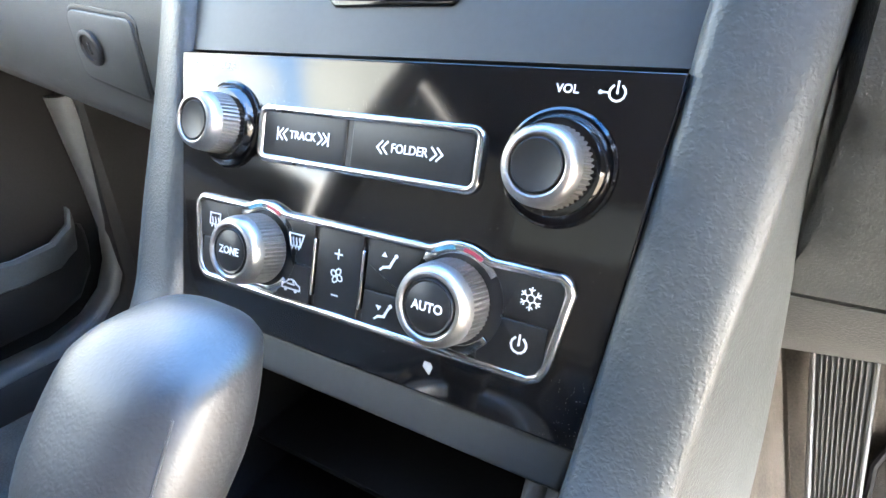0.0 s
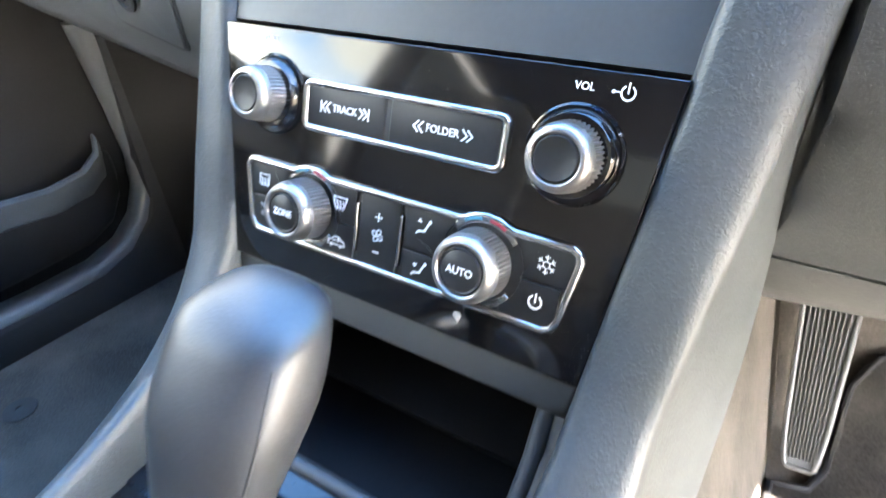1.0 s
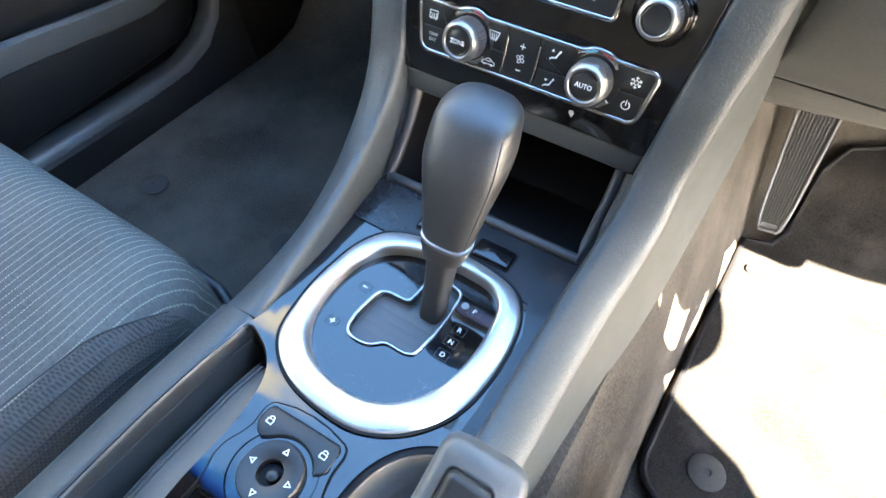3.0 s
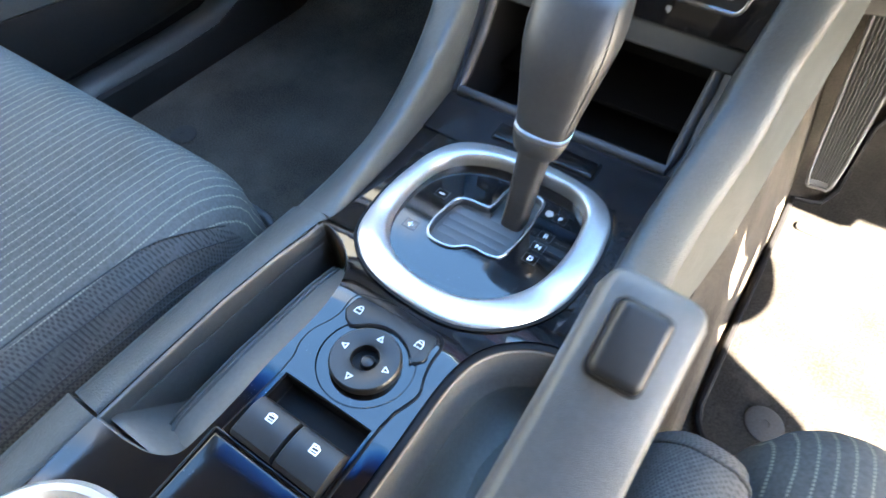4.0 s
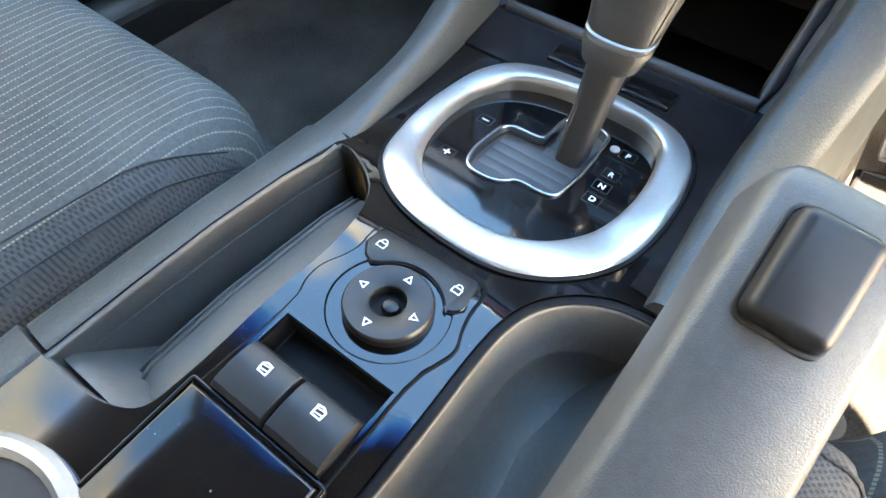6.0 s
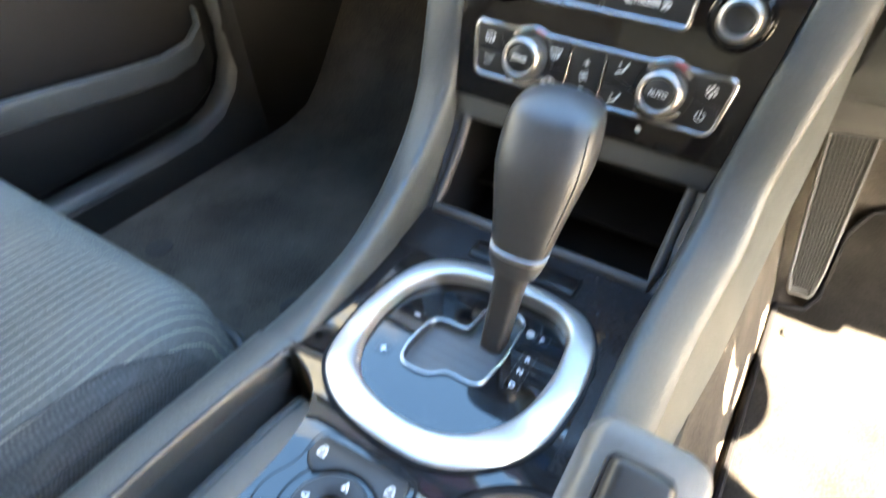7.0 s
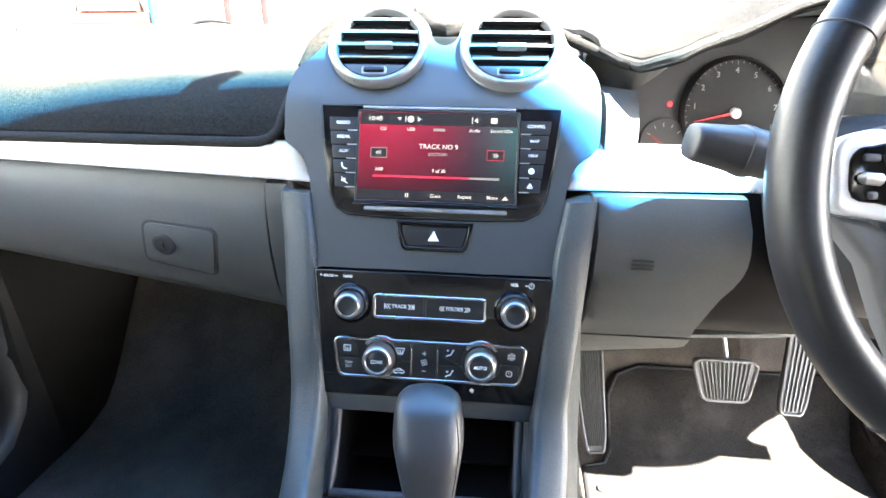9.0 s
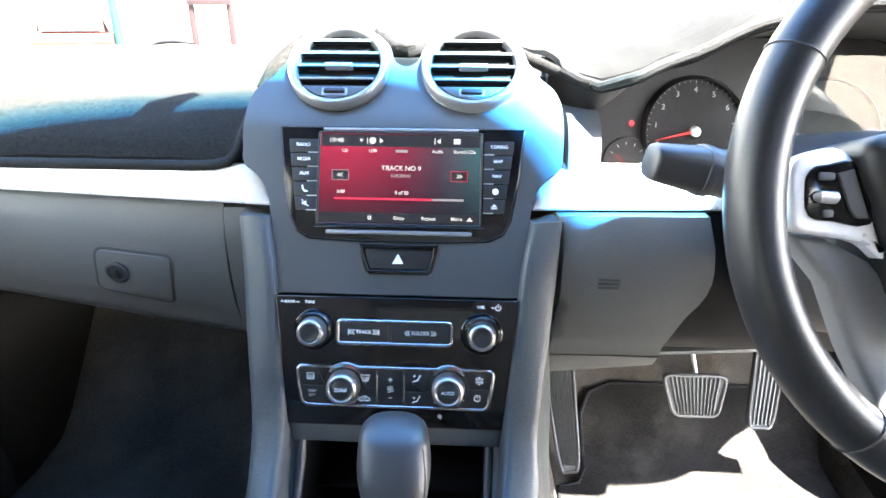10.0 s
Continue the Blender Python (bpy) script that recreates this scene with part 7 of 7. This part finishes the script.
for sx in (-1, 1):
    spoke = smooth([(sx * u, v) for u, v in ((0.1485, -0.0049), (0.1498, 0.0159), (0.1471, 0.0218), (0.1415, 0.0253), (0.1266, 0.0288), (0.1215, 0.0274), (0.1160, 0.0225), (0.1015, -0.0165), (0.0955, -0.0340), (0.1060, -0.0255), (0.1322, -0.0212), (0.1469, -0.0170))], 4, 0.2)
    sp = part("spoke", prism(spoke if sx < 0 else spoke[::-1], on_spoke, -0.022, -0.008, 0.003), "trim", wheel, "silver painted spoke", sharp=60)
    podl = smooth([(sx * u, v) for u, v in ((0.1425, 0.0055), (0.1421, 0.0114), (0.1380, 0.0173), (0.1309, 0.0189), (0.1174, 0.0209), (0.1137, 0.0163), (0.1051, -0.0122), (0.1064, -0.0147), (0.1266, -0.0134), (0.1396, -0.0107))], 3, 0.3)
    part("switch_pod", prism(podl if sx < 0 else podl[::-1], on_spoke, -0.012, -0.0060, 0.0012), "piano", sp, "gloss black switch pod")
    part("roller", tube([on_spoke(sx * 0.1382, 0.0004, -0.005), on_spoke(sx * 0.1368, 0.0003, -0.003), on_spoke(sx * 0.1285, -0.0002, -0.003), on_spoke(sx * 0.1268, -0.0004, -0.005)], [0.0022, 0.0036, 0.0036, 0.0022], 14), "satin", sp, "silver thumb roller")
    keyl = smooth([(sx * u, v) for u, v in ((0.1265, 0.0137), (0.1175, 0.0163), (0.1082, -0.0113), (0.1158, -0.0108), (0.1222, 0.0028))], 3, 0.3)
    part("switch_key", prism(keyl if sx < 0 else keyl[::-1], on_spoke, -0.008, -0.0042, 0.0008), "dark", sp)
    for u, v, w in ((0.1320, 0.0120, 0.009), (0.1305, -0.0090, 0.006)):
        part("switch_key", prism(rrect(w, 0.0045, 0.0015, 4, sx * u, v), on_spoke, -0.008, -0.0048, 0.0006), "dark", sp)
    low = [(sx * u, v) for u, v in ((0.055, -0.168), (0.080, -0.156), (0.090, -0.120), (0.106, -0.088), (0.120, -0.050), (0.135, -0.032), (0.146, -0.0200), (0.122, -0.0230), (0.097, -0.036), (0.062, -0.075))]
    part("lower_spoke", prism(low if sx < 0 else low[::-1], on_spoke, -0.036, -0.018, 0.005), "satin_dark", wheel, "grey lower spoke")


def shroud():
    bm = bmesh.new()
    loops = []
    axis = Vector((0, 1, -0.22)).normalized()
    for s, w, up_, dn in ((0.06, 0.055, 0.045, 0.075), (0.10, 0.075, 0.055, 0.105), (0.16, 0.095, 0.06, 0.125), (0.24, 0.11, 0.06, 0.135)):
        c = Vector((0.397, 0.035, 0.625)) + axis * s
        loops.append([c + Vector((w * math.copysign(abs(math.cos(a)) ** 0.7, math.cos(a)), 0, (up_ if math.sin(a) > 0 else dn) * math.sin(a))) for a in [math.tau * k / 28 for k in range(28)]])
    loft(bm, loops)
    return bm


solid("column_shroud", shroud(), "black", "dark plastic steering column shroud", "column shroud", sharp=60)
stalk = thing("indicator_stalk", "thick black indicator stalk on the steering column", "stalk", (0.30, 0.10, 0.63))


def stalk_run(stations, power):
    """A bar of rounded-square section along the stalk; stations of (distance from the tip, radius)."""
    tip, along = Vector((0.1815, 0.0950, 0.6447)), Vector((0.0545, 0.0078, -0.0100)).normalized()
    side = along.cross(Vector((0, 0, 1))).normalized()
    rise = side.cross(along)
    bm = bmesh.new()
    loops = []
    for d, r in stations:
        loop = []
        for k in range(28):
            a = math.tau * k / 28
            c, q = math.cos(a), math.sin(a)
            loop.append(tip + along * d + side * (r * math.copysign(abs(c) ** (2 / power), c)) + rise * (r * math.copysign(abs(q) ** (2 / power), q)))
        loops.append(loop)
    loft(bm, loops)
    return bm


part("stalk_arm", stalk_run([(0.036, 0.0150), (0.045, 0.0158), (0.070, 0.0155), (0.110, 0.0140), (0.165, 0.0130)], 2.4), "black", stalk, sharp=40)
part("stalk_collar", stalk_run([(0.0335, 0.0150), (0.0342, 0.0166), (0.0375, 0.0171), (0.0405, 0.0168), (0.0410, 0.0155)], 2.6), "black", stalk, "raised black collar", sharp=30)
part("stalk_grip", stalk_run([(0.0, 0.0098), (0.0008, 0.0112), (0.0030, 0.0121), (0.012, 0.0130), (0.026, 0.0146), (0.0340, 0.0157)], 3.0), "black", stalk, sharp=50)

# ---- instrument cluster ----
cluster = thing("instrument_cluster", "round dark dials under a hooded binnacle", "instruments", (0.38, 0.36, 0.6))


def on_gauge(x, z, h=0.0):
    return Vector((x, 0.362 + (z - 0.6) * 0.35 - h, z))


part("back_plate", prism([(0.188, 0.556), (0.62, 0.556), (0.60, 0.67), (0.50, 0.712), (0.36, 0.712), (0.25, 0.686), (0.20, 0.640)], on_gauge, -0.012, -0.002), "gauge", cluster)
TC = (0.311, 0.6165)
face = part("tachometer", lathe([(0.0545, -0.002), (0.0545, 0.001), (0.0, 0.001)], on_gauge, *TC, 56), "gauge", cluster)
part("dial_ring", lathe([(0.0575, -0.002), (0.0570, 0.006), (0.0545, 0.009), (0.0535, 0.006), (0.0535, 0.001)], on_gauge, *TC, 56), "dark", cluster)
for k in range(9):
    a = radians(200 - 27.5 * k)
    words(str(k), 0.0082, "print_grey", face, on_gauge, TC[0] + 0.0425 * math.cos(a), TC[1] + 0.0425 * math.sin(a), 0.0014)
ticks = [q for k in range(33) for q in stroke([(TC[0] + r0 * math.cos(radians(200 - 6.875 * k)), TC[1] + r0 * math.sin(radians(200 - 6.875 * k))) for r0 in ((0.0485 if k % 4 == 0 else 0.0505), 0.0525)], 0.0005)]
part("tick_marks", shapes(ticks, on_gauge, 0.0012), "print_grey", face)
na = radians(193)
part("needle", shapes([[(TC[0] + 0.045 * math.cos(na), TC[1] + 0.045 * math.sin(na)), (TC[0] + 0.0014 * math.sin(na), TC[1] - 0.0014 * math.cos(na)), (TC[0] - 0.0014 * math.sin(na), TC[1] + 0.0014 * math.cos(na))]], on_gauge, 0.004, 0.001), "needle", face, "red needle")
part("needle_hub", lathe([(0.0055, 0.002), (0.0055, 0.007), (0.0045, 0.0085), (0.0, 0.009)], on_gauge, *TC, 24), "white", face, "bright pale hub")
FC = (0.2385, 0.583)
fuel = part("fuel_gauge", lathe([(0.026, -0.002), (0.026, 0.001), (0.0, 0.001)], on_gauge, *FC, 36), "gauge", cluster)
part("fuel_marks", shapes([q for k in range(5) for q in stroke([(FC[0] + r0 * math.cos(radians(150 - 28 * k)), FC[1] + r0 * math.sin(radians(150 - 28 * k))) for r0 in (0.018, 0.021)], 0.0007)], on_gauge, 0.0012), "print_grey", fuel)
part("needle", shapes(stroke([(FC[0], FC[1] - 0.004), (FC[0] - 0.013, FC[1] + 0.008)], 0.0010), on_gauge, 0.003), "needle", fuel, "red needle")
part("needle_hub", lathe([(0.0040, 0.002), (0.0040, 0.005), (0.0, 0.006)], on_gauge, FC[0] + 0.004, FC[1] - 0.006, 18), "chrome", fuel, "bright metal hub")
part("warning_light", shapes([circle(0.0026, 14, 0.2425, 0.6235)], on_gauge, 0.0), "warn", cluster, "lit red warning light")
SCn = (0.452, 0.6165)
part("speedometer", lathe([(0.0545, -0.002), (0.0545, 0.001), (0.0, 0.001)], on_gauge, *SCn, 56), "gauge", cluster)
part("dial_ring", lathe([(0.0575, -0.002), (0.0570, 0.006), (0.0545, 0.009), (0.0535, 0.006), (0.0535, 0.001)], on_gauge, *SCn, 56), "dark", cluster)


cluster_lens = part("lens", prism([(0.385, 0.575), (0.66, 0.575), (0.63, 0.655), (0.52, 0.700), (0.385, 0.700)], lambda x, z, h: Vector((x, 0.318 - 0.10 * (z - 0.6) - h, z)), 0.0, 0.002), "lens", cluster, "clear lens over the dials")
cluster_lens.visible_shadow = False


def hood():
    """The binnacle: a deep curved tunnel from the mat's edge in to the dials."""
    bm = bmesh.new()
    xs = np.linspace(0.142, 0.66, 52)
    loops = []
    for x in xs:
        z = mat_edge_right(float(x)) - 0.004
        zb = min(z - 0.004, curve_at(float(x), [(0.158, 0.61), (0.19, 0.632), (0.22, 0.664), (0.26, 0.690), (0.32, 0.708), (0.40, 0.715), (0.50, 0.712), (0.60, 0.665), (0.66, 0.60)])[0])
        y = mat_front(float(x)) + 0.014 * min(1.0, max(0.0, (0.25 - float(x)) / 0.04))
        loops.append([Vector((x, y, z)), Vector((x, y + 0.018, z - 0.004)), Vector((x, max(0.300, y + 0.030), (z + zb) / 2 - 0.003)), Vector((x, 0.400, zb)), Vector((x, 0.41, zb + 0.012)), Vector((x, max(0.300, y + 0.034), z + 0.004)), Vector((x, y + 0.004, z + 0.003))])
    loft(bm, loops)
    return bm


part("hood", hood(), "dark", cluster, "dark grained hood", sharp=60)
part("cluster_cheek", dash_run([(0.236, 0.603), (0.241, 0.622), (0.250, 0.638), (0.268, 0.648)], 0.1535, 0.186, 0.10, shift=lambda x: ((x - 0.1535) * 0.5, 0.0)), "dash", cluster)
part("cluster_floor", dash_run([(0.246, 0.6035), (0.30, 0.566), (0.38, 0.556)], 0.186, 0.70, 0.01), "dark", cluster)

# ---- seats ----



def seat(s, y0, name, label, rolled=False):
    """A cushion with a striped top and front and plain side bolsters, mirrored by s."""
    e = thing(name, label, "car seat", (s * 0.40, y0 - 0.3, 0.02), group="front seats")
    inner_x, outer_x, back_y = 0.208 if rolled else 0.171, 0.645, -0.50
    cx, cy, w, d = (inner_x + outer_x) / 2, back_y / 2, outer_x - inner_x, -back_y
    bends = ((0.1880, -0.065, 0.36), (0.2035, -0.110, 0.04))   # the bolster's joint: across the corner, then straight back

    def joint(v):
        return min(x + k * (at - v) for x, at, k in bends)

    def crown(y):
        return curve_at(-y, [(0.0, 0.2785), (0.04, 0.2815), (0.10, 0.287), (0.20, 0.294), (0.50, 0.298)])[0]

    def skin():
        bm = bmesh.new()
        loops = []
        rows = [(0.010, 0.20), (0.003, 0.175), (0.0, 0.14), (0.0, 0.10), (0.001, 0.072), (0.004, 0.054)]
        rows += [(0.004 + 0.044 * (1 - math.cos(radians(a))), 0.050 * (1 - math.sin(radians(a)))) for a in range(12, 91, 13)]
        rows += [(q, 0.0) for q in (0.056, 0.075, 0.10, 0.14, 0.18, 0.22)]
        for q, drop in rows:
            r = max(0.012, (0.060 if rolled else 0.078) - q * 0.9)
            loop = []
            for u, v in rrect(w - 2 * q, d - 2 * q, r, 9, cx, cy):
                sag = 0.004 * min(1.0, max(0.0, (q - 0.05) / 0.1))
                bulge = 0.0012 * noise.noise(Vector((u * 22, v * 22, q * 30)))
                loop.append(Vector((s * u, y0 + v, (crown(v) if drop < 0.12 else 0.285) - drop - sag + bulge)))
            loops.append(loop)
        loft(bm, loops, cap_start=False)
        bmesh.ops.subdivide_edges(bm, edges=[k for k in bm.edges if k.calc_length() > 0.05], cuts=6, use_grid_fill=True)
        for x, at, k in bends:
            for far in (0, 1):
                bmesh.ops.bisect_plane(bm, geom=bm.verts[:] + bm.edges[:] + bm.faces[:], dist=1e-5, plane_co=(s * (outer_x - x + inner_x if far else x), y0 + at, 0), plane_no=(s, -k if far else k, 0))
        bmesh.ops.bisect_plane(bm, geom=bm.verts[:] + bm.edges[:] + bm.faces[:], dist=1e-5, plane_co=(0, y0 - 0.016, 0), plane_no=(0, 1, 0.12))
        return bm

    def keep(which):
        bm = skin()
        gone = []
        for f in bm.faces:
            c = f.calc_center_median()
            x, y = abs(c.x), c.y - y0 + (c.z) * 0.12
            zone = "top"
            edge = joint(c.y - y0)
            if not rolled and y < -0.016 and (x < edge or x > outer_x - edge + inner_x):
                zone = "inner" if x < 0.4 else "outer"
            if zone != which:
                gone.append(f)
        bmesh.ops.delete(bm, geom=gone, context="FACES")
        return bm

    part("cushion", keep("top"), "stripe", e, "dark cloth with pale woven stripes", sharp=75)
    if rolled:
        # a thick rolled bolster that starts behind the cushion's front edge
        bm = bmesh.new()
        loops = []
        for v, k in ((-0.0620, 0.10), (-0.0630, 0.35), (-0.0655, 0.58), (-0.0710, 0.78), (-0.0800, 0.92), (-0.0920, 0.99), (-0.110, 1.0), (-0.20, 1.0), (-0.50, 1.0)):
            top, mid = 0.262 + 0.038 * k + 0.05 * max(0.0, -v - 0.11), 0.184 - 0.010 * min(1.0, max(0.0, (-v - 0.06) / 0.08))
            loops.append([Vector((s * (mid + 0.035 * k * math.copysign(abs(math.cos(a)) ** 0.75, math.cos(a))), y0 + v, (top - 0.085) + 0.085 * (k if math.sin(a) > 0 else 1.0) * math.copysign(abs(math.sin(a)) ** 0.75, math.sin(a)))) for a in [math.tau * q / 28 for q in range(28)]])
        loft(bm, loops)
        part("bolster", bm, "cloth", e, "thick rolled woven side bolster", sharp=75)
        arch = [loops[5][q] for q in range(0, 15)]
        part("seam", tube([p + Vector((0, 0.0006, 0.0006)) for p in arch], 0.0012, 6), "cloth", e)
    else:
        part("bolster", keep("inner"), "cloth", e, "plain dark woven side bolster", sharp=75)
        part("bolster", keep("outer"), "cloth", e, "plain dark woven side bolster", sharp=75)

    def seam(share, gap=0.0):
        """A sewn line along the bolster, at a share of its width from the side."""
        pts = []
        for k in range(30):
            v = -0.056 - 0.42 * k / 29
            xx = inner_x + max(0.0045, (joint(v) - inner_x) * share + gap)
            q = xx - inner_x
            a = math.acos(max(-1, min(1, 1 - (q - 0.004) / 0.044))) if q < 0.048 else math.pi / 2
            pts.append((s * xx, y0 + v, crown(v) - 0.050 * (1 - math.sin(a)) + 0.0004))
        return tube(pts, 0.0007, 6)

    for share, gap in () if rolled else ((1.0, -0.0004), (0.52, 0.0), (0.20, 0.0008), (0.20, -0.0012)):
        part("seam", seam(share, gap), "black", e)
    bm = bmesh.new()
    loft(bm, [[Vector((s * 0.405 + u * k, y0 - 0.50 - lean - v * dd, z)) for u, v in oval(0.25, 0.06, 3.2, 24)] for z, lean, k, dd in ((0.20, 0.0, 0.92, 1), (0.35, 0.03, 1.0, 1), (0.60, 0.09, 0.98, 1), (0.80, 0.14, 0.86, 0.9), (0.86, 0.155, 0.7, 0.6))])
    part("backrest", bm, "cloth", e)
    part("seat_base", block((min(s * 0.17, s * 0.65), y0 - 0.5, 0.05), (max(s * 0.17, s * 0.65), y0 - 0.03, 0.115), 0.01), "black", e)
    part("seat_rail", block((min(s * 0.20, s * 0.24), y0 - 0.5, 0.0), (max(s * 0.20, s * 0.24), y0 - 0.03, 0.05), 0.004), "steel", e)
    return e


passenger_seat = seat(-1, -0.041, "front_seat", "dark striped cloth passenger seat cushion with worn bolster")
part("adjust_bar", tube([(-0.45, -0.036, 0.172), (-0.27, -0.036, 0.178), (-0.222, -0.040, 0.186), (-0.200, -0.048, 0.182), (-0.185, -0.075, 0.165)], 0.0055, 10), "black", passenger_seat, "black slide bar under the cushion")
seat(1, 0.012, "front_seat", "dark striped cloth driver seat cushion with a rolled bolster", True)

# ---- outside ----
ground = bmesh.new()
loft(ground, [[Vector((x, y, -0.26)) for x in (-600, 600)] for y in (-600, 600)], closed=False)
solid("ground", ground, "concrete", "pale sunlit concrete yard", kind="structure")


def parked_car(x, y, turn):
    e = thing("parked_car", "parked orange red small car with pale windows", "car", (x, y, -0.26))
    m = pose(x, y, -0.26, 0, 0, turn) @ Matrix.Diagonal((0.8, 0.8, 0.70, 1))

    def place(bm):
        bmesh.ops.transform(bm, matrix=m, verts=bm.verts)
        return bm

    def run(sec, w0, w1):
        bm = bmesh.new()
        loft(bm, [[Vector((sx * (w1 if z > 0.95 else w0), yy, z)) for yy, z in sec] for sx in (-1, 1)])
        bmesh.ops.bevel(bm, geom=bm.edges[:], offset=0.05, segments=2, affect="EDGES", clamp_overlap=True)
        return place(bm)

    part("body", run([(-2.0, 0.3), (2.0, 0.3), (2.05, 0.62), (1.2, 0.92), (-1.9, 0.98), (-2.05, 0.7)], 0.86, 0.84), "paint_orange", e)
    part("cabin", run([(-1.75, 0.96), (1.1, 0.92), (0.45, 1.44), (-1.3, 1.46)], 0.80, 0.68), "paint_orange", e)
    for sx in (-1, 1):
        for y0, y1 in ((-1.2, -0.45), (-0.35, 0.5)):
            w = bmesh.new()
            loft(w, [[Vector((sx * xx, yy, zz)) for yy, zz, xx in ((y0, 1.0, 0.80), (y1, 1.0, 0.80), (y1 - 0.18, 1.36, 0.71), (y0, 1.36, 0.71))], [Vector((sx * (xx - 0.03), yy, zz)) for yy, zz, xx in ((y0, 1.0, 0.80), (y1, 1.0, 0.80), (y1 - 0.18, 1.36, 0.71), (y0, 1.36, 0.71))]])
            part("window", place(w), "pale_glass", e)
    w = bmesh.new()
    loft(w, [[Vector((sx, yy, zz)) for sx, yy, zz in ((-0.6, -1.74, 1.03), (0.6, -1.74, 1.03), (0.55, -1.42, 1.38), (-0.55, -1.42, 1.38))], [Vector((sx, yy + 0.05, zz)) for sx, yy, zz in ((-0.6, -1.74, 1.03), (0.6, -1.74, 1.03), (0.55, -1.42, 1.38), (-0.55, -1.42, 1.38))]])
    part("rear_window", place(w), "pale_glass", e)
    for sx in (-1, 1):
        for yy in (-1.25, 1.3):
            bm = tube([(sx * 0.70, yy, 0.31), (sx * 0.88, yy, 0.31)], 0.31, 24)
            tyre = part("wheel", place(bm), "black", e)
            part("rim", place(tube([(sx * 0.86, yy, 0.31), (sx * 0.89, yy, 0.31)], 0.19, 20)), "grey_steel", tyre)
    return e


parked_car(-8.4, 12.3, 30)
stand = thing("steel_stand", "tall red painted steel frame in the yard", "stand", (-5.3, 12, -0.26))
for sx in (-1, 1):
    part("upright", block((-5.3 + sx * 0.4 - 0.05, 11.95, -0.26), (-5.3 + sx * 0.4 + 0.05, 12.07, 2.2), 0.01), "paint_red", stand)
for z in (0.95, 1.4):
    part("crossbar", block((-5.75, 11.9, z), (-4.85, 11.948, z + 0.16), 0.01), "paint_red", stand)
solid("blue_post", tube([(-7.33, 12, -0.26), (-7.33, 12, 2.4)], 0.09, 14), "paint_blue", "blue painted steel post", "post")
for x in (-12.3, -10.8):
    solid("fence_post", tube([(x, 14.0, -0.26), (x, 14.0, 2.1)], 0.035, 10), "grey_steel", "thin weathered dark fence post", "fence post", group="yard fence posts")
wiper = thing("windscreen_wiper", "black wiper parked at the foot of the windscreen", "wiper", (-0.58, 0.985, 0.66))
part("wiper_arm", tube([(-0.90, 0.985, 0.666), (-0.754, 0.985, 0.672), (-0.627, 0.985, 0.674)], 0.0022, 8), "vent_black", wiper)
part("wiper_blade", tube([(-0.627, 0.985, 0.675), (-0.605, 0.985, 0.680), (-0.575, 0.985, 0.682), (-0.536, 0.985, 0.678)], [0.002, 0.0045, 0.0045, 0.002], 8), "vent_black", wiper)
bank = bmesh.new()
loft(bank, [[Vector((x, y, z)) for y, z in ((16, -0.3), (19, 0.5 + 0.2 * math.sin(x)), (24, 0.9 + 0.25 * math.sin(x * 0.7)), (40, 0.4), (40, -0.3))] for x in np.linspace(6, 60, 20)])
solid("earth_bank", bank, "tan", "bare dry earth bank beyond the yard", kind="structure")
